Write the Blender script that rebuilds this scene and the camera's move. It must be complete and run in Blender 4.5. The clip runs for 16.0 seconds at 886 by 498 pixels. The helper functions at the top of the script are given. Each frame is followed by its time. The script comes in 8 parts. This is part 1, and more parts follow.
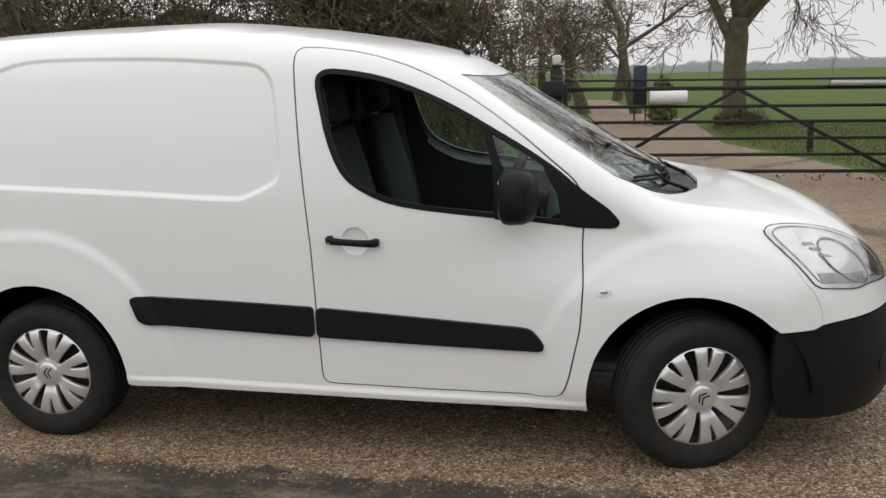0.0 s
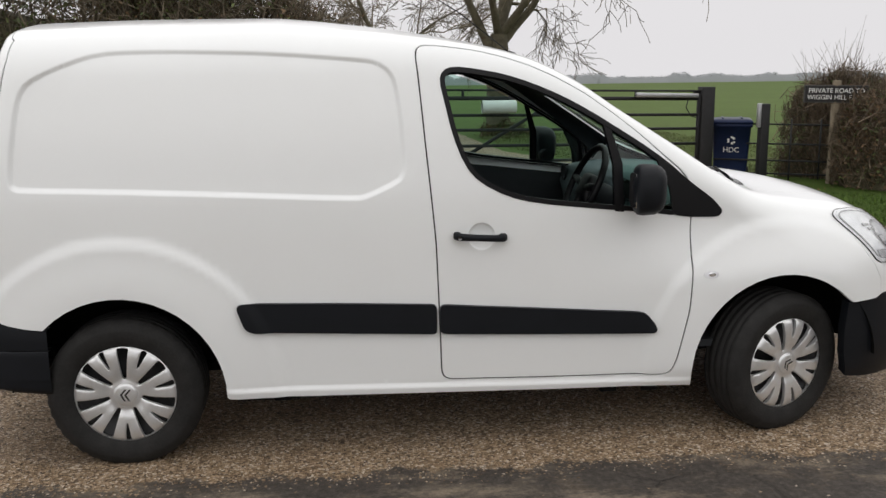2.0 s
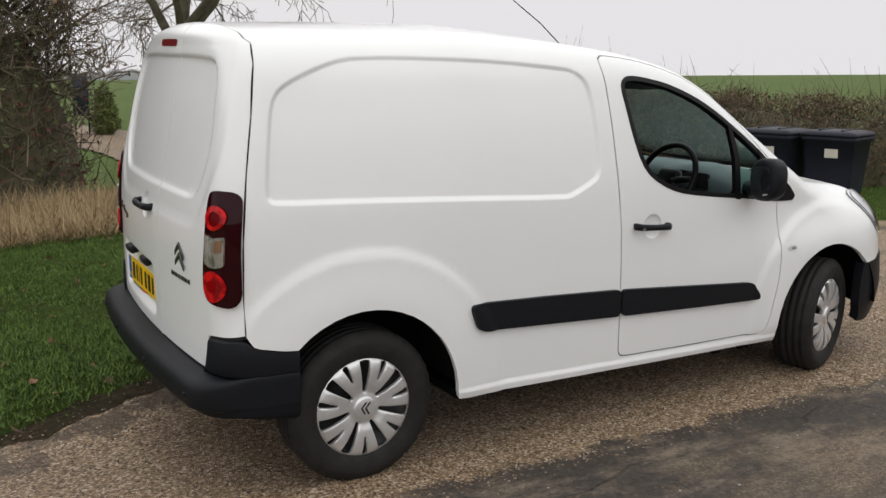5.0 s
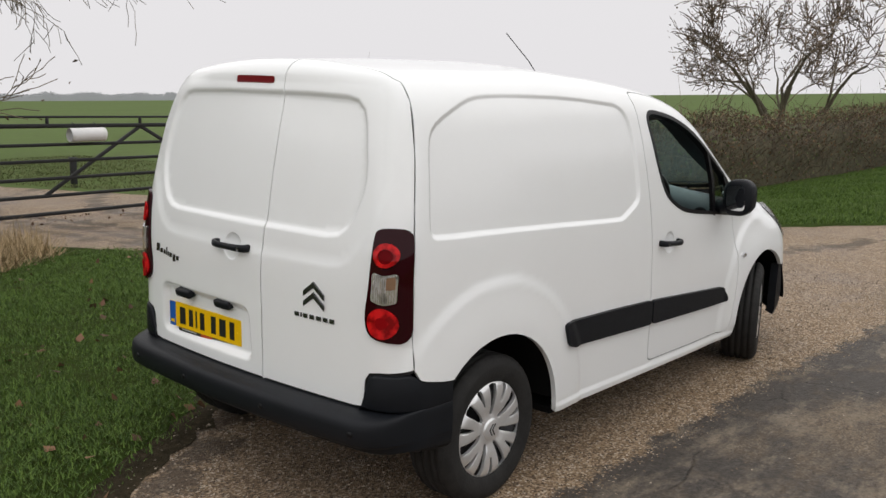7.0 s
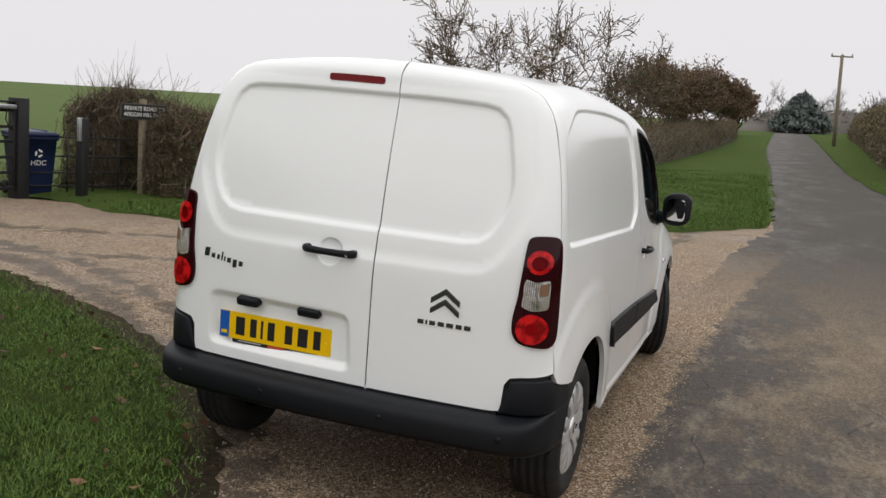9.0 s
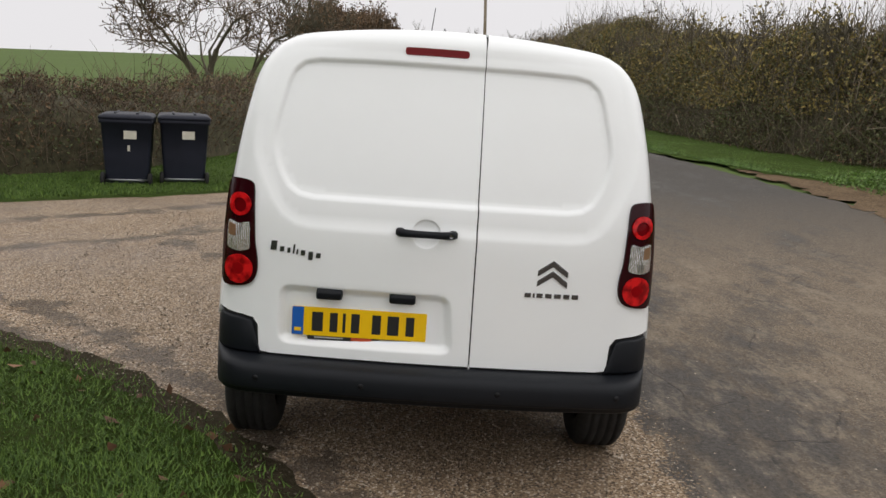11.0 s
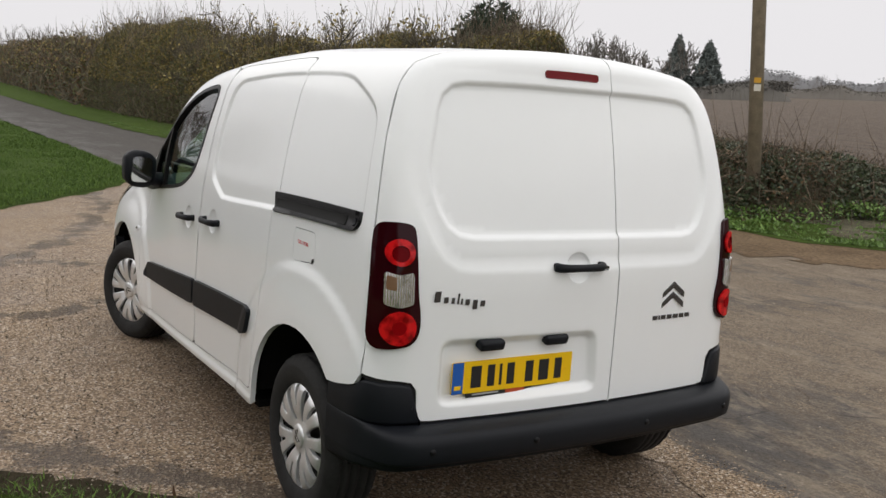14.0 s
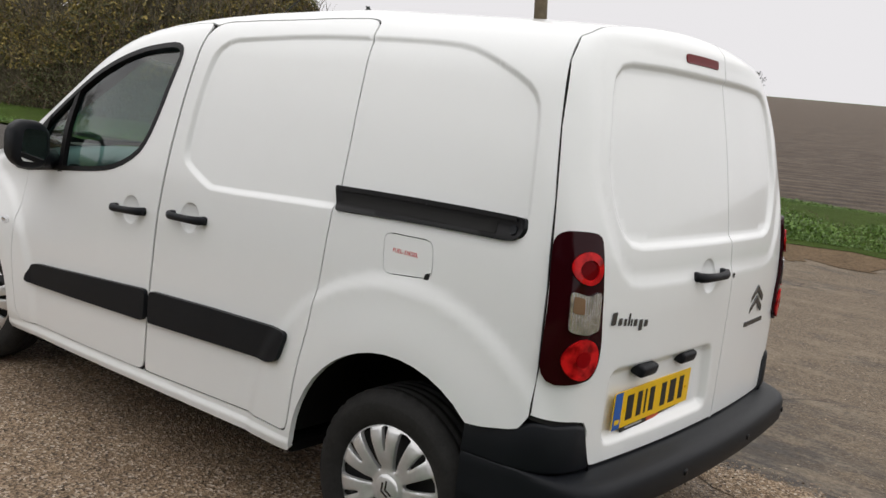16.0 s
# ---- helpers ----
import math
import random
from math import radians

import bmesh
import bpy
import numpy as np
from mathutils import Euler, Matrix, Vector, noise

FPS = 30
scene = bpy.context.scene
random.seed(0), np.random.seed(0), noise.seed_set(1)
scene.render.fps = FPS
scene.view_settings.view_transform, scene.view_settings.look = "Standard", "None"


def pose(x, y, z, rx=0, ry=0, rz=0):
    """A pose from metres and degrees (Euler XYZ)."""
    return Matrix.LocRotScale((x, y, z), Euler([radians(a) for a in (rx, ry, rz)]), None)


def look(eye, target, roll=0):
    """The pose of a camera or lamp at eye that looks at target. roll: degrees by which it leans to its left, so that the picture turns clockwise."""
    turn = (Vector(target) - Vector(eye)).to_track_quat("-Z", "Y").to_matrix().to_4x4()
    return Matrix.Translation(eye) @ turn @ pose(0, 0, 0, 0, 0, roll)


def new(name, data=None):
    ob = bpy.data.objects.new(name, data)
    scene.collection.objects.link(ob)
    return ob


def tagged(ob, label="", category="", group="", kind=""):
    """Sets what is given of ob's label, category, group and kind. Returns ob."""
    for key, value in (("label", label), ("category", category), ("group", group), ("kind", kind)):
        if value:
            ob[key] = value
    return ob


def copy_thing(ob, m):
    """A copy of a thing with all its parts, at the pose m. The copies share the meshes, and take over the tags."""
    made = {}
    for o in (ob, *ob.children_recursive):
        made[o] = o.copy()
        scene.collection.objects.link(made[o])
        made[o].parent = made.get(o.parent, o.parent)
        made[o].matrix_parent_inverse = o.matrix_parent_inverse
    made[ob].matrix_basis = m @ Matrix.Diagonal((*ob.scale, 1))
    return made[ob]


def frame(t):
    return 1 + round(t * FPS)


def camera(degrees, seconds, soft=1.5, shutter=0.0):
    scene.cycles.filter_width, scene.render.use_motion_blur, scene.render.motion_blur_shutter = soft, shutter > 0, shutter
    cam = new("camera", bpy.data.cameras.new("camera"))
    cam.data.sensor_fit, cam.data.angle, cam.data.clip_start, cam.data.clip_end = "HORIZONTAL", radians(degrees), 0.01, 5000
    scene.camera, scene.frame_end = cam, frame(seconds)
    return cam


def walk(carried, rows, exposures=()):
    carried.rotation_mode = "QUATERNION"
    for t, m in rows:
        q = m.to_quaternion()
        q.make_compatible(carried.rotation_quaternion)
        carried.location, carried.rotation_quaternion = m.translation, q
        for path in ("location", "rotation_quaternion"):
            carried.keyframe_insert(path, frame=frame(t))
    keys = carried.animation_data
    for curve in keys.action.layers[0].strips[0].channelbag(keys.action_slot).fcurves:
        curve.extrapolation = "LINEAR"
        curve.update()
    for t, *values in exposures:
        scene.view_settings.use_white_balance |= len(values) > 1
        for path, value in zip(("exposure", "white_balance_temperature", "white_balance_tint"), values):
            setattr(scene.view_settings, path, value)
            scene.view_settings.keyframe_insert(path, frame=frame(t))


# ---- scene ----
from mathutils.geometry import delaunay_2d_cdt

cam = camera(51.5, 16.0)
PATH = [
    (0, (1.079, -4.277, 1.585), (0.702, -2.354, 1.183), -1.7),
    (0.5, (0.693, -4.388, 1.576), (0.418, -2.443, 1.197), -1.3),
    (1, (0.313, -4.446, 1.579), (0.168, -2.484, 1.222), -0.6),
    (1.5, (-0.087, -4.41, 1.58), (-0.027, -2.441, 1.232), 0.6),
    (2, (-0.499, -4.439, 1.565), (-0.277, -2.489, 1.177), -0.5),
    (2.5, (-0.87, -4.385, 1.548), (-0.486, -2.463, 1.149), 1.7),
    (3, (-1.229, -4.296, 1.566), (-0.702, -2.406, 1.176), 2.6),
    (3.5, (-1.682, -4.31, 1.583), (-1.058, -2.446, 1.209), 1.5),
    (4, (-2.064, -4.214, 1.57), (-1.317, -2.396, 1.201), 1.8),
    (4.2, (-2.204, -4.148, 1.593), (-1.415, -2.351, 1.209), 1.4),
    (6.3, (-3.819, -3.421, 1.628), (-2.466, -2.0, 1.244), 1.7),
    (6.5, (-3.935, -3.319, 1.644), (-2.544, -1.936, 1.253), 1.9),
    (7, (-4.187, -2.994, 1.658), (-2.688, -1.715, 1.314), 0.7),
    (7.5, (-4.477, -2.689, 1.625), (-2.875, -1.551, 1.254), 2.7),
    (8, (-4.719, -2.366, 1.627), (-3.039, -1.349, 1.25), 2.5),
    (8.5, (-4.89, -1.957, 1.632), (-3.145, -1.056, 1.254), 1.2),
    (8.7, (-4.978, -1.801, 1.61), (-3.183, -0.99, 1.26), 2.8),
    (10.8, (-5.329, -0.094, 1.64), (-3.365, -0.058, 1.266), 2.0),
    (11, (-5.337, 0.074, 1.626), (-3.375, 0.018, 1.244), 3.2),
    (11.5, (-5.309, 0.448, 1.701), (-3.368, 0.21, 1.282), 4.9),
    (12, (-5.323, 0.866, 1.71), (-3.403, 0.465, 1.317), 2.7),
    (12.5, (-5.129, 1.209, 1.662), (-3.242, 0.633, 1.336), 1.5),
    (13, (-4.922, 1.545, 1.643), (-3.095, 0.803, 1.308), 3.5),
    (13.5, (-4.723, 1.912, 1.64), (-2.978, 0.995, 1.305), 3.0),
    (14, (-4.414, 2.168, 1.581), (-2.742, 1.117, 1.26), 3.3),
    (14.5, (-4.134, 2.382, 1.564), (-2.552, 1.204, 1.235), 4.2),
    (15, (-3.826, 2.62, 1.553), (-2.366, 1.29, 1.24), 3.5),
    (15.5, (-3.446, 2.751, 1.505), (-2.117, 1.292, 1.177), 5.0),
    (16, (-3.061, 2.859, 1.507), (-1.846, 1.305, 1.173), 6.0),
]
walk(cam, [(t, look(eye, target, roll)) for t, eye, target, roll in PATH], [(0, 0.0), (3, 0.03), (8, 0.06), (11, 0.09), (16, 0.09)])

# ---- sky and light: a foggy, overcast winter day ----
world = bpy.data.worlds.new("overcast_sky")
scene.world = world
world.use_nodes = True
_wn, _wl = world.node_tree.nodes, world.node_tree.links
_wn.clear()
_sky = _wn.new("ShaderNodeTexSky")
_sky.sky_type = "NISHITA"
_sky.sun_disc = False
_sky.sun_elevation, _sky.sun_rotation = radians(86), radians(200)
_sky.dust_density, _sky.air_density = 6.0, 1.0
_bw = _wn.new("ShaderNodeRGBToBW")
_tint = _wn.new("ShaderNodeMix")
_tint.data_type = "RGBA"
_tint.blend_type = "MIX"
_tint.inputs["Factor"].default_value = 0.94
_tint.inputs["B"].default_value = (9.75, 9.55, 9.75, 1)
_bg = _wn.new("ShaderNodeBackground")
_bg.inputs["Strength"].default_value = 0.083
_out = _wn.new("ShaderNodeOutputWorld")
_wl.new(_sky.outputs["Color"], _bw.inputs["Color"])
_wl.new(_bw.outputs["Val"], _tint.inputs["A"])
_wl.new(_tint.outputs["Result"], _bg.inputs["Color"])
_wl.new(_bg.outputs["Background"], _out.inputs["Surface"])
_sun = bpy.data.lights.new("sun_behind_cloud", "SUN")
_sun.energy, _sun.angle, _sun.color = 1.35, radians(150), (1.0, 0.975, 0.92)
new("sun_behind_cloud", _sun).matrix_world = look((0, 0, 30), (1.0, 0.6, 0))

# ---- materials ----


def mat(name, base, rough=0.6, metal=0.0, coat=0.0, spec=0.5):
    m = bpy.data.materials.new(name)
    m.use_nodes = True
    b = m.node_tree.nodes["Principled BSDF"]
    b.inputs["Base Color"].default_value = (*base, 1)
    b.inputs["Roughness"].default_value = rough
    b.inputs["Metallic"].default_value = metal
    b.inputs["Coat Weight"].default_value = coat
    b.inputs["Specular IOR Level"].default_value = spec
    return m, m.node_tree.nodes, m.node_tree.links, b


def noise_tex(n, l, scale, detail=4.0, rough=0.6, vec=None):
    t = n.new("ShaderNodeTexNoise")
    t.inputs["Scale"].default_value = scale
    t.inputs["Detail"].default_value = detail
    t.inputs["Roughness"].default_value = rough
    if vec is not None:
        l.new(vec, t.inputs["Vector"])
    return t.outputs["Fac"]


def ramp(n, l, fac, *stops):
    r = n.new("ShaderNodeValToRGB")
    e = r.color_ramp.elements
    while len(e) < len(stops):
        e.new(0.5)
    for el, (p, c) in zip(e, stops):
        el.position = p
        el.color = (*c, 1) if len(c) == 3 else c
    l.new(fac, r.inputs["Fac"])
    return r.outputs["Color"]


def mix(n, l, fac, a, b, mode="MIX"):
    m = n.new("ShaderNodeMix")
    m.data_type, m.blend_type = "RGBA", mode
    for key, v in (("Factor", fac), ("A", a), ("B", b)):
        if isinstance(v, (int, float)):
            m.inputs[key].default_value = v
        elif isinstance(v, tuple):
            m.inputs[key].default_value = (*v, 1)
        else:
            l.new(v, m.inputs[key])
    return m.outputs["Result"]


def bump(n, l, b, height, strength, dist=0.01):
    t = n.new("ShaderNodeBump")
    t.inputs["Strength"].default_value = strength
    t.inputs["Distance"].default_value = dist
    l.new(height, t.inputs["Height"])
    l.new(t.outputs["Normal"], b.inputs["Normal"])
    return t


def coords(n):
    return n.new("ShaderNodeTexCoord").outputs["Object"]


def math_node(n, l, op, a, b=0.0, clamp=False):
    m = n.new("ShaderNodeMath")
    m.operation, m.use_clamp = op, clamp
    for i, v in enumerate((a, b)):
        if isinstance(v, (int, float)):
            m.inputs[i].default_value = v
        else:
            l.new(v, m.inputs[i])
    return m.outputs[0]


def paint_material():
    m, n, l, b = mat("white_car_paint", (0.78, 0.79, 0.785), 0.32, coat=0.8)
    b.inputs["Coat Roughness"].default_value = 0.08
    c = coords(n)
    dirt = noise_tex(n, l, 3.0, 6, 0.65, c)
    fine = noise_tex(n, l, 60.0, 3, 0.6, c)
    col = mix(n, l, ramp(n, l, dirt, (0.42, (0, 0, 0)), (0.8, (0.12, 0.12, 0.12))), (0.865, 0.885, 0.89), (0.73, 0.735, 0.725))
    sep = n.new("ShaderNodeSeparateXYZ")
    l.new(c, sep.inputs[0])
    # road film thrown up on the lower body
    low = n.new("ShaderNodeMapRange")
    l.new(math_node(n, l, "ADD", sep.outputs["Z"], math_node(n, l, "MULTIPLY", dirt, 0.25)), low.inputs["Value"])
    low.inputs["From Min"].default_value, low.inputs["From Max"].default_value = 0.72, 0.36
    low.inputs["To Min"].default_value, low.inputs["To Max"].default_value = 0.0, 0.10
    col = mix(n, l, low.outputs[0], col, (0.52, 0.50, 0.46))
    l.new(col, b.inputs["Base Color"])
    l.new(ramp(n, l, fine, (0.3, (0.28,) * 3), (0.7, (0.38,) * 3)), b.inputs["Roughness"])
    return m


def plastic_material(name, base, rough):
    m, n, l, b = mat(name, base, rough, spec=0.22)
    c = coords(n)
    g = noise_tex(n, l, 420, 2, 0.5, c)
    w = noise_tex(n, l, 7, 5, 0.6, c)
    l.new(mix(n, l, w, tuple(v * 0.8 for v in base), tuple(v * 1.35 for v in base)), b.inputs["Base Color"])
    bump(n, l, b, g, 0.25, 0.002)
    return m


def glass_material(name, tint, rough=0.0, head_on=0.16):
    m = bpy.data.materials.new(name)
    m.use_nodes = True
    n, l = m.node_tree.nodes, m.node_tree.links
    n.clear()
    g = n.new("ShaderNodeBsdfGlossy")
    g.inputs["Roughness"].default_value = rough
    t = n.new("ShaderNodeBsdfTransparent")
    t.inputs["Color"].default_value = (*tint, 1)
    f = n.new("ShaderNodeLayerWeight")
    f.inputs["Blend"].default_value = 0.5
    k = math_node(n, l, "ADD", math_node(n, l, "MULTIPLY", math_node(n, l, "POWER", f.outputs["Facing"], 3.2), 1 - head_on), head_on)
    x = n.new("ShaderNodeMixShader")
    o = n.new("ShaderNodeOutputMaterial")
    l.new(k, x.inputs[0])
    l.new(t.outputs[0], x.inputs[1])
    l.new(g.outputs[0], x.inputs[2])
    l.new(x.outputs[0], o.inputs["Surface"])
    return m


def simple(name, base, rough=0.6, metal=0.0, scale=20.0, spread=0.25, bump_s=0.0):
    m, n, l, b = mat(name, base, rough, metal)
    c = coords(n)
    f = noise_tex(n, l, scale, 5, 0.6, c)
    f2 = noise_tex(n, l, scale * 7, 3, 0.6, c)
    k = math_node(n, l, "ADD", math_node(n, l, "MULTIPLY", f, 0.65), math_node(n, l, "MULTIPLY", f2, 0.35))
    l.new(mix(n, l, ramp(n, l, k, (0.3, (0, 0, 0)), (0.7, (1, 1, 1))), tuple(v * (1 - spread) for v in base), tuple(min(1, v * (1 + spread)) for v in base)), b.inputs["Base Color"])
    if bump_s:
        bump(n, l, b, f2, bump_s, 0.004)
    return m


def leaf_material(name, dark, light, rough=0.6, transl=0.25):
    """Leaves and twigs: every loose piece takes its own shade."""
    m, n, l, b = mat(name, dark, rough)
    g = n.new("ShaderNodeNewGeometry")
    mid = tuple((a + c) / 2 for a, c in zip(dark, light))
    l.new(ramp(n, l, g.outputs["Random Per Island"], (0.0, dark), (0.55, mid), (1.0, light)), b.inputs["Base Color"])
    return m


PAINT = paint_material()
BLACK = plastic_material("black_textured_plastic", (0.0065, 0.0078, 0.0105), 0.5)
TRIM = plastic_material("dark_satin_trim", (0.005, 0.005, 0.006), 0.40)
# near-black that paints the shade of recesses, and colours some black parts
GAP = mat("cavity_shade_and_black_parts", (0.008, 0.008, 0.008), 0.9)[0]
LINER = plastic_material("wheel_arch_liner", (0.006, 0.006, 0.006), 0.9)
RUBBER = simple("tyre_rubber", (0.017, 0.0165, 0.016), 0.75, 0, 14, 0.45, 0.4)
SILVER = simple("silver_hubcap_paint", (0.74, 0.745, 0.75), 0.32, 0.65, 9, 0.10)
for _m, _s in ((RUBBER, 0.3), (LINER, 0.12)):
    _m.node_tree.nodes["Principled BSDF"].inputs["Specular IOR Level"].default_value = _s
CHROME = simple("chrome", (0.62, 0.62, 0.63), 0.14, 1.0, 30, 0.08)
GREYCHROME = simple("grey_badge_metal", (0.14, 0.14, 0.145), 0.25, 0.9, 30, 0.2)
GLASS = glass_material("window_glass", (0.72, 0.88, 0.83))
SIDE_GLASS = glass_material("side_window_glass", (0.58, 0.78, 0.72), 0.0, 0.06)
CABIN = plastic_material("dark_cabin_plastic", (0.030, 0.033, 0.037), 0.6)
DASH = plastic_material("grey_dashboard_plastic", (0.11, 0.145, 0.155), 0.5)
FABRIC = simple("dark_seat_fabric", (0.04, 0.042, 0.046), 0.95, 0, 60, 0.4, 0.5)
YELLOW = mat("yellow_plate", (0.85, 0.52, 0.0), 0.35)[0]
BLUE = mat("blue_plate_band", (0.01, 0.10, 0.42), 0.35)[0]
INK = mat("black_ink", (0.01, 0.01, 0.01), 0.5)[0]
REDINK = mat("red_ink", (0.6, 0.02, 0.02), 0.5)[0]
WHITEINK = mat("white_ink", (0.8, 0.8, 0.78), 0.6)[0]

# ---- building tools ----


def mesh_of(name, verts, faces, smooth=False):
    me = bpy.data.meshes.new(name)
    me.from_pydata([tuple(map(float, v)) for v in verts], [], [tuple(map(int, f)) for f in faces])
    me.update()
    if smooth:
        me.shade_smooth()
    return me


def tri_mesh(name, verts, tris, smooth=False):
    """A mesh from arrays of triangles."""
    me = bpy.data.meshes.new(name)
    verts, tris = np.asarray(verts, np.float32), np.asarray(tris, np.int32)
    me.vertices.add(len(verts))
    me.vertices.foreach_set("co", verts.ravel())
    me.loops.add(tris.size)
    me.loops.foreach_set("vertex_index", tris.ravel())
    me.polygons.add(len(tris))
    me.polygons.foreach_set("loop_start", np.arange(0, tris.size, 3, dtype=np.int32))
    me.update(calc_edges=True)
    if smooth:
        me.shade_smooth()
    return me


def empty(name, at=(0, 0, 0)):
    ob = new(name)
    ob.empty_display_size = 0.2
    ob.location = at
    return ob


def part(name, data, material, parent=None, label=""):
    """Links a bmesh or a mesh as one object under a thing or under a part."""
    if isinstance(data, bmesh.types.BMesh):
        me = bpy.data.meshes.new(name)
        data.to_mesh(me)
        data.free()
    else:
        me = data
    for m in material if isinstance(material, (list, tuple)) else [material]:
        me.materials.append(m)
    ob = new(name, me)
    if parent is not None:
        ob.parent = parent
        ob.matrix_parent_inverse = Matrix.Identity(4)
    return tagged(ob, label=label)


def box(size, at=(0, 0, 0), bevel=0.0, segs=2, rot=None, taper=None):
    bm = bmesh.new()
    bmesh.ops.create_cube(bm, size=1.0)
    for v in bm.verts:
        v.co = Vector((v.co.x * size[0], v.co.y * size[1], v.co.z * size[2]))
        if taper and v.co.z > 0:
            v.co.x *= taper[0]
            v.co.y *= taper[1]
    if bevel:
        bmesh.ops.bevel(bm, geom=bm.edges[:], offset=bevel, segments=segs, affect="EDGES", profile=0.5)
    if rot is not None:
        bmesh.ops.transform(bm, matrix=rot, verts=bm.verts)
    bmesh.ops.translate(bm, vec=at, verts=bm.verts)
    for f in bm.faces:
        f.smooth = bevel > 0
    return bm


def tube(points, radii, n=8, cap=True):
    """A round tube along points."""
    pts = [Vector(p) for p in points]
    if isinstance(radii, (int, float)):
        radii = [radii] * len(pts)
    bm = bmesh.new()
    rings = []
    ref = Vector((0, 0, 1))
    for i, p in enumerate(pts):
        d = (pts[min(i + 1, len(pts) - 1)] - pts[max(i - 1, 0)]).normalized()
        u = d.cross(ref if abs(d.dot(ref)) < 0.95 else Vector((1, 0, 0))).normalized()
        w = u.cross(d)
        rings.append([bm.verts.new(p + radii[i] * (u * math.cos(a) + w * math.sin(a))) for a in [2 * math.pi * k / n for k in range(n)]])
    for a, b in zip(rings, rings[1:]):
        for k in range(n):
            bm.faces.new((a[k], a[(k + 1) % n], b[(k + 1) % n], b[k])).smooth = True
    if cap:
        bm.faces.new(rings[0][::-1])
        bm.faces.new(rings[-1])
    bmesh.ops.recalc_face_normals(bm, faces=bm.faces)
    return bm


def lathe(profile, n=48, axis="Y"):
    """profile: (radius, along) pairs, turned round the axis."""
    verts, faces = [], []
    for r, a in profile:
        for k in range(n):
            t = 2 * math.pi * k / n
            verts.append((r * math.cos(t), a, r * math.sin(t)) if axis == "Y" else (r * math.cos(t), r * math.sin(t), a))
    for i in range(len(profile) - 1):
        for k in range(n):
            faces.append((i * n + k, i * n + (k + 1) % n, (i + 1) * n + (k + 1) % n, (i + 1) * n + k))
    return mesh_of("lathe", verts, faces, True)


def sweep(sections, closed=False, name="sweep", caps=False):
    """Joins equal rows of points into one skin."""
    m = len(sections[0])
    verts = [p for s in sections for p in s]
    faces = []
    for i in range(len(sections) - 1):
        for k in range(m if closed else m - 1):
            faces.append((i * m + k, i * m + (k + 1) % m, (i + 1) * m + (k + 1) % m, (i + 1) * m + k))
    if caps:
        faces.append(tuple(range(m))[::-1])
        faces.append(tuple((len(sections) - 1) * m + k for k in range(m)))
    return mesh_of(name, verts, faces, True)


def curve1(xs, ys):
    """A smooth monotone curve through points, for arrays."""
    xs, ys = np.array(xs, float), np.array(ys, float)
    d = np.diff(ys) / np.diff(xs)
    m = np.zeros_like(ys)
    m[0], m[-1] = d[0], d[-1]
    for i in range(1, len(xs) - 1):
        m[i] = 0 if d[i - 1] * d[i] <= 0 else 2 * d[i - 1] * d[i] / (d[i - 1] + d[i])

    def f(x):
        x = np.asarray(x, float)
        i = np.clip(np.searchsorted(xs, x) - 1, 0, len(xs) - 2)
        h = xs[i + 1] - xs[i]
        t = (x - xs[i]) / h
        lo, hi = t < 0, t > 1
        tc = np.clip(t, 0, 1)
        v = (2 * tc**3 - 3 * tc**2 + 1) * ys[i] + (tc**3 - 2 * tc**2 + tc) * h * m[i] + (-2 * tc**3 + 3 * tc**2) * ys[i + 1] + (tc**3 - tc**2) * h * m[i + 1]
        return v + np.where(lo, t * h * m[0], 0) + np.where(hi, (t - 1) * h * m[-1], 0)

    return f


def sstep(a, b, x):
    t = np.clip((x - a) / (b - a), 0, 1)
    return t * t * (3 - 2 * t)


def smax(a, b, k):
    h = np.maximum(k - np.abs(a - b), 0) / k
    return np.maximum(a, b) + h * h * k * 0.25


def sd_poly(px, py, pts):
    """Signed distance to a closed outline; negative inside."""
    pts = np.array(pts, float)
    d = np.full(np.shape(px), 1e9)
    inside = np.zeros(np.shape(px), bool)
    for (ax, ay), (bx, by) in zip(pts, np.roll(pts, -1, 0)):
        ex, ey = bx - ax, by - ay
        wx, wy = px - ax, py - ay
        t = np.clip((wx * ex + wy * ey) / (ex * ex + ey * ey + 1e-12), 0, 1)
        d = np.minimum(d, (wx - ex * t) ** 2 + (wy - ey * t) ** 2)
        c = (ay > py) != (by > py)
        inside ^= c & (px < ex * (py - ay) / (ey if abs(ey) > 1e-12 else 1e-12) + ax)
    return np.where(inside, -1, 1) * np.sqrt(d)


def smooth_loop(pts, times=2):
    """Rounds the corners of a closed outline."""
    p = np.array(pts, float)
    for _ in range(times):
        q = np.roll(p, -1, 0)
        p = np.stack([0.75 * p + 0.25 * q, 0.25 * p + 0.75 * q], 1).reshape(-1, p.shape[1])
    return p


def rounded(pts, r, n=5):
    """A closed outline with its corners turned to arcs of about r."""
    p = np.array(pts, float)
    out = []
    for i in range(len(p)):
        a, b, c = p[i - 1], p[i], p[(i + 1) % len(p)]
        ra = min(r, 0.45 * np.linalg.norm(a - b))
        rc = min(r, 0.45 * np.linalg.norm(c - b))
        s, e = b + (a - b) / np.linalg.norm(a - b) * ra, b + (c - b) / np.linalg.norm(c - b) * rc
        for t in np.linspace(0, 1, n):
            out.append((1 - t) ** 2 * s + 2 * t * (1 - t) * b + t * t * e)
    return np.array(out)


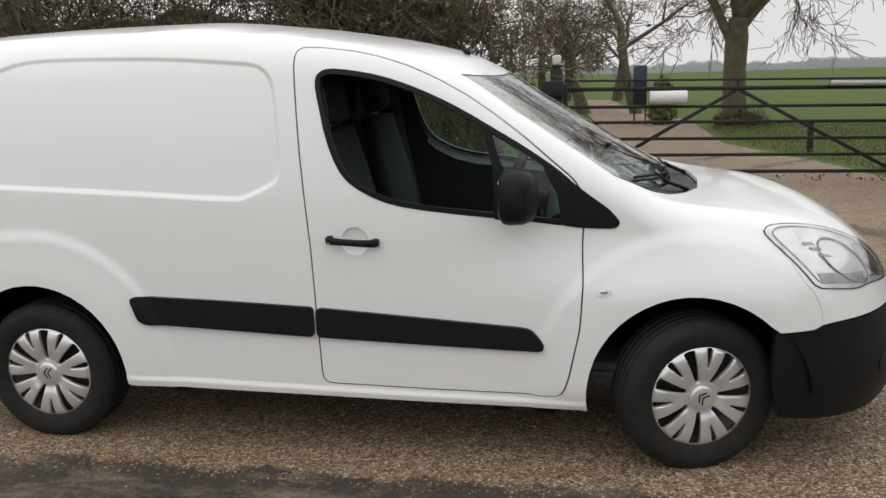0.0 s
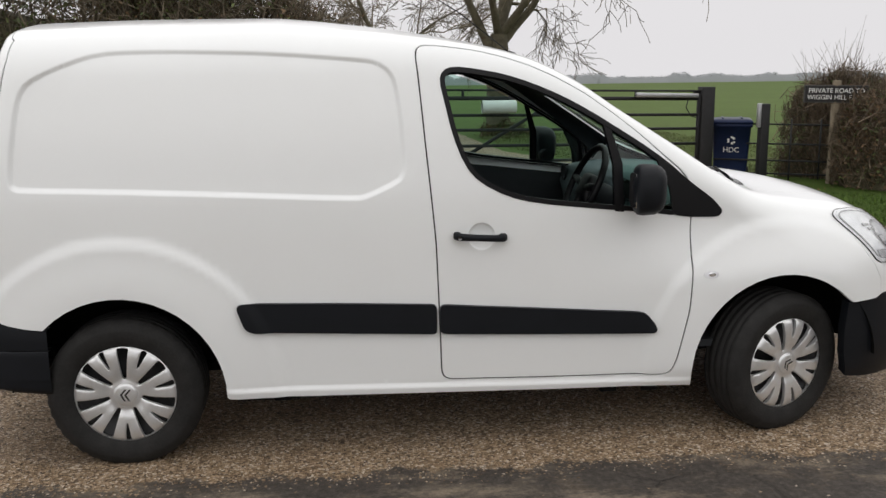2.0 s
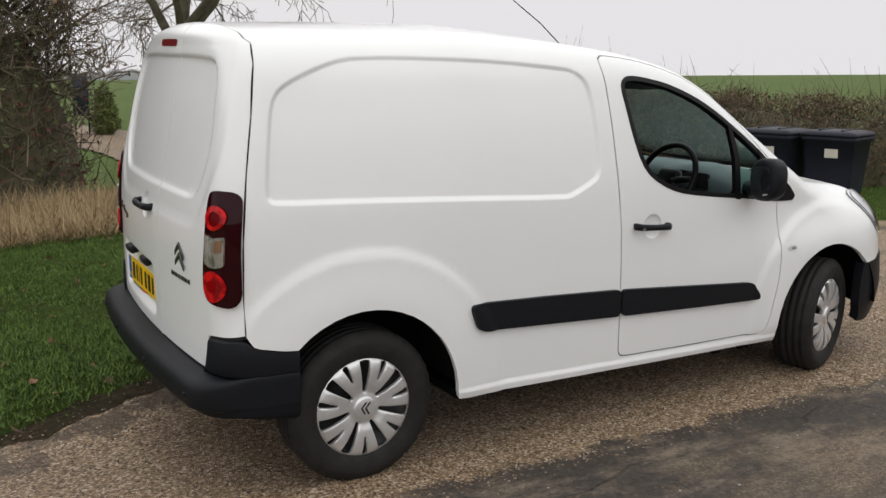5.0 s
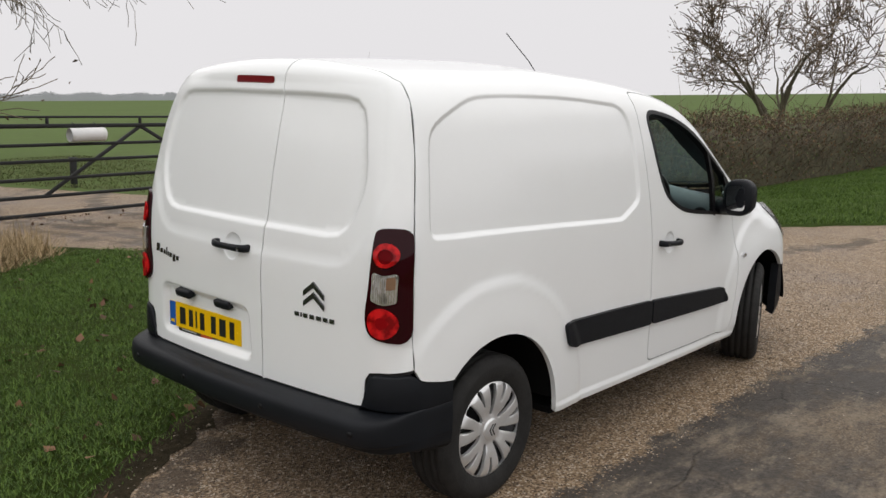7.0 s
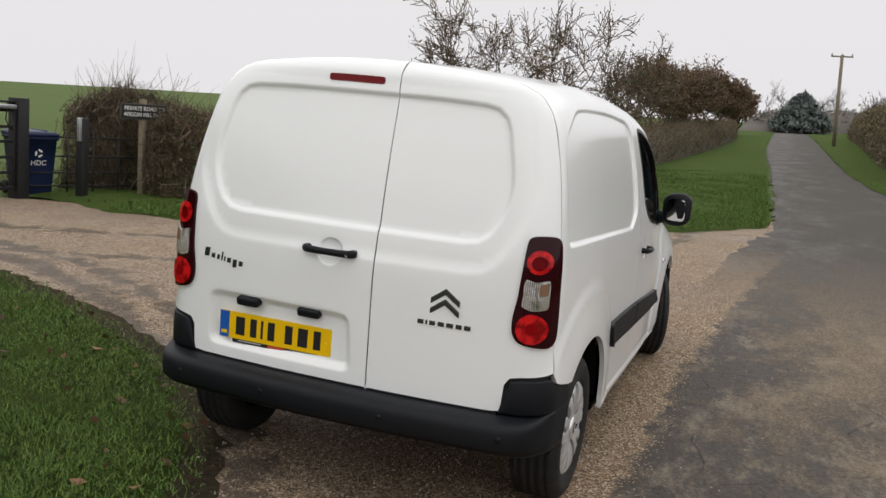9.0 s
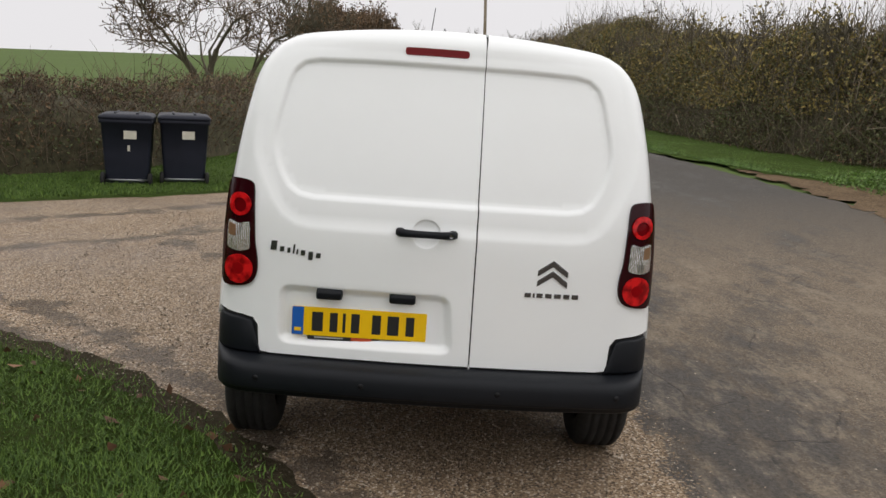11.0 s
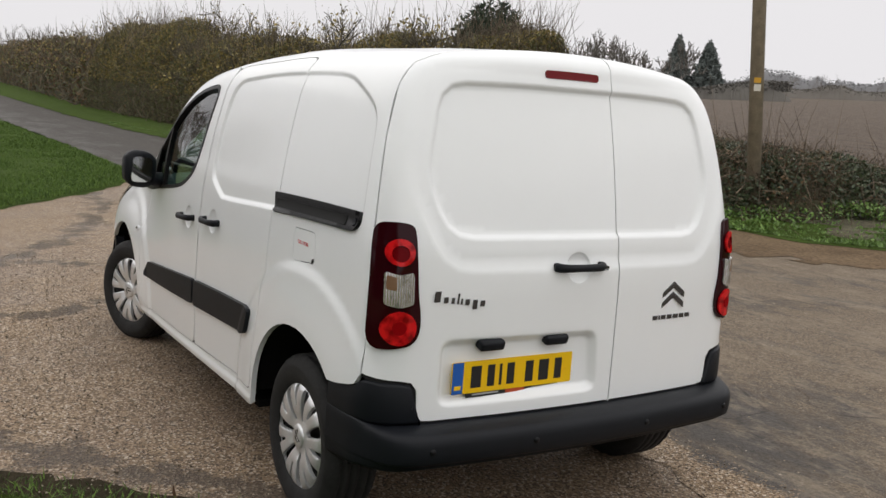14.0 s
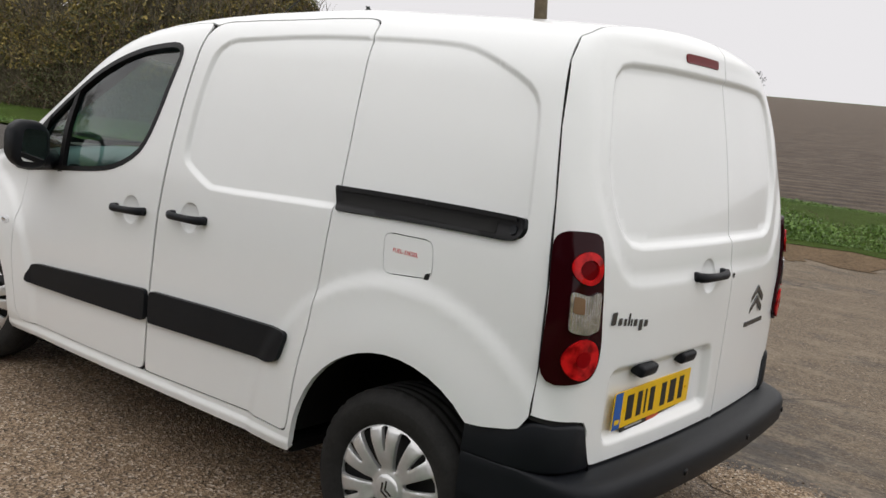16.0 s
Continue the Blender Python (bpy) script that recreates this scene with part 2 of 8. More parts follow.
def dense(pts, step, closed=True):
    p = np.array(pts, float)
    q = np.roll(p, -1, 0) if closed else p[1:]
    out = []
    for a, b in zip(p, q):
        k = max(1, int(math.ceil(np.linalg.norm(b - a) / step)))
        out += [a + (b - a) * j / k for j in range(k)]
    if not closed:
        out.append(p[-1])
    return np.array(out)


def flat_plate(outline, thick, at, xdir, ydir, bevel=0.0):
    """A flat piece of a 2D outline with thickness; the face looks along xdir x ydir."""
    xd, yd = Vector(xdir).normalized(), Vector(ydir).normalized()
    nd = xd.cross(yd)
    bm = bmesh.new()
    top = [bm.verts.new(Vector(at) + xd * float(u) + yd * float(v)) for u, v in outline]
    f = bm.faces.new(top)
    r = bmesh.ops.extrude_face_region(bm, geom=[f])
    bmesh.ops.translate(bm, vec=nd * thick, verts=[e for e in r["geom"] if isinstance(e, bmesh.types.BMVert)])
    bmesh.ops.recalc_face_normals(bm, faces=bm.faces)
    if bevel:
        bmesh.ops.bevel(bm, geom=bm.edges[:], offset=bevel, segments=2, affect="EDGES", profile=0.5)
    return bm


def text_mesh(body, size, at, xdir, ydir, thick=0.0008):
    """Lettering in the built-in font, centred at a place."""
    cu = bpy.data.curves.new("lettering", "FONT")
    cu.body, cu.size, cu.align_x, cu.align_y = body, size, "CENTER", "CENTER"
    cu.extrude = thick
    ob = bpy.data.objects.new("lettering", cu)
    scene.collection.objects.link(ob)
    me = bpy.data.meshes.new_from_object(ob.evaluated_get(bpy.context.evaluated_depsgraph_get()))
    bpy.data.objects.remove(ob)
    bpy.data.curves.remove(cu)
    xd, yd = Vector(xdir).normalized(), Vector(ydir).normalized()
    nd = xd.cross(yd)
    m = Matrix((xd, yd, nd)).transposed().to_4x4()
    me.transform(Matrix.Translation(at) @ m)
    return me


def inside(q, loops):
    r = np.zeros(len(q), bool)
    for lp in loops:
        for (ax, ay), (bx, by) in zip(lp, np.roll(lp, -1, 0)):
            c = (ay > q[:, 1]) != (by > q[:, 1])
            if c.any():
                r ^= c & (q[:, 0] < (bx - ax) * (q[:, 1] - ay) / (by - ay if abs(by - ay) > 1e-12 else 1e-12) + ax)
    return r


def inset(loop, g):
    if not g:
        return loop
    t = np.roll(loop, -1, 0) - np.roll(loop, 1, 0)
    t /= np.linalg.norm(t, axis=1, keepdims=True) + 1e-12
    n = np.stack([-t[:, 1], t[:, 0]], -1)
    area = 0.5 * np.sum(loop[:, 0] * np.roll(loop[:, 1], -1) - np.roll(loop[:, 0], -1) * loop[:, 1])
    return loop + n * (g if area > 0 else -g)

# ---- ground ----


def ground_z(x, y):
    r = np.hypot(x, y)
    s = sstep(4, 14, r)
    # the drive dips towards the gate and the hedge
    return s * (0.009 * r - 0.0245 * y) - 0.055 * sstep(3.5, 7, r) * sstep(0.5, 3, y)


def grid_sheet(name, xs, ys, mask=None, lift=0.0, wave=0.0):
    X, Y = np.meshgrid(xs, ys)
    Z = ground_z(X, Y) + lift
    v = np.stack([X.ravel(), Y.ravel(), Z.ravel()], -1)
    n, m = len(xs), len(ys)
    f = []
    for j in range(m - 1):
        for i in range(n - 1):
            f.append((j * n + i, j * n + i + 1, (j + 1) * n + i + 1, (j + 1) * n + i))
    return mesh_of(name, v, f, True)


def spread(a, b, near, far):
    """Steps that grow away from the van."""
    out, d = [0.0], near
    while out[-1] < b:
        out.append(out[-1] + d)
        d = min(d * 1.18, far)
    neg, d = [0.0], near
    while neg[-1] > a:
        neg.append(neg[-1] - d)
        d = min(d * 1.18, far)
    return np.array(neg[::-1][:-1] + out)


def land(name, loop, step=0.4, lift=0.004, rag=0.0, seed=1, edge=0.0):
    """A piece of ground inside an outline, laid over the country; its border may be ragged, edge: how far the border dips."""
    rng = np.random.default_rng(seed)
    lp = dense(np.array(loop, float), step * 0.5)
    if rag:
        lp = lp + rng.normal(0, rag, lp.shape)
    lo, hi = lp.min(0), lp.max(0)
    gx, gy = np.meshgrid(np.arange(lo[0], hi[0], step), np.arange(lo[1], hi[1], step))
    g = np.stack([gx.ravel(), gy.ravel()], -1)
    g = g[inside(g, [lp])]
    g = g[sd_poly(g[:, 0], g[:, 1], lp[::2]) < -step * 0.4]
    pts = np.concatenate([lp, g])
    cons = [(i, (i + 1) % len(lp)) for i in range(len(lp))]
    vs, _, fs, _, _, _ = delaunay_2d_cdt([Vector(p) for p in pts], cons, [], 0, 1e-5)
    v2 = np.array([tuple(v) for v in vs])
    tri = np.array([f for f in fs if len(f) == 3])
    tri = tri[inside(v2[tri].mean(1), [lp])]
    fn = np.cross(v2[tri[:, 1]] - v2[tri[:, 0]], v2[tri[:, 2]] - v2[tri[:, 0]])
    tri[fn < 0] = tri[fn < 0][:, ::-1]
    z = ground_z(v2[:, 0], v2[:, 1]) + lift
    if edge:
        z = z + edge * sstep(0.0, -0.5, sd_poly(v2[:, 0], v2[:, 1], lp[::2])) * rng.uniform(0.6, 1.2, len(v2))
    return tri_mesh(name, np.column_stack([v2, z]), tri, True)


def chips(n, l, c, scale):
    """Stone chips: their colours, a random value each and their relief."""
    v = n.new("ShaderNodeTexVoronoi")
    v.inputs["Scale"].default_value = scale
    l.new(c, v.inputs["Vector"])
    sep = n.new("ShaderNodeSeparateColor")
    l.new(v.outputs["Color"], sep.inputs[0])
    col = ramp(n, l, sep.outputs[0], (0.0, (0.058, 0.040, 0.026)), (0.3, (0.18, 0.122, 0.073)), (0.62, (0.290, 0.205, 0.126)), (0.86, (0.41, 0.31, 0.21)), (0.97, (0.58, 0.50, 0.41)))
    return col, sep.outputs[1], v.outputs["Distance"]


def near_ring(n, l, xy, cx, cy, r, w, wob):
    """1 along a circle on the plan, 0 away from it: the track of a turning wheel."""
    s = n.new("ShaderNodeVectorMath")
    s.operation = "DISTANCE"
    l.new(xy, s.inputs[0])
    s.inputs[1].default_value = (cx, cy, 0)
    d = math_node(n, l, "ABSOLUTE", math_node(n, l, "SUBTRACT", s.outputs["Value"], r))
    d = math_node(n, l, "ADD", d, math_node(n, l, "MULTIPLY", math_node(n, l, "SUBTRACT", wob, 0.5), 1.1))
    return math_node(n, l, "SUBTRACT", 1.0, math_node(n, l, "DIVIDE", d, w), True)


def flat_xy(n, l, c):
    m = n.new("ShaderNodeVectorMath")
    m.operation = "MULTIPLY"
    l.new(c, m.inputs[0])
    m.inputs[1].default_value = (1, 1, 0)
    return m.outputs[0]


def ground_mats():
    out = {}
    # gravel rolled into tar: fawn, brown and grey chips, with muddy wheel tracks
    m, n, l, b = mat("rolled_gravel", (0.2, 0.15, 0.1), 0.85)
    c = coords(n)
    stones, rnd, dist = chips(n, l, c, 112)
    _, _, dist2 = chips(n, l, c, 200)
    big = noise_tex(n, l, 0.55, 6, 0.65, c)
    mid = noise_tex(n, l, 3.2, 6, 0.7, c)
    wet = ramp(n, l, big, (0.36, (0.76, 0.73, 0.71)), (0.54, (1, 1, 1)))
    wet2 = ramp(n, l, mid, (0.3, (0.80, 0.78, 0.76)), (0.55, (1, 1, 1)))
    col = mix(n, l, 1.0, mix(n, l, 1.0, stones, wet, "MULTIPLY"), wet2, "MULTIPLY")
    xy = flat_xy(n, l, c)
    mud = None
    for cx, cy, r, w in ((-5.85, 7.0, 7.67, 0.13), (-5.85, 7.0, 7.30, 0.20), (9.0, 7.6, 6.5, 0.17), (9.0, 7.6, 8.0, 0.15), (3.1, 1.3, 1.0, 0.10)):
        k = near_ring(n, l, xy, cx, cy, r, w, mid)
        mud = k if mud is None else math_node(n, l, "MAXIMUM", mud, k)
    fine = noise_tex(n, l, 60, 4, 0.7, c)
    soil = ramp(n, l, fine, (0.3, (0.026, 0.020, 0.015)), (0.7, (0.075, 0.056, 0.04)))
    mudk = math_node(n, l, "MULTIPLY", mud, math_node(n, l, "MULTIPLY", big, 2.6), True)
    col = mix(n, l, math_node(n, l, "MULTIPLY", mudk, 0.7), col, soil)
    l.new(col, b.inputs["Base Color"])
    l.new(ramp(n, l, big, (0.35, (0.5,) * 3), (0.6, (0.9,) * 3)), b.inputs["Roughness"])
    h = math_node(n, l, "ADD", dist, math_node(n, l, "MULTIPLY", dist2, 0.4))
    bump(n, l, b, math_node(n, l, "SUBTRACT", h, math_node(n, l, "MULTIPLY", mudk, 1.2)), 0.8, 0.006)
    out["gravel"] = m
    # worn road: dark damp tar with pale, gritty patches, cracks, and gravel spilt over its border
    m, n, l, b = mat("worn_asphalt", (0.06, 0.055, 0.05), 0.8, spec=0.2)
    c = coords(n)
    stones, rnd, dist = chips(n, l, c, 112)
    sx = n.new("ShaderNodeSeparateXYZ")
    l.new(c, sx.inputs[0])
    X, Y = sx.outputs["X"], sx.outputs["Y"]
    fine = noise_tex(n, l, 45, 6, 0.75, c)
    tar = ramp(n, l, fine, (0.28, (0.026, 0.022, 0.019)), (0.55, (0.066, 0.057, 0.049)), (0.78, (0.145, 0.124, 0.104)))
    grit = mix(n, l, 0.30, ramp(n, l, fine, (0.3, (0.066, 0.055, 0.044)), (0.7, (0.165, 0.138, 0.108))), stones)
    lane = ramp(n, l, fine, (0.3, (0.050, 0.045, 0.041)), (0.7, (0.108, 0.099, 0.090)))
    mp = n.new("ShaderNodeMapping")
    mp.inputs["Scale"].default_value = (0.55, 1.25, 1.0)
    l.new(c, mp.inputs["Vector"])
    big = noise_tex(n, l, 0.95, 9, 0.72, mp.outputs[0])
    mid = noise_tex(n, l, 4.0, 6, 0.7, c)
    k = math_node(n, l, "ADD", math_node(n, l, "MULTIPLY", big, 0.72), math_node(n, l, "MULTIPLY", mid, 0.28))
    # darker next to the gravel, paler in the middle of the lane
    out_y = n.new("ShaderNodeMapRange")
    l.new(Y, out_y.inputs["Value"])
    out_y.inputs["From Min"].default_value, out_y.inputs["From Max"].default_value = -1.2, -2.6
    out_y.inputs["To Min"].default_value, out_y.inputs["To Max"].default_value = -0.030, 0.085
    kk = math_node(n, l, "ADD", k, out_y.outputs[0])
    col = mix(n, l, ramp(n, l, kk, (0.46, (0, 0, 0)), (0.58, (0.95, 0.95, 0.95))), tar, grit)
    # pale scuffs of dust and worn stone
    scuff = noise_tex(n, l, 2.1, 9, 0.78, mp.outputs[0])
    near = n.new("ShaderNodeMapRange")
    l.new(X, near.inputs["Value"])
    near.inputs["From Min"].default_value, near.inputs["From Max"].default_value = 5.5, 2.0
    scuffs = math_node(n, l, "MULTIPLY", ramp(n, l, scuff, (0.50, (0, 0, 0)), (0.64, (0.9, 0.9, 0.9))), near.outputs[0])
    col = mix(n, l, scuffs, col, ramp(n, l, fine, (0.3, (0.13, 0.105, 0.078)), (0.7, (0.31, 0.25, 0.185))))
    # cracks
    warp = n.new("ShaderNodeMix")
    warp.data_type = "VECTOR"
    warp.inputs["Factor"].default_value = 0.16
    nz = n.new("ShaderNodeTexNoise")
    nz.inputs["Scale"].default_value = 3.0
    nz.inputs["Detail"].default_value = 6
    l.new(c, nz.inputs["Vector"])
    l.new(c, warp.inputs["A"])
    l.new(nz.outputs["Color"], warp.inputs["B"])
    vo = n.new("ShaderNodeTexVoronoi")
    vo.feature = "DISTANCE_TO_EDGE"
    vo.inputs["Scale"].default_value = 1.5
    l.new(warp.outputs["Result"], vo.inputs["Vector"])
    crack = math_node(n, l, "MULTIPLY", ramp(n, l, vo.outputs["Distance"], (0.0, (1, 1, 1)), (0.014, (0, 0, 0))), ramp(n, l, big, (0.42, (1, 1, 1)), (0.48, (0, 0, 0))))
    col = mix(n, l, math_node(n, l, "MULTIPLY", crack, 0.5), col, (0.012, 0.010, 0.009))
    # up the lane the surface is smoother and greyer
    far = n.new("ShaderNodeMapRange")
    l.new(X, far.inputs["Value"])
    far.inputs["From Min"].default_value, far.inputs["From Max"].default_value = 2.5, 8.0
    col = mix(n, l, far.outputs[0], col, lane)
    # spilt gravel along the border
    x0 = math_node(n, l, "MINIMUM", math_node(n, l, "MAXIMUM", X, 0.0), 10.0)
    e = math_node(n, l, "ADD", Y, math_node(n, l, "ADD", math_node(n, l, "MULTIPLY", x0, 0.03), math_node(n, l, "MULTIPLY", math_node(n, l, "MULTIPLY", x0, x0), 0.008)))
    e = math_node(n, l, "ADD", e, 1.08)
    e = math_node(n, l, "ADD", e, math_node(n, l, "MULTIPLY", math_node(n, l, "SUBTRACT", mid, 0.5), 0.5))
    e = math_node(n, l, "ADD", e, math_node(n, l, "MULTIPLY", math_node(n, l, "POWER", rnd, 7.0), 0.15))
    spill = math_node(n, l, "MULTIPLY", math_node(n, l, "MULTIPLY", e, 22.0, True), math_node(n, l, "SUBTRACT", 1.0, far.outputs[0], True))
    loose = math_node(n, l, "GREATER_THAN", rnd, 0.9975)
    spill = math_node(n, l, "MAXIMUM", spill, math_node(n, l, "MULTIPLY", loose, 0.8))
    col = mix(n, l, spill, col, stones)
    l.new(col, b.inputs["Base Color"])
    l.new(ramp(n, l, kk, (0.44, (0.62,) * 3), (0.58, (0.92,) * 3)), b.inputs["Roughness"])
    h = math_node(n, l, "ADD", math_node(n, l, "MULTIPLY", dist, math_node(n, l, "ADD", math_node(n, l, "MULTIPLY", spill, 0.9), 0.25)), math_node(n, l, "MULTIPLY", k, 3.0))
    h = math_node(n, l, "ADD", h, math_node(n, l, "MULTIPLY", fine, 0.8))
    bump(n, l, b, math_node(n, l, "SUBTRACT", h, crack), 0.7, 0.007)
    out["asphalt"] = m
    # soil under the grass
    def soilish(name, a, bb, d, s1, s2, bs):
        m, n, l, b = mat(name, a, 0.95, spec=0.08)
        c = coords(n)
        f = noise_tex(n, l, s1, 8, 0.7, c)
        f2 = noise_tex(n, l, s2, 6, 0.7, c)
        col = mix(n, l, ramp(n, l, f, (0.35, (0, 0, 0)), (0.65, (1, 1, 1))), a, bb)
        col = mix(n, l, ramp(n, l, f2, (0.35, (0, 0, 0)), (0.7, (1, 1, 1))), col, d)
        l.new(col, b.inputs["Base Color"])
        bump(n, l, b, f2, bs, 0.05)
        return m
    out["turf"] = soilish("short_turf", (0.030, 0.056, 0.008), (0.046, 0.090, 0.010), (0.042, 0.044, 0.013), 1.6, 38, 0.9)
    out["bank"] = soilish("bank_turf", (0.050, 0.092, 0.016), (0.070, 0.122, 0.022), (0.060, 0.078, 0.022), 1.1, 30, 0.9)
    out["field"] = soilish("winter_wheat_field", (0.082, 0.125, 0.034), (0.105, 0.155, 0.045), (0.080, 0.105, 0.036), 0.05, 2.0, 0.3)
    out["dirt"] = soilish("bare_dirt", (0.16, 0.110, 0.066), (0.29, 0.205, 0.125), (0.085, 0.062, 0.042), 1.2, 25, 0.8)
    out["lush"] = soilish("lush_turf", (0.048, 0.092, 0.014), (0.080, 0.14, 0.024), (0.055, 0.062, 0.02), 1.6, 38, 0.9)
    out["mud"] = soilish("trodden_mud", (0.045, 0.036, 0.022), (0.10, 0.075, 0.048), (0.030, 0.028, 0.015), 2.5, 30, 0.9)
    m, n, l, b = mat("ploughed_soil", (0.11, 0.075, 0.05), 0.95)
    c = coords(n)
    w = n.new("ShaderNodeTexWave")
    w.inputs["Scale"].default_value = 0.55
    w.inputs["Distortion"].default_value = 2.5
    w.inputs["Detail"].default_value = 4
    mp = n.new("ShaderNodeMapping")
    mp.inputs["Rotation"].default_value = (0, 0, radians(68))
    l.new(c, mp.inputs["Vector"])
    l.new(mp.outputs[0], w.inputs["Vector"])
    f = noise_tex(n, l, 1.6, 10, 0.82, c)
    k = math_node(n, l, "ADD", math_node(n, l, "MULTIPLY", w.outputs["Fac"], 0.10), math_node(n, l, "MULTIPLY", f, 0.9))
    l.new(ramp(n, l, k, (0.34, (0.030, 0.021, 0.015)), (0.5, (0.088, 0.062, 0.043)), (0.66, (0.16, 0.122, 0.088))), b.inputs["Base Color"])
    bump(n, l, b, k, 1.0, 0.12)
    out["plough"] = m
    return out


GM = ground_mats()
gx = spread(-900, 900, 0.5, 60)
ground = part("ground", grid_sheet("ground", gx, gx, lift=-0.03), GM["field"])
tagged(ground, "pale green winter wheat field reaching the misty horizon", "field", kind="structure")
plough = part("ploughed_field", land("ploughed_field", [(-40, -11.9), (3.0, -11.9), (5.5, -12.5), (14, -17), (40, -22), (160, -40), (420, -120), (420, -700), (-300, -700)], 6.0, 0.03), GM["plough"])
tagged(plough, "brown ploughed field of turned soil", "field", kind="structure")
ROAD_LEFT = [(-60, -0.75), (-8, -0.76), (-1.4, -0.76), (1.0, -0.78), (4, -0.85), (8, -1.15), (10.1, -1.50), (17, -1.35), (28, -1.05), (37, -0.7), (56, -0.2), (100, 0.4), (164, 1.2), (200, 1.6), (300, 3)]
ROAD_RIGHT = [(300, -4.5), (200, -4.0), (147, -3.6), (88, -3.7), (63, -3.6), (43, -3.5), (29, -3.5), (20, -3.8), (12.8, -4.45), (10.5, -5.0), (8.6, -5.4), (7.1, -5.8), (4.1, -6.5), (2.2, -6.6), (1.0, -7.5), (-0.6, -8.0), (-8, -8.6), (-60, -9)]
road = part("road", land("road", ROAD_LEFT + ROAD_RIGHT, 0.5, 0.008, 0.04, 3), GM["asphalt"])
tagged(road, "worn patched tarmac lane with pale gritty wear", "road", kind="structure")
VERGE_EDGE = [(-2.9, 0.15), (-2.44, 0.21), (-2.06, 0.47), (-1.72, 0.66), (-1.38, 0.93), (-0.7, 1.63), (-0.25, 2.4), (0.1, 3.1), (0.5, 4.1), (0.95, 5.5)]
GRASS_EDGE = [(4.45, 6.6), (4.6, 4.75), (5.35, 3.72), (6.05, 2.75), (6.8, 1.75), (7.4, 0.9), (8.3, 0.08), (9.4, -0.85), (10.2, -1.42)]
apron = part("gravel_apron", land("gravel_apron", [(-12, -1.3), (12, -1.9), (9.6, -0.7), (8.5, 0.25), (7.6, 1.1), (7.0, 1.95), (6.25, 2.95), (5.5, 3.9), (4.8, 4.95), (4.9, 7.6), (4.6, 8.9), (4.3, 11.7), (3.2, 16), (3.2, 25), (1.6, 34), (0.4, 48), (-1.2, 48), (-0.4, 34), (0.3, 25), (0.9, 17), (0.9, 12), (0.4, 9.4), (0.2, 7.6), (0.6, 6.2), (0.75, 5.4), (0.4, 4.1), (-0.4, 2.6), (-0.8, 1.7), (-1.5, 1.0), (-2.2, 0.55), (-3.0, 0.3), (-12, 0.2)], 0.4, 0.004, 0.03, 5), GM["gravel"])
tagged(apron, "fawn rolled gravel turning area and farm drive", "drive", kind="structure")
mud_edge = part("mud_edge", land("mud_edge", [(x + 0.03, y - 0.03) for x, y in VERGE_EDGE] + [(x - 0.4, y + 0.4) for x, y in VERGE_EDGE[::-1]], 0.2, 0.007, 0.025, 8), GM["mud"])
tagged(mud_edge, "bare trodden mud between the grass and the gravel", "mud", kind="structure")
verge = part("verge", land("verge", [(x - 0.10, y + 0.10) for x, y in VERGE_EDGE] + [(0.5, 6.3), (0.1, 7.7), (-0.2, 9.5), (-12, 9.5), (-16, 0.2)], 0.22, 0.009, 0.03, 7, 0.035), GM["turf"])
tagged(verge, "rough grass verge with fallen leaves", "verge", kind="structure")
far_verge = part("hedge_verge", land("hedge_verge", GRASS_EDGE + [(17, -1.25), (28, -0.95), (37, -0.6), (56, -0.1), (100, 0.5), (164, 1.3), (200, 1.7), (200, 6.5), (76, 5.2), (14, 6.5), (8, 9.2), (5.2, 9.2), (4.9, 7.6)], 0.5, 0.006, 0.05, 9, 0.05), GM["bank"])
tagged(far_verge, "green mown grass bank below the hedge", "verge", kind="structure")
right_verge = part("roadside_verge", land("roadside_verge", [(29, -3.4), (20, -3.7), (12.8, -4.5), (11.2, -5.15), (10.1, -5.5), (9.4, -6.1), (8.6, -6.65), (7.6, -7.05), (6.6, -7.2), (5.2, -7.25), (4.1, -7.25), (2.6, -7.5), (1.4, -8.2), (0.2, -8.6), (-8, -9.2), (-40, -9.6), (-40, -12.2), (3, -12.2), (6, -13), (15, -17.5), (42, -22.5), (160, -41), (300, -70), (300, -4.6), (200, -4.1), (147, -3.7), (88, -3.7), (63, -3.6), (43, -3.5)], 0.9, 0.02, 0.06, 11, 0.06), GM["lush"])
tagged(right_verge, "weedy grass verge beside the lane", "verge", kind="structure")
dirt = part("dirt_strip", land("dirt_strip", [(10.6, -5.3), (9.3, -5.6), (8.2, -5.75), (5.9, -5.76), (4.4, -5.85), (2.6, -6.15), (1.2, -7.0), (-0.6, -7.7), (-4, -8.2), (-4, -9), (0.0, -8.9), (1.5, -8.4), (2.8, -7.6), (4.2, -7.4), (6.0, -7.4), (7.7, -7.2), (9.0, -6.7), (9.8, -6.0), (10.6, -5.5)], 0.22, 0.014, 0.10, 13), GM["dirt"])
tagged(dirt, "bare earth along the edge of the lane", "dirt", kind="structure")

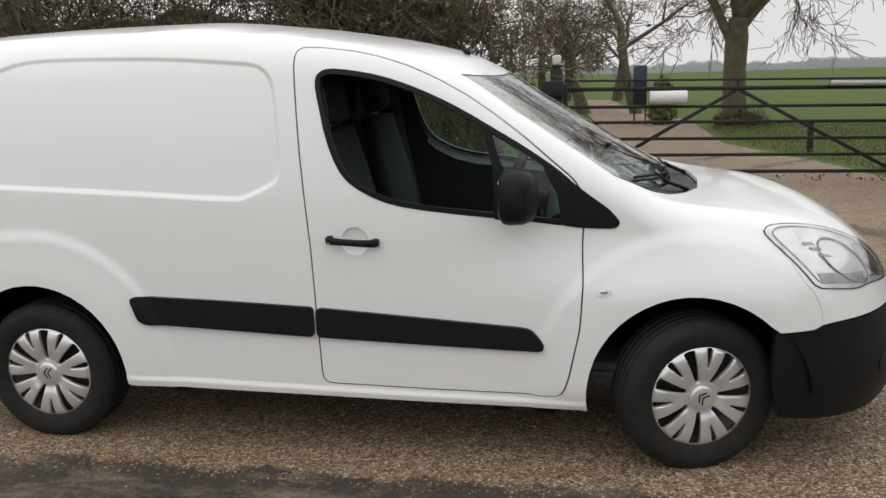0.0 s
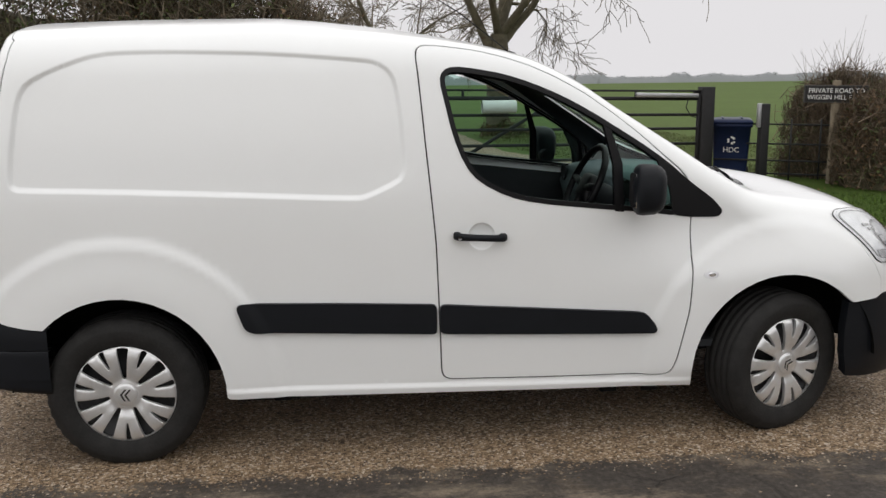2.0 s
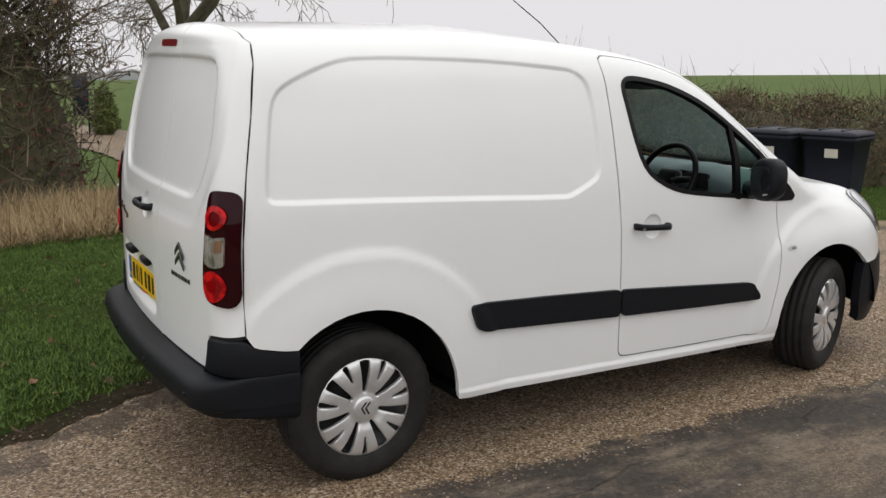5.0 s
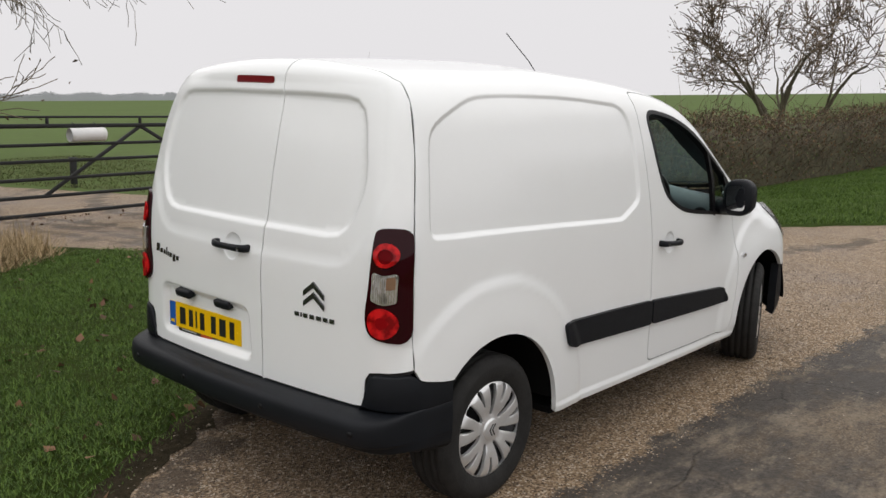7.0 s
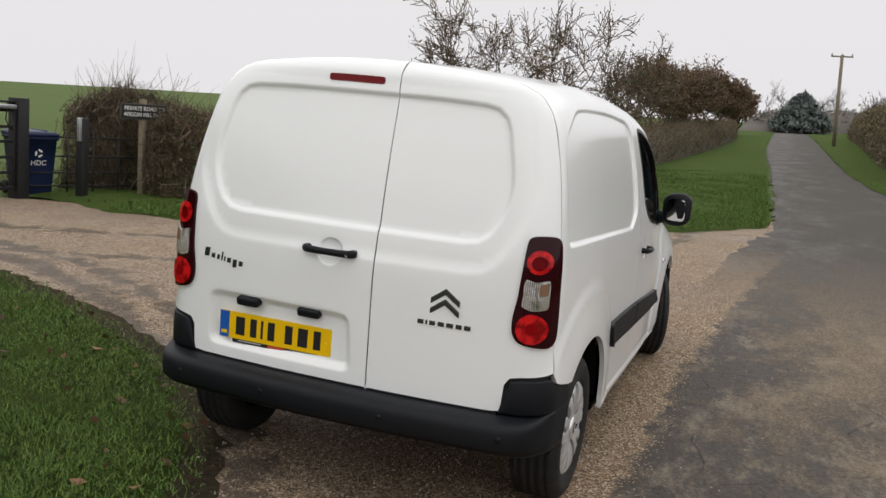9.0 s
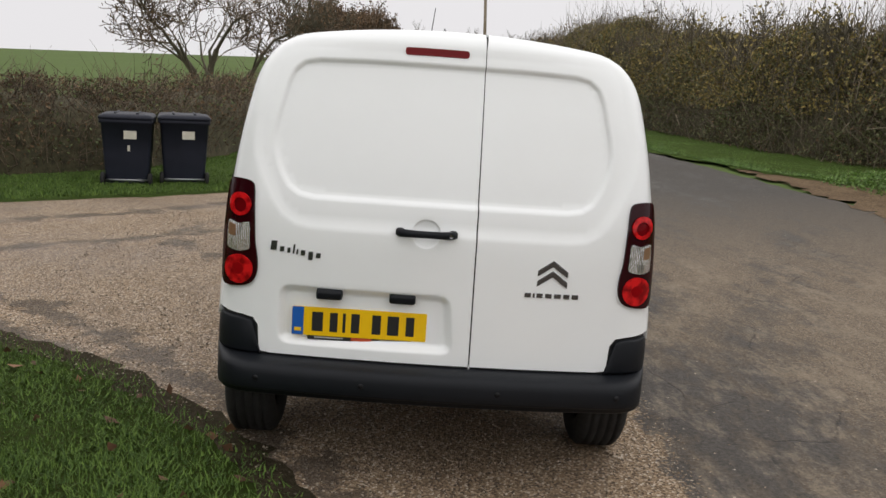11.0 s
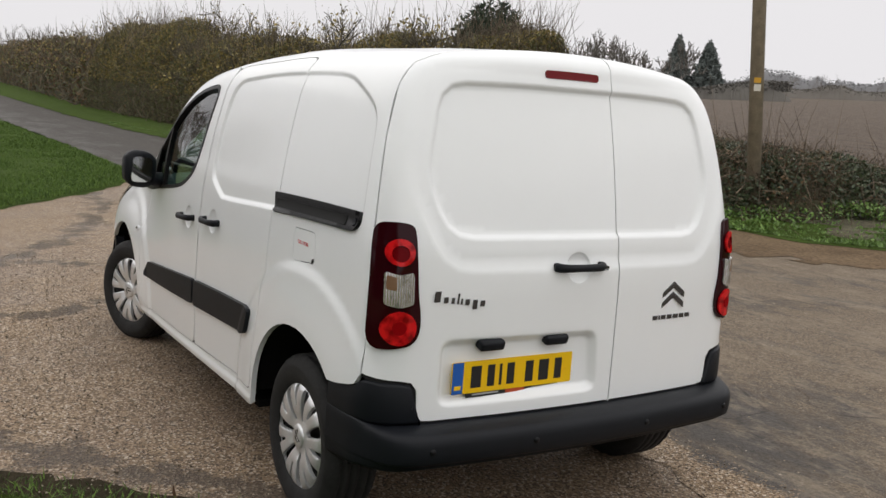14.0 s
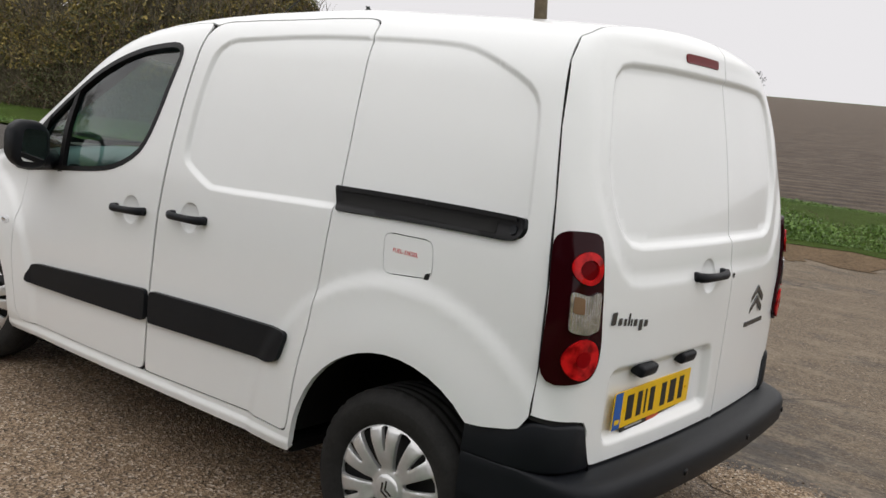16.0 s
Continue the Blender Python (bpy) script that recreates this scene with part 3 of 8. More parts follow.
# ---- the van: one skin, of which every panel is cut ----
van = tagged(empty("van", (0, 0, 0.010)), "small white panel van parked with its front wheels turned", "van")
LEAN = radians(0.9)
van.rotation_euler = (LEAN, 0, 0)
AXLE, HUB_Z, TYRE_R = 1.364, 0.303, 0.308
half_width = curve1((0.15, 0.22, 0.28, 0.33, 0.6, 0.9, 1.05, 1.15, 1.33, 1.5, 1.62, 1.72, 1.85),
                    (0.80, 0.845, 0.864, 0.868, 0.873, 0.868, 0.859, 0.848, 0.82, 0.782, 0.748, 0.717, 0.672))
top_line = curve1((-2.2, -1.9, -1.63, -1.28, -0.81, -0.34, -0.10, 0.14, 0.36, 0.53, 0.75, 1.0, 1.2, 1.34, 1.42, 1.52, 1.69, 1.80, 1.91, 2.03, 2.12, 2.2, 2.3),
                  (1.738, 1.754, 1.765, 1.776, 1.780, 1.741, 1.707, 1.662, 1.602, 1.523, 1.384, 1.230, 1.109, 1.036, 1.018, 1.006, 0.987, 0.965, 0.922, 0.850, 0.784, 0.70, 0.5))
rear_line = curve1((0.2, 0.45, 0.9, 1.05, 1.16, 1.4, 1.6, 1.7, 1.8, 1.95),
                   (-1.947, -1.955, -1.957, -1.949, -1.934, -1.890, -1.843, -1.820, -1.795, -1.755))
front_line = curve1((0.1, 0.25, 0.4, 0.6, 0.8, 1.0, 1.2), (2.172, 2.25, 2.29, 2.262, 2.245, 2.105, 1.9))
PANEL = smooth_loop([(-1.727, 1.17), (-1.722, 1.135), (-1.69, 1.125), (-1.4, 1.118), (-0.96, 1.098), (-0.43, 1.069), (-0.385, 1.078), (-0.266, 1.132),
         (-0.246, 1.157), (-0.239, 1.21), (-0.25, 1.39), (-0.268, 1.513), (-0.291, 1.557), (-0.338, 1.588), (-0.39, 1.597), (-0.72, 1.624),
         (-1.054, 1.633), (-1.27, 1.633), (-1.39, 1.626), (-1.49, 1.597), (-1.62, 1.542), (-1.672, 1.5), (-1.695, 1.43), (-1.72, 1.25)], 1)
REAR_PANEL = rounded([(0.66, 1.31), (0.590, 1.618), (0.30, 1.628), (-0.30, 1.628), (-0.562, 1.618), (-0.635, 1.31), (-0.56, 1.117), (0.58, 1.117)], 0.09, 4)
REAR_RIM = rounded([(0.735, 1.29), (0.655, 1.695), (-0.655, 1.695), (-0.735, 1.29), (-0.59, 1.01), (0.59, 1.01)], 0.10, 4)
PLATE_DIP = rounded([(0.605, 0.776), (-0.050, 0.776), (-0.072, 0.545), (0.605, 0.545)], 0.05, 4)


def side_relief(x, z):
    d = -0.013 * sstep(0.011, -0.011, sd_poly(x, z, PANEL))
    for ax in (-AXLE, AXLE):
        r = np.hypot(x - ax, (z - HUB_Z) * 0.99)
        d = d + (0.012 * sstep(0.645, 0.585, r) + 0.012 * sstep(0.60, 0.42, r)) * sstep(0.18, 0.34, z)
    sill = 0.283 - 0.025 * x
    d = d + 0.010 * sstep(0.02, -0.005, z - sill) * sstep(1.05, 0.9, np.abs(x))
    return d


def cup(x, z, at, r=0.056, deep=0.014):
    q = np.clip(1 - ((x - at[0]) ** 2 + (z - at[1]) ** 2) / (r * r), 0, 1)
    return -deep * np.sqrt(q) * sstep(0, 0.25, q)


def rear_relief(y, z):
    d = -0.008 * sstep(0.02, -0.03, sd_poly(y, z, REAR_RIM))
    d = d - 0.013 * sstep(0.010, -0.014, sd_poly(y, z, REAR_PANEL))
    d = d - 0.030 * sstep(0.006, -0.034, sd_poly(y, z, PLATE_DIP))
    return d + cup(y, z, (0.058, 1.008))


def body(p, relief=True):
    """The skin as a field: below zero inside."""
    x, y, z = p[..., 0], p[..., 1], p[..., 2]
    ay = np.abs(y)
    w = half_width(z) - 0.047 * np.clip((-1.1 - x) / 0.87, 0, None) ** 2 - 0.042 * np.clip((x - 1.0) / 1.0, 0, None) ** 2
    # the cab draws in towards the bonnet, most of all above the belt
    w = w - (0.012 + 0.048 * sstep(0.66, 0.95, z)) * sstep(0.25, 1.15, x)
    if relief:
        w = w + side_relief(x, z)
        w = w + np.where(y < 0, cup(x, z, (0.062, 0.907)), cup(x, z, (0.048, 0.918)) + cup(x, z, (-0.322, 0.947)))
    a = ay - w
    c = 0.15 - 0.15 * sstep(-1.2, 0.3, x) + 0.035 * sstep(1.25, 1.6, x)
    b = (z - (top_line(x + (0.30 - 0.132 * sstep(-0.4, 0.6, x)) * y * y) - c * y * y)) * 0.93
    r = rear_line(z) + 0.08 * y * y - x
    if relief:
        r = r - np.where(x < -1.6, rear_relief(y, z), 0)
    f = (x - front_line(z) + 0.54 * y * y) * 0.9
    kb = 0.15 - 0.055 * sstep(-0.7, 0.5, x) + 0.085 * sstep(1.1, 1.5, x)
    d = smax(a, b, kb)
    d = smax(d, r, 0.13 - 0.045 * sstep(1.5, 1.75, z))
    return smax(d, f, 0.22)


def shoot(origin, way, off=0.0, far=3.5, relief=True):
    lo, hi = np.zeros(len(way)), np.full(len(way), far)
    for _ in range(34):
        mid = 0.5 * (lo + hi)
        ins = body(origin + way * mid[:, None], relief) < off
        lo, hi = np.where(ins, mid, lo), np.where(ins, hi, mid)
    return origin + way * (0.5 * (lo + hi))[:, None]


def normals_at(p, relief=True):
    e = 0.0025
    g = np.stack([body(p + np.array(v) * e, relief) - body(p - np.array(v) * e, relief) for v in ((1, 0, 0), (0, 1, 0), (0, 0, 1))], -1)
    return g / (np.linalg.norm(g, axis=-1, keepdims=True) + 1e-9)


SPINE = 0.6


class Round:
    """Panels of the sides, the roof and the bonnet: round a spine along the van."""

    def flat(self, p):
        a = np.arctan2(p[..., 2] - SPINE, -p[..., 1])
        return np.stack([p[..., 0], np.where(a < -1.57, a + 2 * np.pi, a)], -1)

    def ray(self, q):
        o = np.stack([q[:, 0], np.zeros(len(q)), np.full(len(q), SPINE)], -1)
        return o, np.stack([np.zeros(len(q)), -np.cos(q[:, 1]), np.sin(q[:, 1])], -1)


class Fan:
    """Panels of the tail and the nose: seen from a point inside."""

    def __init__(self, cx, cz, sign):
        self.c, self.s = np.array((cx, 0.0, cz)), sign

    def flat(self, p):
        v = p - self.c
        return np.stack([v[..., 1], v[..., 2]], -1) / (self.s * v[..., :1])

    def ray(self, q):
        w = np.stack([np.full(len(q), self.s), q[:, 0], q[:, 1]], -1)
        return np.broadcast_to(self.c, (len(q), 3)), w / np.linalg.norm(w, axis=1, keepdims=True)


ROUND, TAIL, NOSE = Round(), Fan(-1.0, 0.95, -1.0), Fan(1.15, 0.6, 1.0)


def on_side(pts, side):
    """(x, z) of a flank to places on the skin; side -1 is the driver's, 1 the other."""
    q = np.array(pts, float)
    o = np.stack([q[:, 0], np.zeros(len(q)), q[:, 1]], -1)
    return shoot(o, np.broadcast_to((0.0, side, 0.0), o.shape), 0.0, 1.2)


def on_tail(pts):
    q = np.array(pts, float)
    o = np.stack([np.full(len(q), -1.0), q[:, 0], q[:, 1]], -1)
    return shoot(o, np.broadcast_to((-1.0, 0.0, 0.0), o.shape), 0.0, 1.4)


def panel(name, proj, outer, holes=(), step=0.02, gap=0.0, off=0.0, lip=0.014, relief=True, extra=(), hole_gap=0.0):
    """A sheet cut out of the skin. outer, holes: closed loops of places; gap: the shut line left free; lip: the depth of its
    folded edge; extra: rows of places that the sheet keeps, along creases."""
    s = np.array((1.0, 0.9)) if isinstance(proj, Round) else np.array((0.9, 0.9))
    loops = []
    for k, lp in enumerate([outer, *holes]):
        q = dense(proj.flat(dense(np.asarray(lp, float), step * 0.7)) * s, step * 0.7)
        loops.append(inset(q, gap if k == 0 else hole_gap))
    lo, hi = loops[0].min(0), loops[0].max(0)
    gx, gy = np.meshgrid(np.arange(lo[0] + step / 2, hi[0], step), np.arange(lo[1] + step / 2, hi[1], step))
    g = np.stack([gx.ravel(), gy.ravel()], -1)
    g[:, 0] += np.repeat((np.arange(gx.shape[0]) % 2) * step * 0.5, gx.shape[1])
    g = g[inside(g, loops)]
    edge = np.concatenate(loops)

    def free(pts, marks, cell):
        taken = set()
        for ix, iy in np.floor(marks / cell).astype(int):
            for dx in (-1, 0, 1):
                for dy in (-1, 0, 1):
                    taken.add((ix + dx, iy + dy))
        return np.array([(ix, iy) not in taken for ix, iy in np.floor(pts / cell).astype(int)], bool)

    marks = edge
    if len(extra):
        x = proj.flat(np.asarray(extra, float)) * s
        x = x[inside(x, loops)]
        x = x[free(x, edge, 0.005)]
        marks = np.concatenate([edge, x])
        g = g[free(g, x, step * 0.28)]
    g = g[free(g, edge, step * 0.4)]
    pts = np.concatenate([marks, g])
    cons, base = [], 0
    for lp in loops:
        cons += [(base + i, base + (i + 1) % len(lp)) for i in range(len(lp))]
        base += len(lp)
    vs, _, fs, _, _, _ = delaunay_2d_cdt([Vector(p) for p in pts], cons, [], 0, 1e-6)
    v2 = np.array([tuple(v) for v in vs])
    tri = np.array([f for f in fs if len(f) == 3])
    tri = tri[inside(v2[tri].mean(1), loops)]
    o, w = proj.ray(v2 / s)
    p3 = shoot(np.array(o), w, off, relief=relief)
    nn = normals_at(p3, relief)
    fn = np.cross(p3[tri[:, 1]] - p3[tri[:, 0]], p3[tri[:, 2]] - p3[tri[:, 0]])
    flip = np.einsum("ij,ij->i", fn, nn[tri[:, 0]]) < 0
    tri[flip] = tri[flip][:, ::-1]
    verts, faces, nrm = [p3], [tri], [nn]
    if lip:
        edges = set()
        for u, v, t in tri:
            edges |= {(u, v), (v, t), (t, u)}
        rim = [e for e in edges if (e[1], e[0]) not in edges]
        rim.sort()
        u = np.array([e[0] for e in rim])
        v = np.array([e[1] for e in rim])
        m, k = len(p3), len(rim)
        pa, pb = p3[u], p3[v]
        side_n = np.cross(pb - pa, nn[u])
        side_n /= np.linalg.norm(side_n, axis=1, keepdims=True) + 1e-9
        verts += [pa, pb, pa - nn[u] * lip, pb - nn[v] * lip]
        nrm += [side_n] * 4
        i = np.arange(k)
        faces.append(np.concatenate([np.stack([m + i, m + 2 * k + i, m + k + i], -1), np.stack([m + k + i, m + 2 * k + i, m + 3 * k + i], -1)]))
    me = tri_mesh(name, np.concatenate(verts), np.concatenate(faces), True)
    me.normals_split_custom_set_from_vertices([tuple(n) for n in np.concatenate(nrm)])
    return me


# -- outlines on the flanks, as (x, z)
DOOR_TOP = [(-0.150, 1.657), (-0.06, 1.650), (0.053, 1.635), (0.164, 1.610), (0.276, 1.574), (0.388, 1.524), (0.5, 1.462), (0.611, 1.386), (0.724, 1.300), (0.837, 1.203), (0.905, 1.146), (0.935, 1.105)]
DOOR_FRONT = [(0.955, 1.02), (0.945, 0.90), (0.949, 0.736), (0.938, 0.573), (0.893, 0.365), (0.872, 0.308), (0.840, 0.288)]
DOOR_BACK = [(-0.080, 0.312), (-0.105, 0.337), (-0.113, 0.592), (-0.124, 0.889), (-0.158, 1.263), (-0.187, 1.613), (-0.180, 1.645)]
DOOR = DOOR_TOP + DOOR_FRONT + DOOR_BACK
WINDOW = smooth_loop([(-0.091, 1.515), (-0.078, 1.552), (-0.036, 1.566), (0.053, 1.556), (0.165, 1.535), (0.276, 1.499), (0.388, 1.452), (0.5, 1.394), (0.612, 1.326), (0.725, 1.257),
          (0.837, 1.180), (0.910, 1.118), (0.925, 1.0), (0.900, 0.962), (0.727, 0.986), (0.503, 1.010), (0.279, 1.038), (0.168, 1.066), (0.056, 1.124), (0.0, 1.190), (-0.045, 1.308), (-0.072, 1.430)], 1)
SLIDE = [(-0.205, 1.645), (-0.24, 1.662), (-0.94, 1.702), (-0.99, 1.692), (-1.008, 1.655), (-1.028, 1.50), (-1.040, 1.30), (-1.040, 1.165), (-1.032, 1.10), (-1.020, 0.90), (-1.000, 0.70), (-0.972, 0.55),
         (-0.950, 0.362), (-0.935, 0.338), (-0.115, 0.313), (-0.106, 0.337), (-0.114, 0.592), (-0.125, 0.889), (-0.159, 1.263), (-0.188, 1.613)]
NEAR_SIDE = DOOR_TOP + DOOR_FRONT + [(-0.080, 0.312)] + SLIDE[::-1][5:]


def arch(ax, n=26, lo=0.24):
    pts = []
    for t in np.linspace(-9, 189, n):
        c, s = math.cos(radians(t)), math.sin(radians(t))
        pts.append((ax + 0.402 * c, HUB_Z - 0.008 + 0.412 * s))
    return pts


REAR_ARCH = [p for p in arch(-AXLE) if p[0] > -1.64 and p[1] > 0.285 and (p[0] > -1.4 or p[1] > 0.60)]  # front foot to back
FRONT_ARCH = [p for p in arch(AXLE - 0.005) if p[0] < 1.7 and (p[0] < 1.4 or p[1] > 0.575)]
SEAM_TAIL = [(-1.826, 0.656), (-1.826, 0.79), (-1.819, 0.994), (-1.793, 1.231), (-1.759, 1.428), (-1.727, 1.607), (-1.713, 1.68)]
FENDER_END = [(1.79, 0.580), (1.816, 0.592), (1.812, 0.653), (1.775, 0.725), (1.745, 0.756), (1.70, 0.82), (1.64, 0.89), (1.60, 0.935)]
HOOD_LIP = [(1.68, -0.770), (1.80, -0.68), (1.91, -0.57), (2.00, -0.42), (2.045, -0.22), (2.055, 0.0)]
SCREEN_TOP = [(0.56 - 0.30 * y * y, y) for y in np.linspace(-0.6, 0.6, 13)]
COWL_EDGE = [(1.06, -0.725), (1.13, -0.695), (1.20, -0.655), (1.27, -0.57), (1.34, -0.43), (1.40, -0.25), (1.42, 0.0)]
SCREEN_FOOT = [(1.06, -0.715), (1.13, -0.66), (1.19, -0.57), (1.245, -0.43), (1.285, -0.25), (1.30, 0.0)]
HOOD_SIDE = [(1.285, -0.60), (1.42, -0.54), (1.55, -0.485), (1.68, -0.43), (1.80, -0.385), (1.90, -0.36), (1.965, -0.33), (2.005, -0.2), (2.015, 0.0)]


def on_top(pts):
    q = np.array(pts, float)
    o = np.stack([q[:, 0], q[:, 1], np.full(len(q), 0.6)], -1)
    return shoot(o, np.broadcast_to((0.0, 0.0, 1.0), o.shape), 0.0, 1.6)


def on_nose(pts, off=0.0):
    q = np.array(pts, float)
    o = np.stack([np.full(len(q), 0.9), q[:, 0], q[:, 1]], -1)
    return shoot(o, np.broadcast_to((1.0, 0.0, 0.0), o.shape), off, 2.0)


def mirror(p):
    return np.asarray(p) * (1, -1, 1)


def half_and_half(p):
    """A run of places that ends on the middle line, carried on to the other side."""
    return np.concatenate([p, mirror(p)[::-1][1:]])


def smoothed(pts, n=3):
    """An open run of points, its corners softened and its ends kept."""
    p = np.array(pts, float)
    for _ in range(n):
        q = np.empty((2 * len(p) - 2, p.shape[1]))
        q[0::2] = 0.75 * p[:-1] + 0.25 * p[1:]
        q[1::2] = 0.25 * p[:-1] + 0.75 * p[1:]
        p = np.concatenate([p[:1], q, p[-1:]])
    return p


def rows_round(loop, offsets, step, to3d):
    """Rows of places beside a closed outline."""
    out = []
    base = dense(np.array(loop, float), step)
    for o in offsets:
        out.append(to3d(inset(base, o)))
    return np.concatenate(out)


def ring_rows(at, radii, to3d, n=26):
    return np.concatenate([to3d([(at[0] + r * math.cos(t), at[1] + r * math.sin(t)) for t in np.linspace(0, 2 * math.pi, n, endpoint=False)]) for r in radii])


def sides(fn):
    return np.concatenate([fn(-1), fn(1)])


# -- the shell: both flanks, the pillars, the roof and the wings in one pressing
low_edge = [(-1.816, 0.638), (-1.803, 0.618), (-1.78, 0.610), (-1.70, 0.594), (-1.645, 0.589)]
flank_foot = on_side([*SEAM_TAIL[::-1], *low_edge, *REAR_ARCH[::-1], *[(x, 0.258 - 0.022 * x) for x in np.linspace(-0.955, 0.93, 14)], *FRONT_ARCH[::-1], (1.664, 0.573), (1.70, 0.575), *FENDER_END], -1)
hood_lip = on_top(smoothed(HOOD_LIP, 2))
right_run = np.concatenate([flank_foot, hood_lip])
roof_back = on_top([(-1.727, y) for y in np.linspace(0.62, -0.62, 15)])
shell_loop = np.concatenate([half_and_half(right_run), roof_back])
door_loop = {s: on_side(rounded(DOOR, 0.03, 4), s) for s in (-1, 1)}
slide_loop = on_side(rounded(SLIDE, 0.03, 4), 1)
screen_side = on_top(smoothed([(0.452, -0.6), (0.75, -0.665), (1.06, -0.725)], 2))
left_to_right = on_top(SCREEN_TOP)[::-1]
screen_hole = np.concatenate([left_to_right, screen_side[1:], on_top(COWL_EDGE[1:3]), on_top(HOOD_SIDE)])
screen_hole = np.concatenate([screen_hole, mirror(np.concatenate([screen_side[1:], on_top(COWL_EDGE[1:3]), on_top(HOOD_SIDE)]))[::-1][1:]])
FUEL = rounded([(-1.255, 1.062), (-1.442, 1.065), (-1.457, 0.954), (-1.272, 0.938)], 0.03, 4)
crease = [rows_round(PANEL, (-0.013, -0.006, 0.0, 0.006, 0.013), 0.014, lambda q, s=s: on_side(q, s)) for s in (-1, 1)]
sill_rows = np.concatenate([on_side([(x, 0.283 - 0.025 * x + d) for x in np.arange(-1.0, 1.0, 0.02)], s) for s in (-1, 1) for d in (-0.007, 0.0, 0.007, 0.014, 0.021)])
cup_rows = {-1: ring_rows((0.062, 0.907), (0.057, 0.053, 0.045, 0.03, 0.012), lambda q: on_side(q, -1)),
            1: ring_rows((0.048, 0.918), (0.057, 0.053, 0.045, 0.03, 0.012), lambda q: on_side(q, 1))}
cup_slide = ring_rows((-0.322, 0.947), (0.057, 0.053, 0.045, 0.03, 0.012), lambda q: on_side(q, 1))
shell = part("body_shell", panel("body_shell", ROUND, shell_loop, [door_loop[-1], on_side(rounded(NEAR_SIDE, 0.03, 4), 1), screen_hole, on_side(FUEL, 1)], 0.022, lip=0.022,
             extra=np.concatenate([*crease, sill_rows])), PAINT, van)
part("bonnet", panel("bonnet", ROUND, half_and_half(np.concatenate([on_top(COWL_EDGE)[::-1][:5], on_top(HOOD_SIDE)])), (), 0.03, gap=0.0018), PAINT, van)
# -- doors
door_parts = {}
for s, nm in ((-1, "driver_door"), (1, "passenger_door")):
    hole = on_side(WINDOW, s)
    d = part(nm, panel(nm, ROUND, door_loop[s], [hole], 0.022, gap=0.0060 if s < 0 else 0.0042, lip=0.03, extra=np.concatenate([cup_rows[s], sill_rows])), PAINT, van)
    door_parts[s] = d
slide = part("sliding_door", panel("sliding_door", ROUND, slide_loop, (), 0.022, gap=0.0056, lip=0.03, extra=np.concatenate([crease[1], cup_slide, sill_rows])), PAINT, van)
part("fuel_flap", panel("fuel_flap", ROUND, on_side(FUEL, 1), (), 0.02, gap=0.0025, lip=0.012), PAINT, van)

# -- tail
EAR = [(0.672, 0.499), (0.682, 0.515), (0.687, 0.606), (0.704, 0.631), (0.742, 0.638), (0.79, 0.642)]
seam_r = on_side(SEAM_TAIL, -1)
tail_rows = np.concatenate([rows_round(REAR_PANEL, (-0.014, -0.007, 0.0, 0.006, 0.012), 0.015, on_tail), rows_round(PLATE_DIP, (0.035, 0.02, 0.006, -0.006), 0.015, on_tail),
                            rows_round(REAR_RIM, (-0.02, 0.0, 0.02), 0.02, on_tail), ring_rows((0.058, 1.008), (0.057, 0.053, 0.045, 0.03, 0.012), on_tail)])
SPLIT = -0.138
split_run = on_tail([(SPLIT + 0.012 * (z - 0.484), z) for z in np.linspace(0.484, 1.70, 12)])
roof_r = on_top([(-1.727, y) for y in np.linspace(-0.62, SPLIT + 0.015, 8)])
roof_l = on_top([(-1.727, y) for y in np.linspace(0.62, SPLIT + 0.015, 10)])
ear_r = on_tail([(-y, z) for y, z in EAR])
ear_l = on_tail(EAR)
foot_r = on_tail([(y, 0.494) for y in np.linspace(SPLIT, -0.63, 6)])
foot_l = on_tail([(y, 0.494) for y in np.linspace(SPLIT, 0.63, 8)])
rear_r = np.concatenate([split_run[::-1] + (0, 0.0048, 0), foot_r, ear_r, seam_r, roof_r])
rear_l = np.concatenate([split_run[::-1] - (0, 0.0048, 0), foot_l, ear_l, mirror(seam_r), roof_l])
rdoor = part("rear_door_narrow", panel("rear_door_narrow", TAIL, rear_r, (), 0.022, gap=0.0072, lip=0.03, extra=tail_rows), PAINT, van)
ldoor = part("rear_door_wide", panel("rear_door_wide", TAIL, rear_l, (), 0.022, gap=0.0072, lip=0.03, extra=tail_rows), PAINT, van)

# -- black rubber seals, set high so their black also paints the gap shade
for lp, pj, own in ((door_loop[-1], ROUND, door_parts[-1]), (door_loop[1], ROUND, door_parts[1]), (slide_loop, ROUND, slide), (rear_r, TAIL, rdoor), (rear_l, TAIL, ldoor)):
    part("door_seal", panel("door_seal", pj, lp, [lp], 0.015, gap=-0.010, hole_gap=0.013, off=-0.006, lip=0), GAP, own, "black rubber door seal")

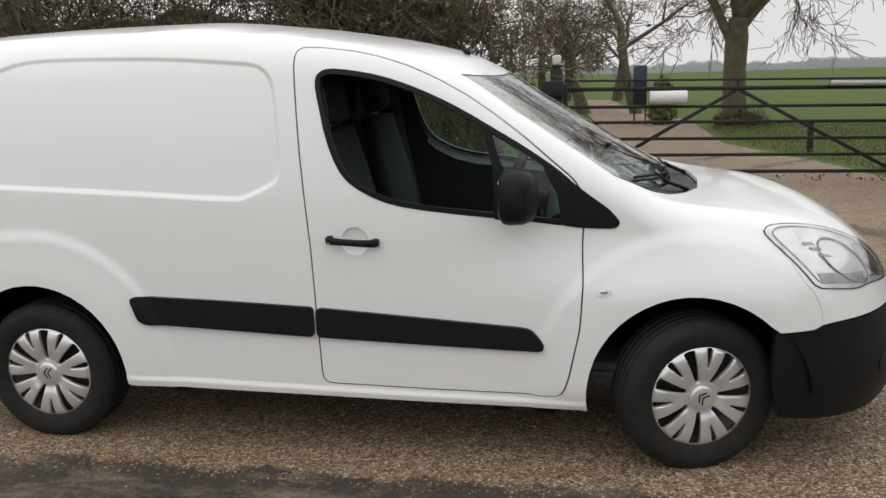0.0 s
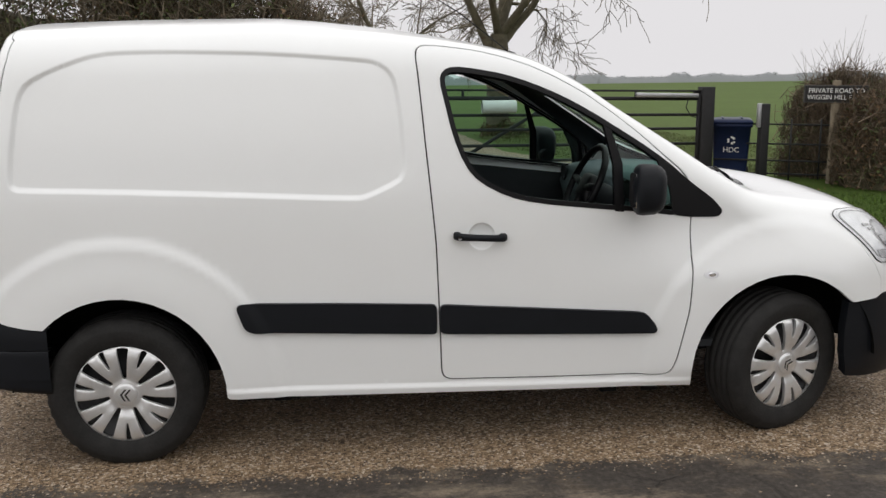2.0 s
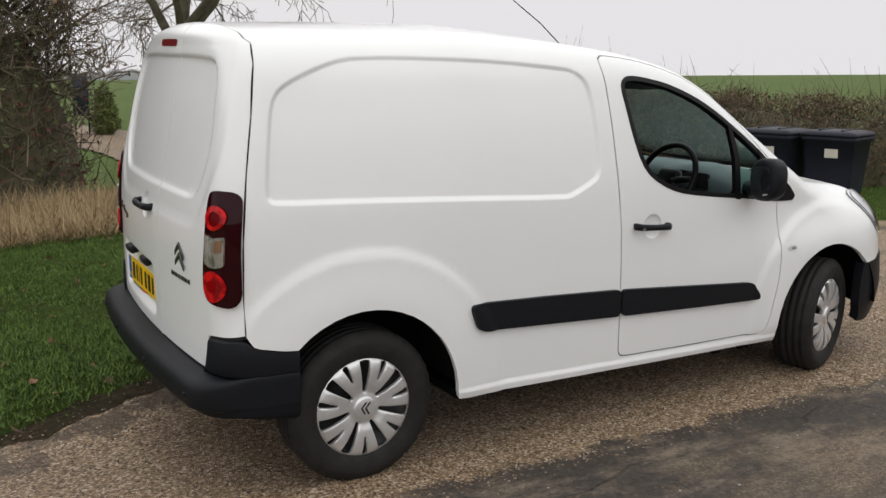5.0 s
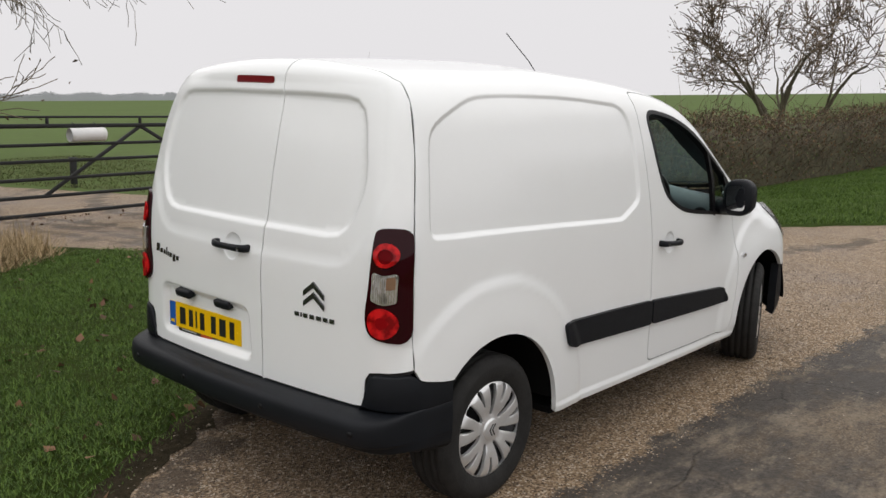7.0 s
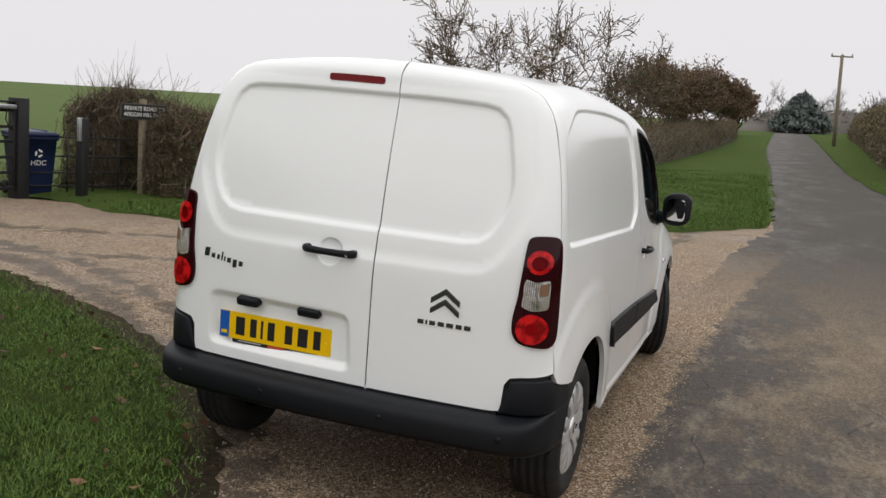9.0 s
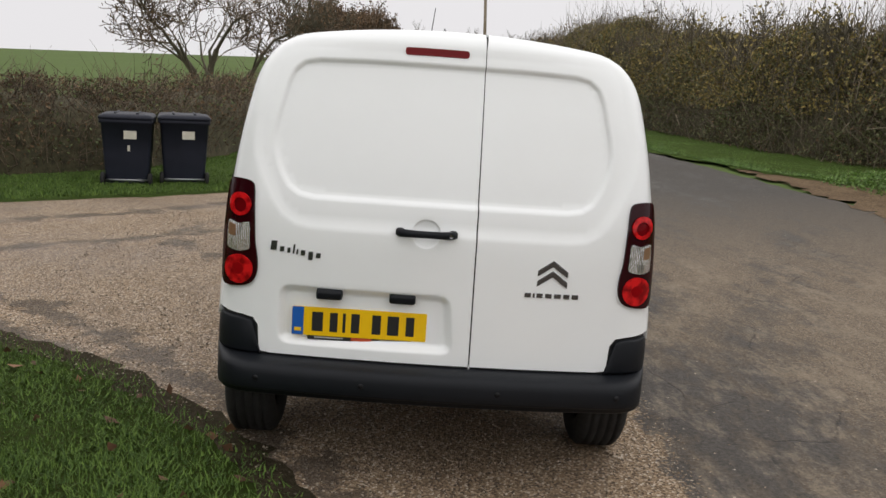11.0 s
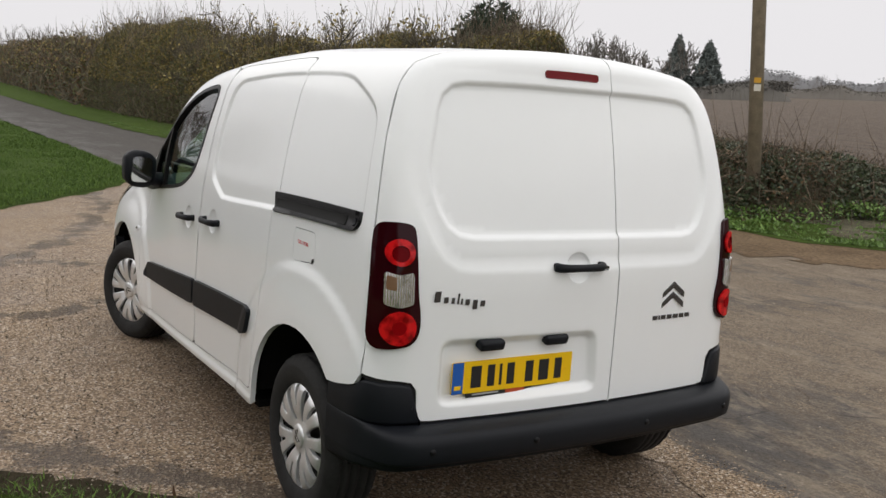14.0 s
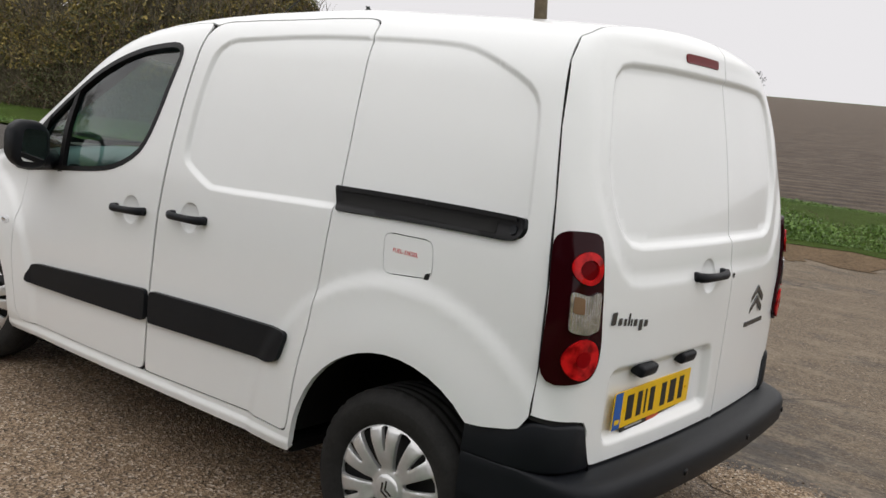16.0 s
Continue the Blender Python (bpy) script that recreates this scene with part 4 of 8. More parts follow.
# -- nose
fender_r = on_side(FENDER_END, -1)
nose_foot = on_nose([(y, 0.598) for y in np.linspace(0.78, -0.78, 21)])
part("front_panel", panel("front_panel", NOSE, np.concatenate([half_and_half(np.concatenate([fender_r[1:], hood_lip])), nose_foot]), (), 0.03, gap=0.0025), PAINT, van)
bump_low = on_nose([(y, 0.215) for y in np.linspace(0.72, -0.72, 21)])
low_r = on_side([(1.668, 0.235), (1.655, 0.33), (1.648, 0.45), (1.655, 0.568), (1.70, 0.572), (1.79, 0.577), (1.818, 0.588)], -1)
fbump = part("front_bumper", panel("front_bumper", NOSE, np.concatenate([low_r, nose_foot[::-1] - (0, 0, 0.004), mirror(low_r)[::-1], bump_low]), (), 0.03, off=0.012, lip=0.05, relief=False), BLACK, van, "black textured plastic bumper")

# ---- the van's fittings ----


def lamp_red(name, dark, light):
    """Moulded red lens: facets behind a clear skin."""
    m, n, l, b = mat(name, light, 0.2, coat=0.6, spec=0.0)
    c = coords(n)
    f = noise_tex(n, l, 26, 2, 0.5, c)
    l.new(mix(n, l, ramp(n, l, f, (0.38, (0, 0, 0)), (0.6, (1, 1, 1))), dark, light), b.inputs["Base Color"])
    v = n.new("ShaderNodeTexVoronoi")
    v.inputs["Scale"].default_value = 150
    l.new(c, v.inputs["Vector"])
    bump(n, l, b, v.outputs["Distance"], 0.4, 0.002)
    return m


RED = lamp_red("red_lamp_lens", (0.20, 0.002, 0.004), (0.62, 0.010, 0.012))
DARKRED = mat("smoked_red_lamp_lens", (0.022, 0.001, 0.003), 0.12, coat=0.5, spec=0.0)[0]


def lamp_clear():
    m, n, l, b = mat("ribbed_clear_lamp", (0.55, 0.55, 0.56), 0.12, 0.85, coat=1.0)
    c = coords(n)
    w = n.new("ShaderNodeTexWave")
    w.inputs["Scale"].default_value = 42
    w.bands_direction = "Y"
    l.new(c, w.inputs["Vector"])
    f = noise_tex(n, l, 28, 3, 0.7, c)
    l.new(ramp(n, l, f, (0.30, (0.25, 0.25, 0.25)), (0.5, (0.85, 0.85, 0.86))), b.inputs["Base Color"])
    bump(n, l, b, w.outputs["Fac"], 0.8, 0.004)
    return m


CLEAR = lamp_clear()
LENS = glass_material("clear_lamp_cover", (0.97, 0.98, 0.98), 0.0, 0.04)
BOWL = simple("bright_lamp_bowl", (0.74, 0.75, 0.77), 0.28, 0.55, 14, 0.22)
LAMPGREY = simple("grey_lamp_facets", (0.36, 0.36, 0.37), 0.25, 0.6, 40, 0.3)
AMBER = mat("amber_bulb_lens", (0.20, 0.115, 0.065), 0.2, coat=0.6)[0]


def curved_patch(name, proj, loop, off, lip=0.012, step=0.02, holes=()):
    return panel(name, proj, loop, holes, step, 0.0, off, lip)


# -- window seals, glass, sail panels and side strips
for s in (-1, 1):
    d = door_parts[s]
    ring = on_side(WINDOW, s)
    seal_in = on_side(inset(dense(WINDOW, 0.02), 0.016 if inset(dense(WINDOW, 0.02), 0.01)[0][0] > WINDOW[0][0] else -0.016), s)
    part("window_seal", curved_patch("window_seal", ROUND, on_side(inset(dense(WINDOW, 0.02), -0.004), s), 0.002, 0.03, 0.012, [seal_in]), TRIM, d, "black rubber window surround")
    bar = on_side([(0.562, 1.349), (0.592, 1.331), (0.645, 1.18), (0.652, 0.985), (0.612, 0.990), (0.606, 1.18)], s)
    part("quarter_bar", curved_patch("quarter_bar", ROUND, bar, 0.0, 0.02), TRIM, d)
    sail = on_side(rounded([(0.780, 1.225), (0.951, 1.088), (1.042, 1.022), (1.086, 0.972), (1.066, 0.948), (0.941, 0.952), (0.865, 0.962), (0.850, 1.07), (0.80, 1.17)], 0.02, 4), s)
    part("sail_panel", curved_patch("sail_panel", ROUND, sail, 0.004, 0.012), TRIM, d, "black triangular corner trim")
    quarter = on_side([(0.60, 1.33), (0.82, 1.19), (0.885, 1.12), (0.885, 0.985), (0.645, 1.005), (0.64, 1.18)], s)
    g = part("quarter_light", panel("quarter_light", ROUND, quarter, (), 0.05, off=-0.012, lip=0, relief=False), SIDE_GLASS, d)
    g.visible_shadow = False
    if s > 0:
        main = on_side([(-0.075, 1.50), (-0.05, 1.545), (0.05, 1.535), (0.165, 1.515), (0.276, 1.478), (0.388, 1.43), (0.5, 1.372), (0.58, 1.33), (0.62, 1.18), (0.625, 1.005), (0.503, 1.02), (0.279, 1.05), (0.17, 1.08), (0.07, 1.14), (0.02, 1.20), (-0.03, 1.31)], s)
        g = part("side_window", panel("side_window", ROUND, main, (), 0.05, off=-0.014, lip=0, relief=False), SIDE_GLASS, d)
        g.visible_shadow = False
    front = [(-0.110, 0.636), (0.300, 0.606), (0.708, 0.574), (0.752, 0.566), (0.797, 0.505), (0.790, 0.483), (0.746, 0.482), (0.300, 0.500), (-0.110, 0.517)]
    back_x = -0.122 if s < 0 else -0.139
    rear = [(-0.911, 0.655), (-0.892, 0.669), (-0.500, 0.655), (back_x, 0.637), (back_x, 0.517), (-0.500, 0.536), (-0.848, 0.552), (-0.880, 0.568)]
    part("rub_strip", curved_patch("rub_strip", ROUND, on_side(rounded(front, 0.026, 5), s), 0.019, 0.022, 0.016), BLACK, d, "black plastic rubbing strip")
    part("rub_strip", curved_patch("rub_strip", ROUND, on_side(rounded(rear, 0.020, 5), s), 0.019, 0.022, 0.016), BLACK, slide if s > 0 else shell, "black plastic rubbing strip")
    ind = part("side_indicator", curved_patch("side_indicator", ROUND, on_side([(1.022 + 0.031 * math.cos(t), 0.718 + 0.016 * math.sin(t)) for t in np.linspace(0, 6.28, 20, endpoint=False)], s), 0.005, 0.008, 0.01), BOWL, shell, "small oval clear side indicator")
    part("lens", curved_patch("lens", ROUND, on_side([(1.024 + 0.015 * math.cos(t), 0.719 + 0.008 * math.sin(t)) for t in np.linspace(0, 6.28, 14, endpoint=False)], s), 0.009, 0.005, 0.01), CLEAR, ind)

# -- windscreen, cowl and wipers
foot = on_top(SCREEN_FOOT)
g = part("windscreen", panel("windscreen", ROUND, np.concatenate([left_to_right, screen_side[1:-1], half_and_half(foot), mirror(screen_side[1:-1])[::-1]]), (), 0.05, gap=0.004, off=-0.004, lip=0, relief=False), GLASS, van)
g.visible_shadow = False
edge_in = np.concatenate([on_top([(x + 0.03, y * 0.94) for x, y in SCREEN_TOP])[::-1], on_top(smoothed([(0.80, -0.635), (1.05, -0.675)], 1)), half_and_half(on_top([(x - 0.035, y * 0.955) for x, y in SCREEN_FOOT[1:]])), mirror(on_top(smoothed([(0.80, -0.635), (1.05, -0.675)], 1)))[::-1]])
part("screen_border", panel("screen_border", ROUND, np.concatenate([left_to_right, screen_side[1:-1], half_and_half(foot), mirror(screen_side[1:-1])[::-1]]), [edge_in], 0.03, gap=0.004, off=-0.008, lip=0, relief=False), TRIM, van, "black printed windscreen border")
cowl = part("cowl", panel("cowl", ROUND, np.concatenate([half_and_half(foot), mirror(half_and_half(on_top(COWL_EDGE[1:])))]), (), 0.03, gap=0.003, off=-0.018, lip=0.02, relief=False), TRIM, van, "black scuttle panel under the windscreen")
for pivot, knee, tip0, tip1 in (((1.36, -0.26), (1.27, -0.40), (1.135, -0.62), (1.285, -0.12)), ((1.39, 0.30), (1.31, 0.16), (1.275, -0.20), (1.265, 0.44))):
    (a, b, c0, c1) = (on_top([q])[0] for q in (pivot, knee, tip0, tip1))
    mid = on_top([((tip0[0] + tip1[0]) / 2 + 0.012, (tip0[1] + tip1[1]) / 2)])[0]
    wiper = part("wiper", tube([a + (0, 0, -0.012), b + (0, 0, 0.012), mid + (0, 0, 0.020)], [0.010, 0.007, 0.005], 6), TRIM, cowl)
    part("blade", tube([c0 + (0, 0, 0.007), mid + (0, 0, 0.010), c1 + (0, 0, 0.007)], 0.006, 6), RUBBER, cowl)

# -- door mirrors
for s in (-1, 1):
    sec = []
    for t in np.linspace(-1, 1, 9):
        k = (1 - abs(t) ** 3.0 * 0.38)
        row = []
        for a in np.linspace(0, 2 * math.pi, 20, endpoint=False):
            ca, sa = math.cos(a), math.sin(a)
            bx, bz = math.copysign(abs(ca) ** 0.6, ca), math.copysign(abs(sa) ** 0.6, sa)
            row.append((0.690 + 0.078 * bx * k * (1.20 if bx > 0 else 0.52) - 0.012 * t, s * (0.948 + 0.084 * t), 1.092 + 0.102 * bz * k + 0.006 * t))
        sec.append(row)
    mir = part("door_mirror", sweep(sec, True, "door_mirror", True), BLACK, door_parts[s], "black plastic door mirror")
    part("arm", tube([(0.72, s * 0.83, 1.03), (0.705, s * 0.875, 1.035), (0.70, s * 0.92, 1.05)], [0.045, 0.036, 0.03], 10), BLACK, door_parts[s])
    gl = flat_plate(rounded([(-0.056, -0.068), (0.056, -0.068), (0.058, 0.062), (-0.046, 0.072)], 0.03, 4), 0.003, (0.6495, s * 0.950, 1.092), (0.06, s * 1.0 * -1, 0), (0, 0, 1))
    part("mirror_glass", gl, mat("mirror", (0.85, 0.86, 0.87), 0.03, 1.0)[0], mir, "mirror glass facing backwards")


def pull_handle(name, at, along, out, parent, length=0.215):
    """A curved bar handle with a lock cap at one end."""
    al, ou = Vector(along).normalized(), Vector(out).normalized()
    up = Vector((0, 0, 1))
    sec = []
    n = 17
    for i in range(n):
        t = i / (n - 1) * 2 - 1
        lift = 0.012 + 0.026 * (1 - abs(t) ** 4)
        wid = 0.0135 + 0.003 * abs(t) ** 2 - 0.006 * max(0, abs(t) - 0.9) * 10
        dep = 0.011 - 0.004 * max(0, abs(t) - 0.9) * 10
        c = Vector(at) + al * (t * length / 2) + ou * lift
        sec.append([c + up * (wid * math.cos(a)) + ou * (dep * math.sin(a)) for a in np.linspace(0, 2 * math.pi, 10, endpoint=False)])
    h = part(name, sweep(sec, True, name, True), BLACK, parent, "black bar handle")
    for t in (-1, 1):
        part("handle_foot", box((0.03, 0.03, 0.03), Vector(at) + al * (t * length * 0.43) + ou * 0.004, 0.008, 2, Matrix.Rotation(math.atan2(al.y, al.x), 4, "Z")), BLACK, h)
    return h


y_at = lambda x, z, s: on_side([(x + 0.09, z)], s)[0][1]
h = pull_handle("door_handle", (0.055, y_at(0.062, 0.907, -1), 0.908), (1, 0.0, -0.055), (0, -1, 0), door_parts[-1])
part("lock", lathe([(0.0005, 0.0), (0.008, 0.0), (0.009, -0.002)], 14), GREYCHROME, h).matrix_basis = pose(-0.032, y_at(0.062, 0.907, -1) - 0.046, 0.911)
pull_handle("door_handle", (0.052, y_at(0.048, 0.918, 1), 0.919), (1, 0.0, -0.055), (0, 1, 0), door_parts[1])
pull_handle("door_handle", (-0.318, y_at(-0.322, 0.947, 1), 0.947), (1, 0.0, -0.03), (0, 1, 0), slide)
rx_h = on_tail([(0.15, 1.01)])[0][0]
h = pull_handle("rear_handle", (rx_h + 0.004, 0.057, 1.012), (0, 1, 0.0), (-1, 0, 0), ldoor, 0.232)
part("lock", lathe([(0.0005, 0.0), (0.008, 0.0), (0.009, 0.002)], 14), GREYCHROME, h).matrix_basis = pose(rx_h - 0.044, -0.035, 1.012, 0, 0, 90)

# -- sliding door rail and fuel cap lettering
RAIL = [(-1.020, 1.160), (-1.722, 1.169), (-1.730, 1.140), (-1.710, 1.108), (-1.68, 1.102), (-1.048, 1.088), (-1.040, 1.105)]
rail = part("slide_rail", curved_patch("slide_rail", ROUND, on_side(rounded(RAIL, 0.012, 4), 1), 0.012, 0.02, 0.016), TRIM, shell, "glossy black rail of the sliding door")
part("rail_lip", curved_patch("rail_lip", ROUND, on_side([(-1.045, 1.156), (-1.700, 1.165), (-1.702, 1.152), (-1.045, 1.142)], 1), 0.021, 0.012, 0.02), TRIM, rail)
# raised dark strip; the shade of the slot is only its colour
part("rail_slot_shade", curved_patch("rail_slot_shade", ROUND, on_side([(-1.06, 1.136), (-1.640, 1.146), (-1.640, 1.118), (-1.06, 1.104)], 1), 0.0135, 0.002, 0.03), GAP, rail)
part("rail_cap", curved_patch("rail_cap", ROUND, on_side([(-1.694 + 0.011 * math.cos(t), 1.133 + 0.011 * math.sin(t)) for t in np.linspace(0, 6.28, 14, endpoint=False)], 1), 0.017, 0.006, 0.01), BLACK, rail)
fp = on_side([(-1.347, 1.013)], 1)[0]
fn = normals_at(fp[None])[0]
fuel_flap = bpy.data.objects["fuel_flap"]
part("fuel_lettering", text_mesh("FUEL: DIESEL", 0.0175, Vector(fp) + Vector(fn) * 0.0012, (-1, 0, 0.0), Vector(fn).cross(Vector((-1, 0, 0))), 0.0003), REDINK, fuel_flap, "red lettering")
# thin dark patch that paints the shade of the notch
part("finger_notch_shade", curved_patch("finger_notch_shade", ROUND, on_side([(-1.430, 0.966), (-1.448, 0.972), (-1.444, 0.951), (-1.427, 0.949)], 1), 0.001, 0.003, 0.01), GAP, fuel_flap)

# -- rear lamps
for s, dz in ((-1, -0.007), (1, -0.015)):
    lamp_pts = np.concatenate([on_side([(-1.825, 0.772), (-1.825, 0.9), (-1.822, 1.0), (-1.810, 1.10), (-1.805, 1.172)], 1), on_tail([(0.75, 1.178), (0.716, 1.173), (0.701, 1.154), (0.697, 1.04), (0.692, 0.94), (0.684, 0.90), (0.680, 0.85), (0.686, 0.812), (0.707, 0.785), (0.75, 0.774)])])
    lamp_pts = smooth_loop(lamp_pts + (0, 0, dz), 2)
    if s < 0:
        lamp_pts = mirror(lamp_pts)
    tl = part("tail_lamp", panel("tail_lamp", TAIL, lamp_pts, (), 0.012, off=0.011, lip=0.02, relief=False), DARKRED, shell, "tall dark red rear lamp cluster")

    def disc(cy, cz, r, n=28):
        return on_tail([(s * (cy + r * math.cos(t)), cz + dz + r * math.sin(t)) for t in np.linspace(0, 6.283, n, endpoint=False)])
    part("brake_lens", panel("brake_lens", TAIL, disc(0.748, 0.842, 0.055), (), 0.012, off=0.018, lip=0.008, relief=False), RED, tl, "round red lens")
    part("lens_eye", panel("lens_eye", TAIL, disc(0.748, 0.844, 0.022), (), 0.012, off=0.0195, lip=0.003, relief=False), mat("dark_lens_centre", (0.24, 0.003, 0.005), 0.3, coat=0.15, spec=0.0)[0], tl)
    part("upper_lens", panel("upper_lens", TAIL, disc(0.750, 1.084, 0.043), [disc(0.750, 1.080, 0.026)], 0.012, off=0.018, lip=0.006, relief=False), RED, tl, "round red lens")
    part("upper_eye", panel("upper_eye", TAIL, disc(0.750, 1.080, 0.026), (), 0.012, off=0.014, lip=0.003, relief=False), mat("dim_lens_centre", (0.13, 0.002, 0.004), 0.3, coat=0.15, spec=0.0)[0], tl)
    clear = rounded([(0.710, 1.024), (0.750, 1.012), (0.794, 1.024), (0.796, 0.918), (0.750, 0.908), (0.706, 0.920)], 0.012, 4)
    amber = rounded([(0.762, 1.006), (0.788, 1.013), (0.790, 0.968), (0.762, 0.964)], 0.006, 3)
    part("indicator_bulb", panel("indicator_bulb", TAIL, on_tail([(s * y, z + dz) for y, z in amber]), (), 0.012, off=0.0185, lip=0.002, relief=False), AMBER, tl, "amber bulb behind the clear lens")
    part("reverse_lens", panel("reverse_lens", TAIL, on_tail([(s * y, z + dz) for y, z in clear]), (), 0.012, off=0.017, lip=0.008, relief=False), CLEAR, tl, "clear ribbed lens")
part("brake_light", panel("brake_light", TAIL, on_tail(rounded([(0.180, 1.661), (0.180, 1.688), (-0.060, 1.688), (-0.060, 1.661)], 0.012, 5)), (), 0.012, off=0.003, lip=0.01), mat("high_brake_lens", (0.15, 0.004, 0.006), 0.4, coat=0.15, spec=0.1)[0], ldoor, "red high-level brake light")

# -- number plate, its lamps, badges
px = float(on_tail([(0.29, 0.63)])[0][0])
plate = part("number_plate", flat_plate(rounded([(-0.258, -0.056), (0.258, -0.056), (0.258, 0.056), (-0.258, 0.056)], 0.006, 4), 0.004, (px - 0.004, 0.292, 0.638), (0, -1, 0), (0, 0, 1)), YELLOW, ldoor, "yellow number plate with its writing blanked to bars")
part("blue_band", flat_plate([(-0.257, -0.055), (-0.213, -0.055), (-0.213, 0.055), (-0.257, 0.055)], 0.001, (px - 0.008, 0.292, 0.638), (0, -1, 0), (0, 0, 1)), BLUE, plate)
part("band_mark", flat_plate([(-0.248, -0.040), (-0.222, -0.040), (-0.222, -0.026), (-0.248, -0.026)], 0.001, (px - 0.009, 0.292, 0.638), (0, -1, 0), (0, 0, 1)), YELLOW, plate)
for u, w in ((-0.160, 0.042), (-0.098, 0.030), (-0.058, 0.011), (-0.015, 0.032), (0.066, 0.034), (0.130, 0.044), (0.195, 0.032)):
    part("bar", flat_plate([(u - w / 2, -0.038), (u + w / 2, -0.038), (u + w / 2, 0.038), (u - w / 2, 0.038)], 0.0008, (px - 0.008, 0.292, 0.638), (0, -1, 0), (0, 0, 1)), INK, plate)
for u in (-0.192, 0.232):
    part("screw_cap", flat_plate([(u + 0.005 * math.cos(t), -0.004 + 0.005 * math.sin(t)) for t in np.linspace(0, 6.28, 10, endpoint=False)], 0.003, (px - 0.008, 0.292, 0.638), (0, -1, 0), (0, 0, 1)), YELLOW, plate)
part("dealer_strip", flat_plate([(-0.195, -0.072), (0.19, -0.072), (0.205, -0.054), (-0.20, -0.054)], 0.003, (px - 0.003, 0.292, 0.638), (0, -1, 0), (0, 0, 1)), INK, plate, "thin black strip under the plate")
part("dealer_patch", flat_plate([(-0.03, -0.070), (0.05, -0.070), (0.05, -0.057), (-0.03, -0.057)], 0.0008, (px - 0.006, 0.292, 0.638), (0, -1, 0), (0, 0, 1)), mat("orange_patch", (0.5, 0.07, 0.02), 0.5)[0], plate)
for u0, u1 in ((-0.17, -0.06), (0.08, 0.17)):
    part("dealer_bar", flat_plate([(u0, -0.066), (u1, -0.066), (u1, -0.060), (u0, -0.060)], 0.0006, (px - 0.006, 0.292, 0.638), (0, -1, 0), (0, 0, 1)), mat("grey_ink", (0.35, 0.35, 0.35), 0.6)[0], plate)
for yc in (0.410, 0.132):
    part("plate_lamp", box((0.045, 0.100, 0.036), (px - 0.018, yc, 0.753), 0.010, 3, Matrix.Rotation(radians(-14), 4, "Y")), BLACK, ldoor, "black plate lamp housing")
bx = float(on_tail([(-0.43, 0.9)])[0][0])


def chevron(apex, drop, half, thick):
    return [(-half, apex - drop - thick * 0.9), (-half, apex - drop + thick * 0.2), (0, apex), (half, apex - drop + thick * 0.2), (half, apex - drop - thick * 0.9), (0, apex - thick * 1.15)]


for apex in (0.938, 0.898):
    part("badge", flat_plate(chevron(apex, 0.046, 0.058, 0.021), 0.006, (bx + 0.001, -0.431, 0.0), (0, -1, 0), (0, 0, 1), 0.002), GREYCHROME, rdoor, "grey metal chevron badge")
for k in range(7):
    w = (0.026, 0.008, 0.026, 0.027, 0.029, 0.026, 0.027)[k]
    u = (-0.1015, -0.078, -0.0555, -0.0215, 0.0135, 0.048, 0.0815)[k] + 0.012
    part("badge_bar", flat_plate([(u - w * 0.46, -0.0085), (u + w * 0.46, -0.0085), (u + w * 0.46, 0.0085), (u - w * 0.46, 0.0085)], 0.004, (float(on_tail([(-0.431 - u, 0.8)])[0][0]), -0.431, 0.800), (0, -1, 0), (0, 0, 1), 0.001), GREYCHROME, rdoor, "grey metal badge bar")
for k, (u, w, lo, hi) in enumerate(((-0.100, 0.026, -0.010, 0.026), (-0.070, 0.019, -0.010, 0.010), (-0.046, 0.013, -0.010, 0.010), (-0.029, 0.007, -0.010, 0.026), (-0.016, 0.007, -0.010, 0.010), (0.004, 0.019, -0.010, 0.010), (0.031, 0.020, -0.022, 0.010), (0.058, 0.020, -0.010, 0.010))):
    part("badge_bar", flat_plate([(u * 1.08 - w * 0.44, lo), (u * 1.08 + w * 0.44, lo), (u * 1.08 + w * 0.44 + hi * 0.15, hi), (u * 1.08 - w * 0.44 + hi * 0.15, hi)], 0.004, (float(on_tail([(0.522 - u * 1.08, 0.905)])[0][0]), 0.522, 0.905 - u * 0.12), (0, -1, 0), (0, 0, 1), 0.001), GREYCHROME, ldoor, "grey metal badge bar")

# -- rear bumper, swept round the tail
ths = np.linspace(radians(-107), radians(107), 121)
ctr = np.array((-1.46, 0.0, 0.56))
ways = np.stack([-np.cos(ths), np.sin(ths), np.zeros_like(ths)], -1)
line = shoot(np.broadcast_to(ctr, ways.shape).copy(), ways, 0.0, relief=False)
line_n = normals_at(line, False) * (1, 1, 0)
line_n /= np.linalg.norm(line_n, axis=1, keepdims=True)
line = line[(line[:, 0] < -1.628)]
line_n = normals_at(line, False) * (1, 1, 0)
line_n /= np.linalg.norm(line_n, axis=1, keepdims=True)


def bumper_top(x, y):
    a = abs(y)
    if x < -1.872:
        return float(np.interp(a, (0.672, 0.682, 0.690, 0.704, 0.742), (0.49, 0.515, 0.602, 0.627, 0.636)))
    return float(np.interp(x, (-1.835, -1.818, -1.79, -1.69, -1.62), (0.640, 0.634, 0.610, 0.592, 0.584)))


def strip_of(name, keep, profile):
    """A length of the bumper: profile gives (outwards, height) pairs at each place of the line."""
    rows = []
    for p, nn in zip(line, line_n):
        if keep(p):
            w = float(sstep(0.05, 0.8, -nn[0]))
            rows.append([(p[0] + nn[0] * o, p[1] + nn[1] * (min(o, 0.014) if o > 0 else o), z) for o, z in profile(p, w)])
    return sweep(rows, False, name)


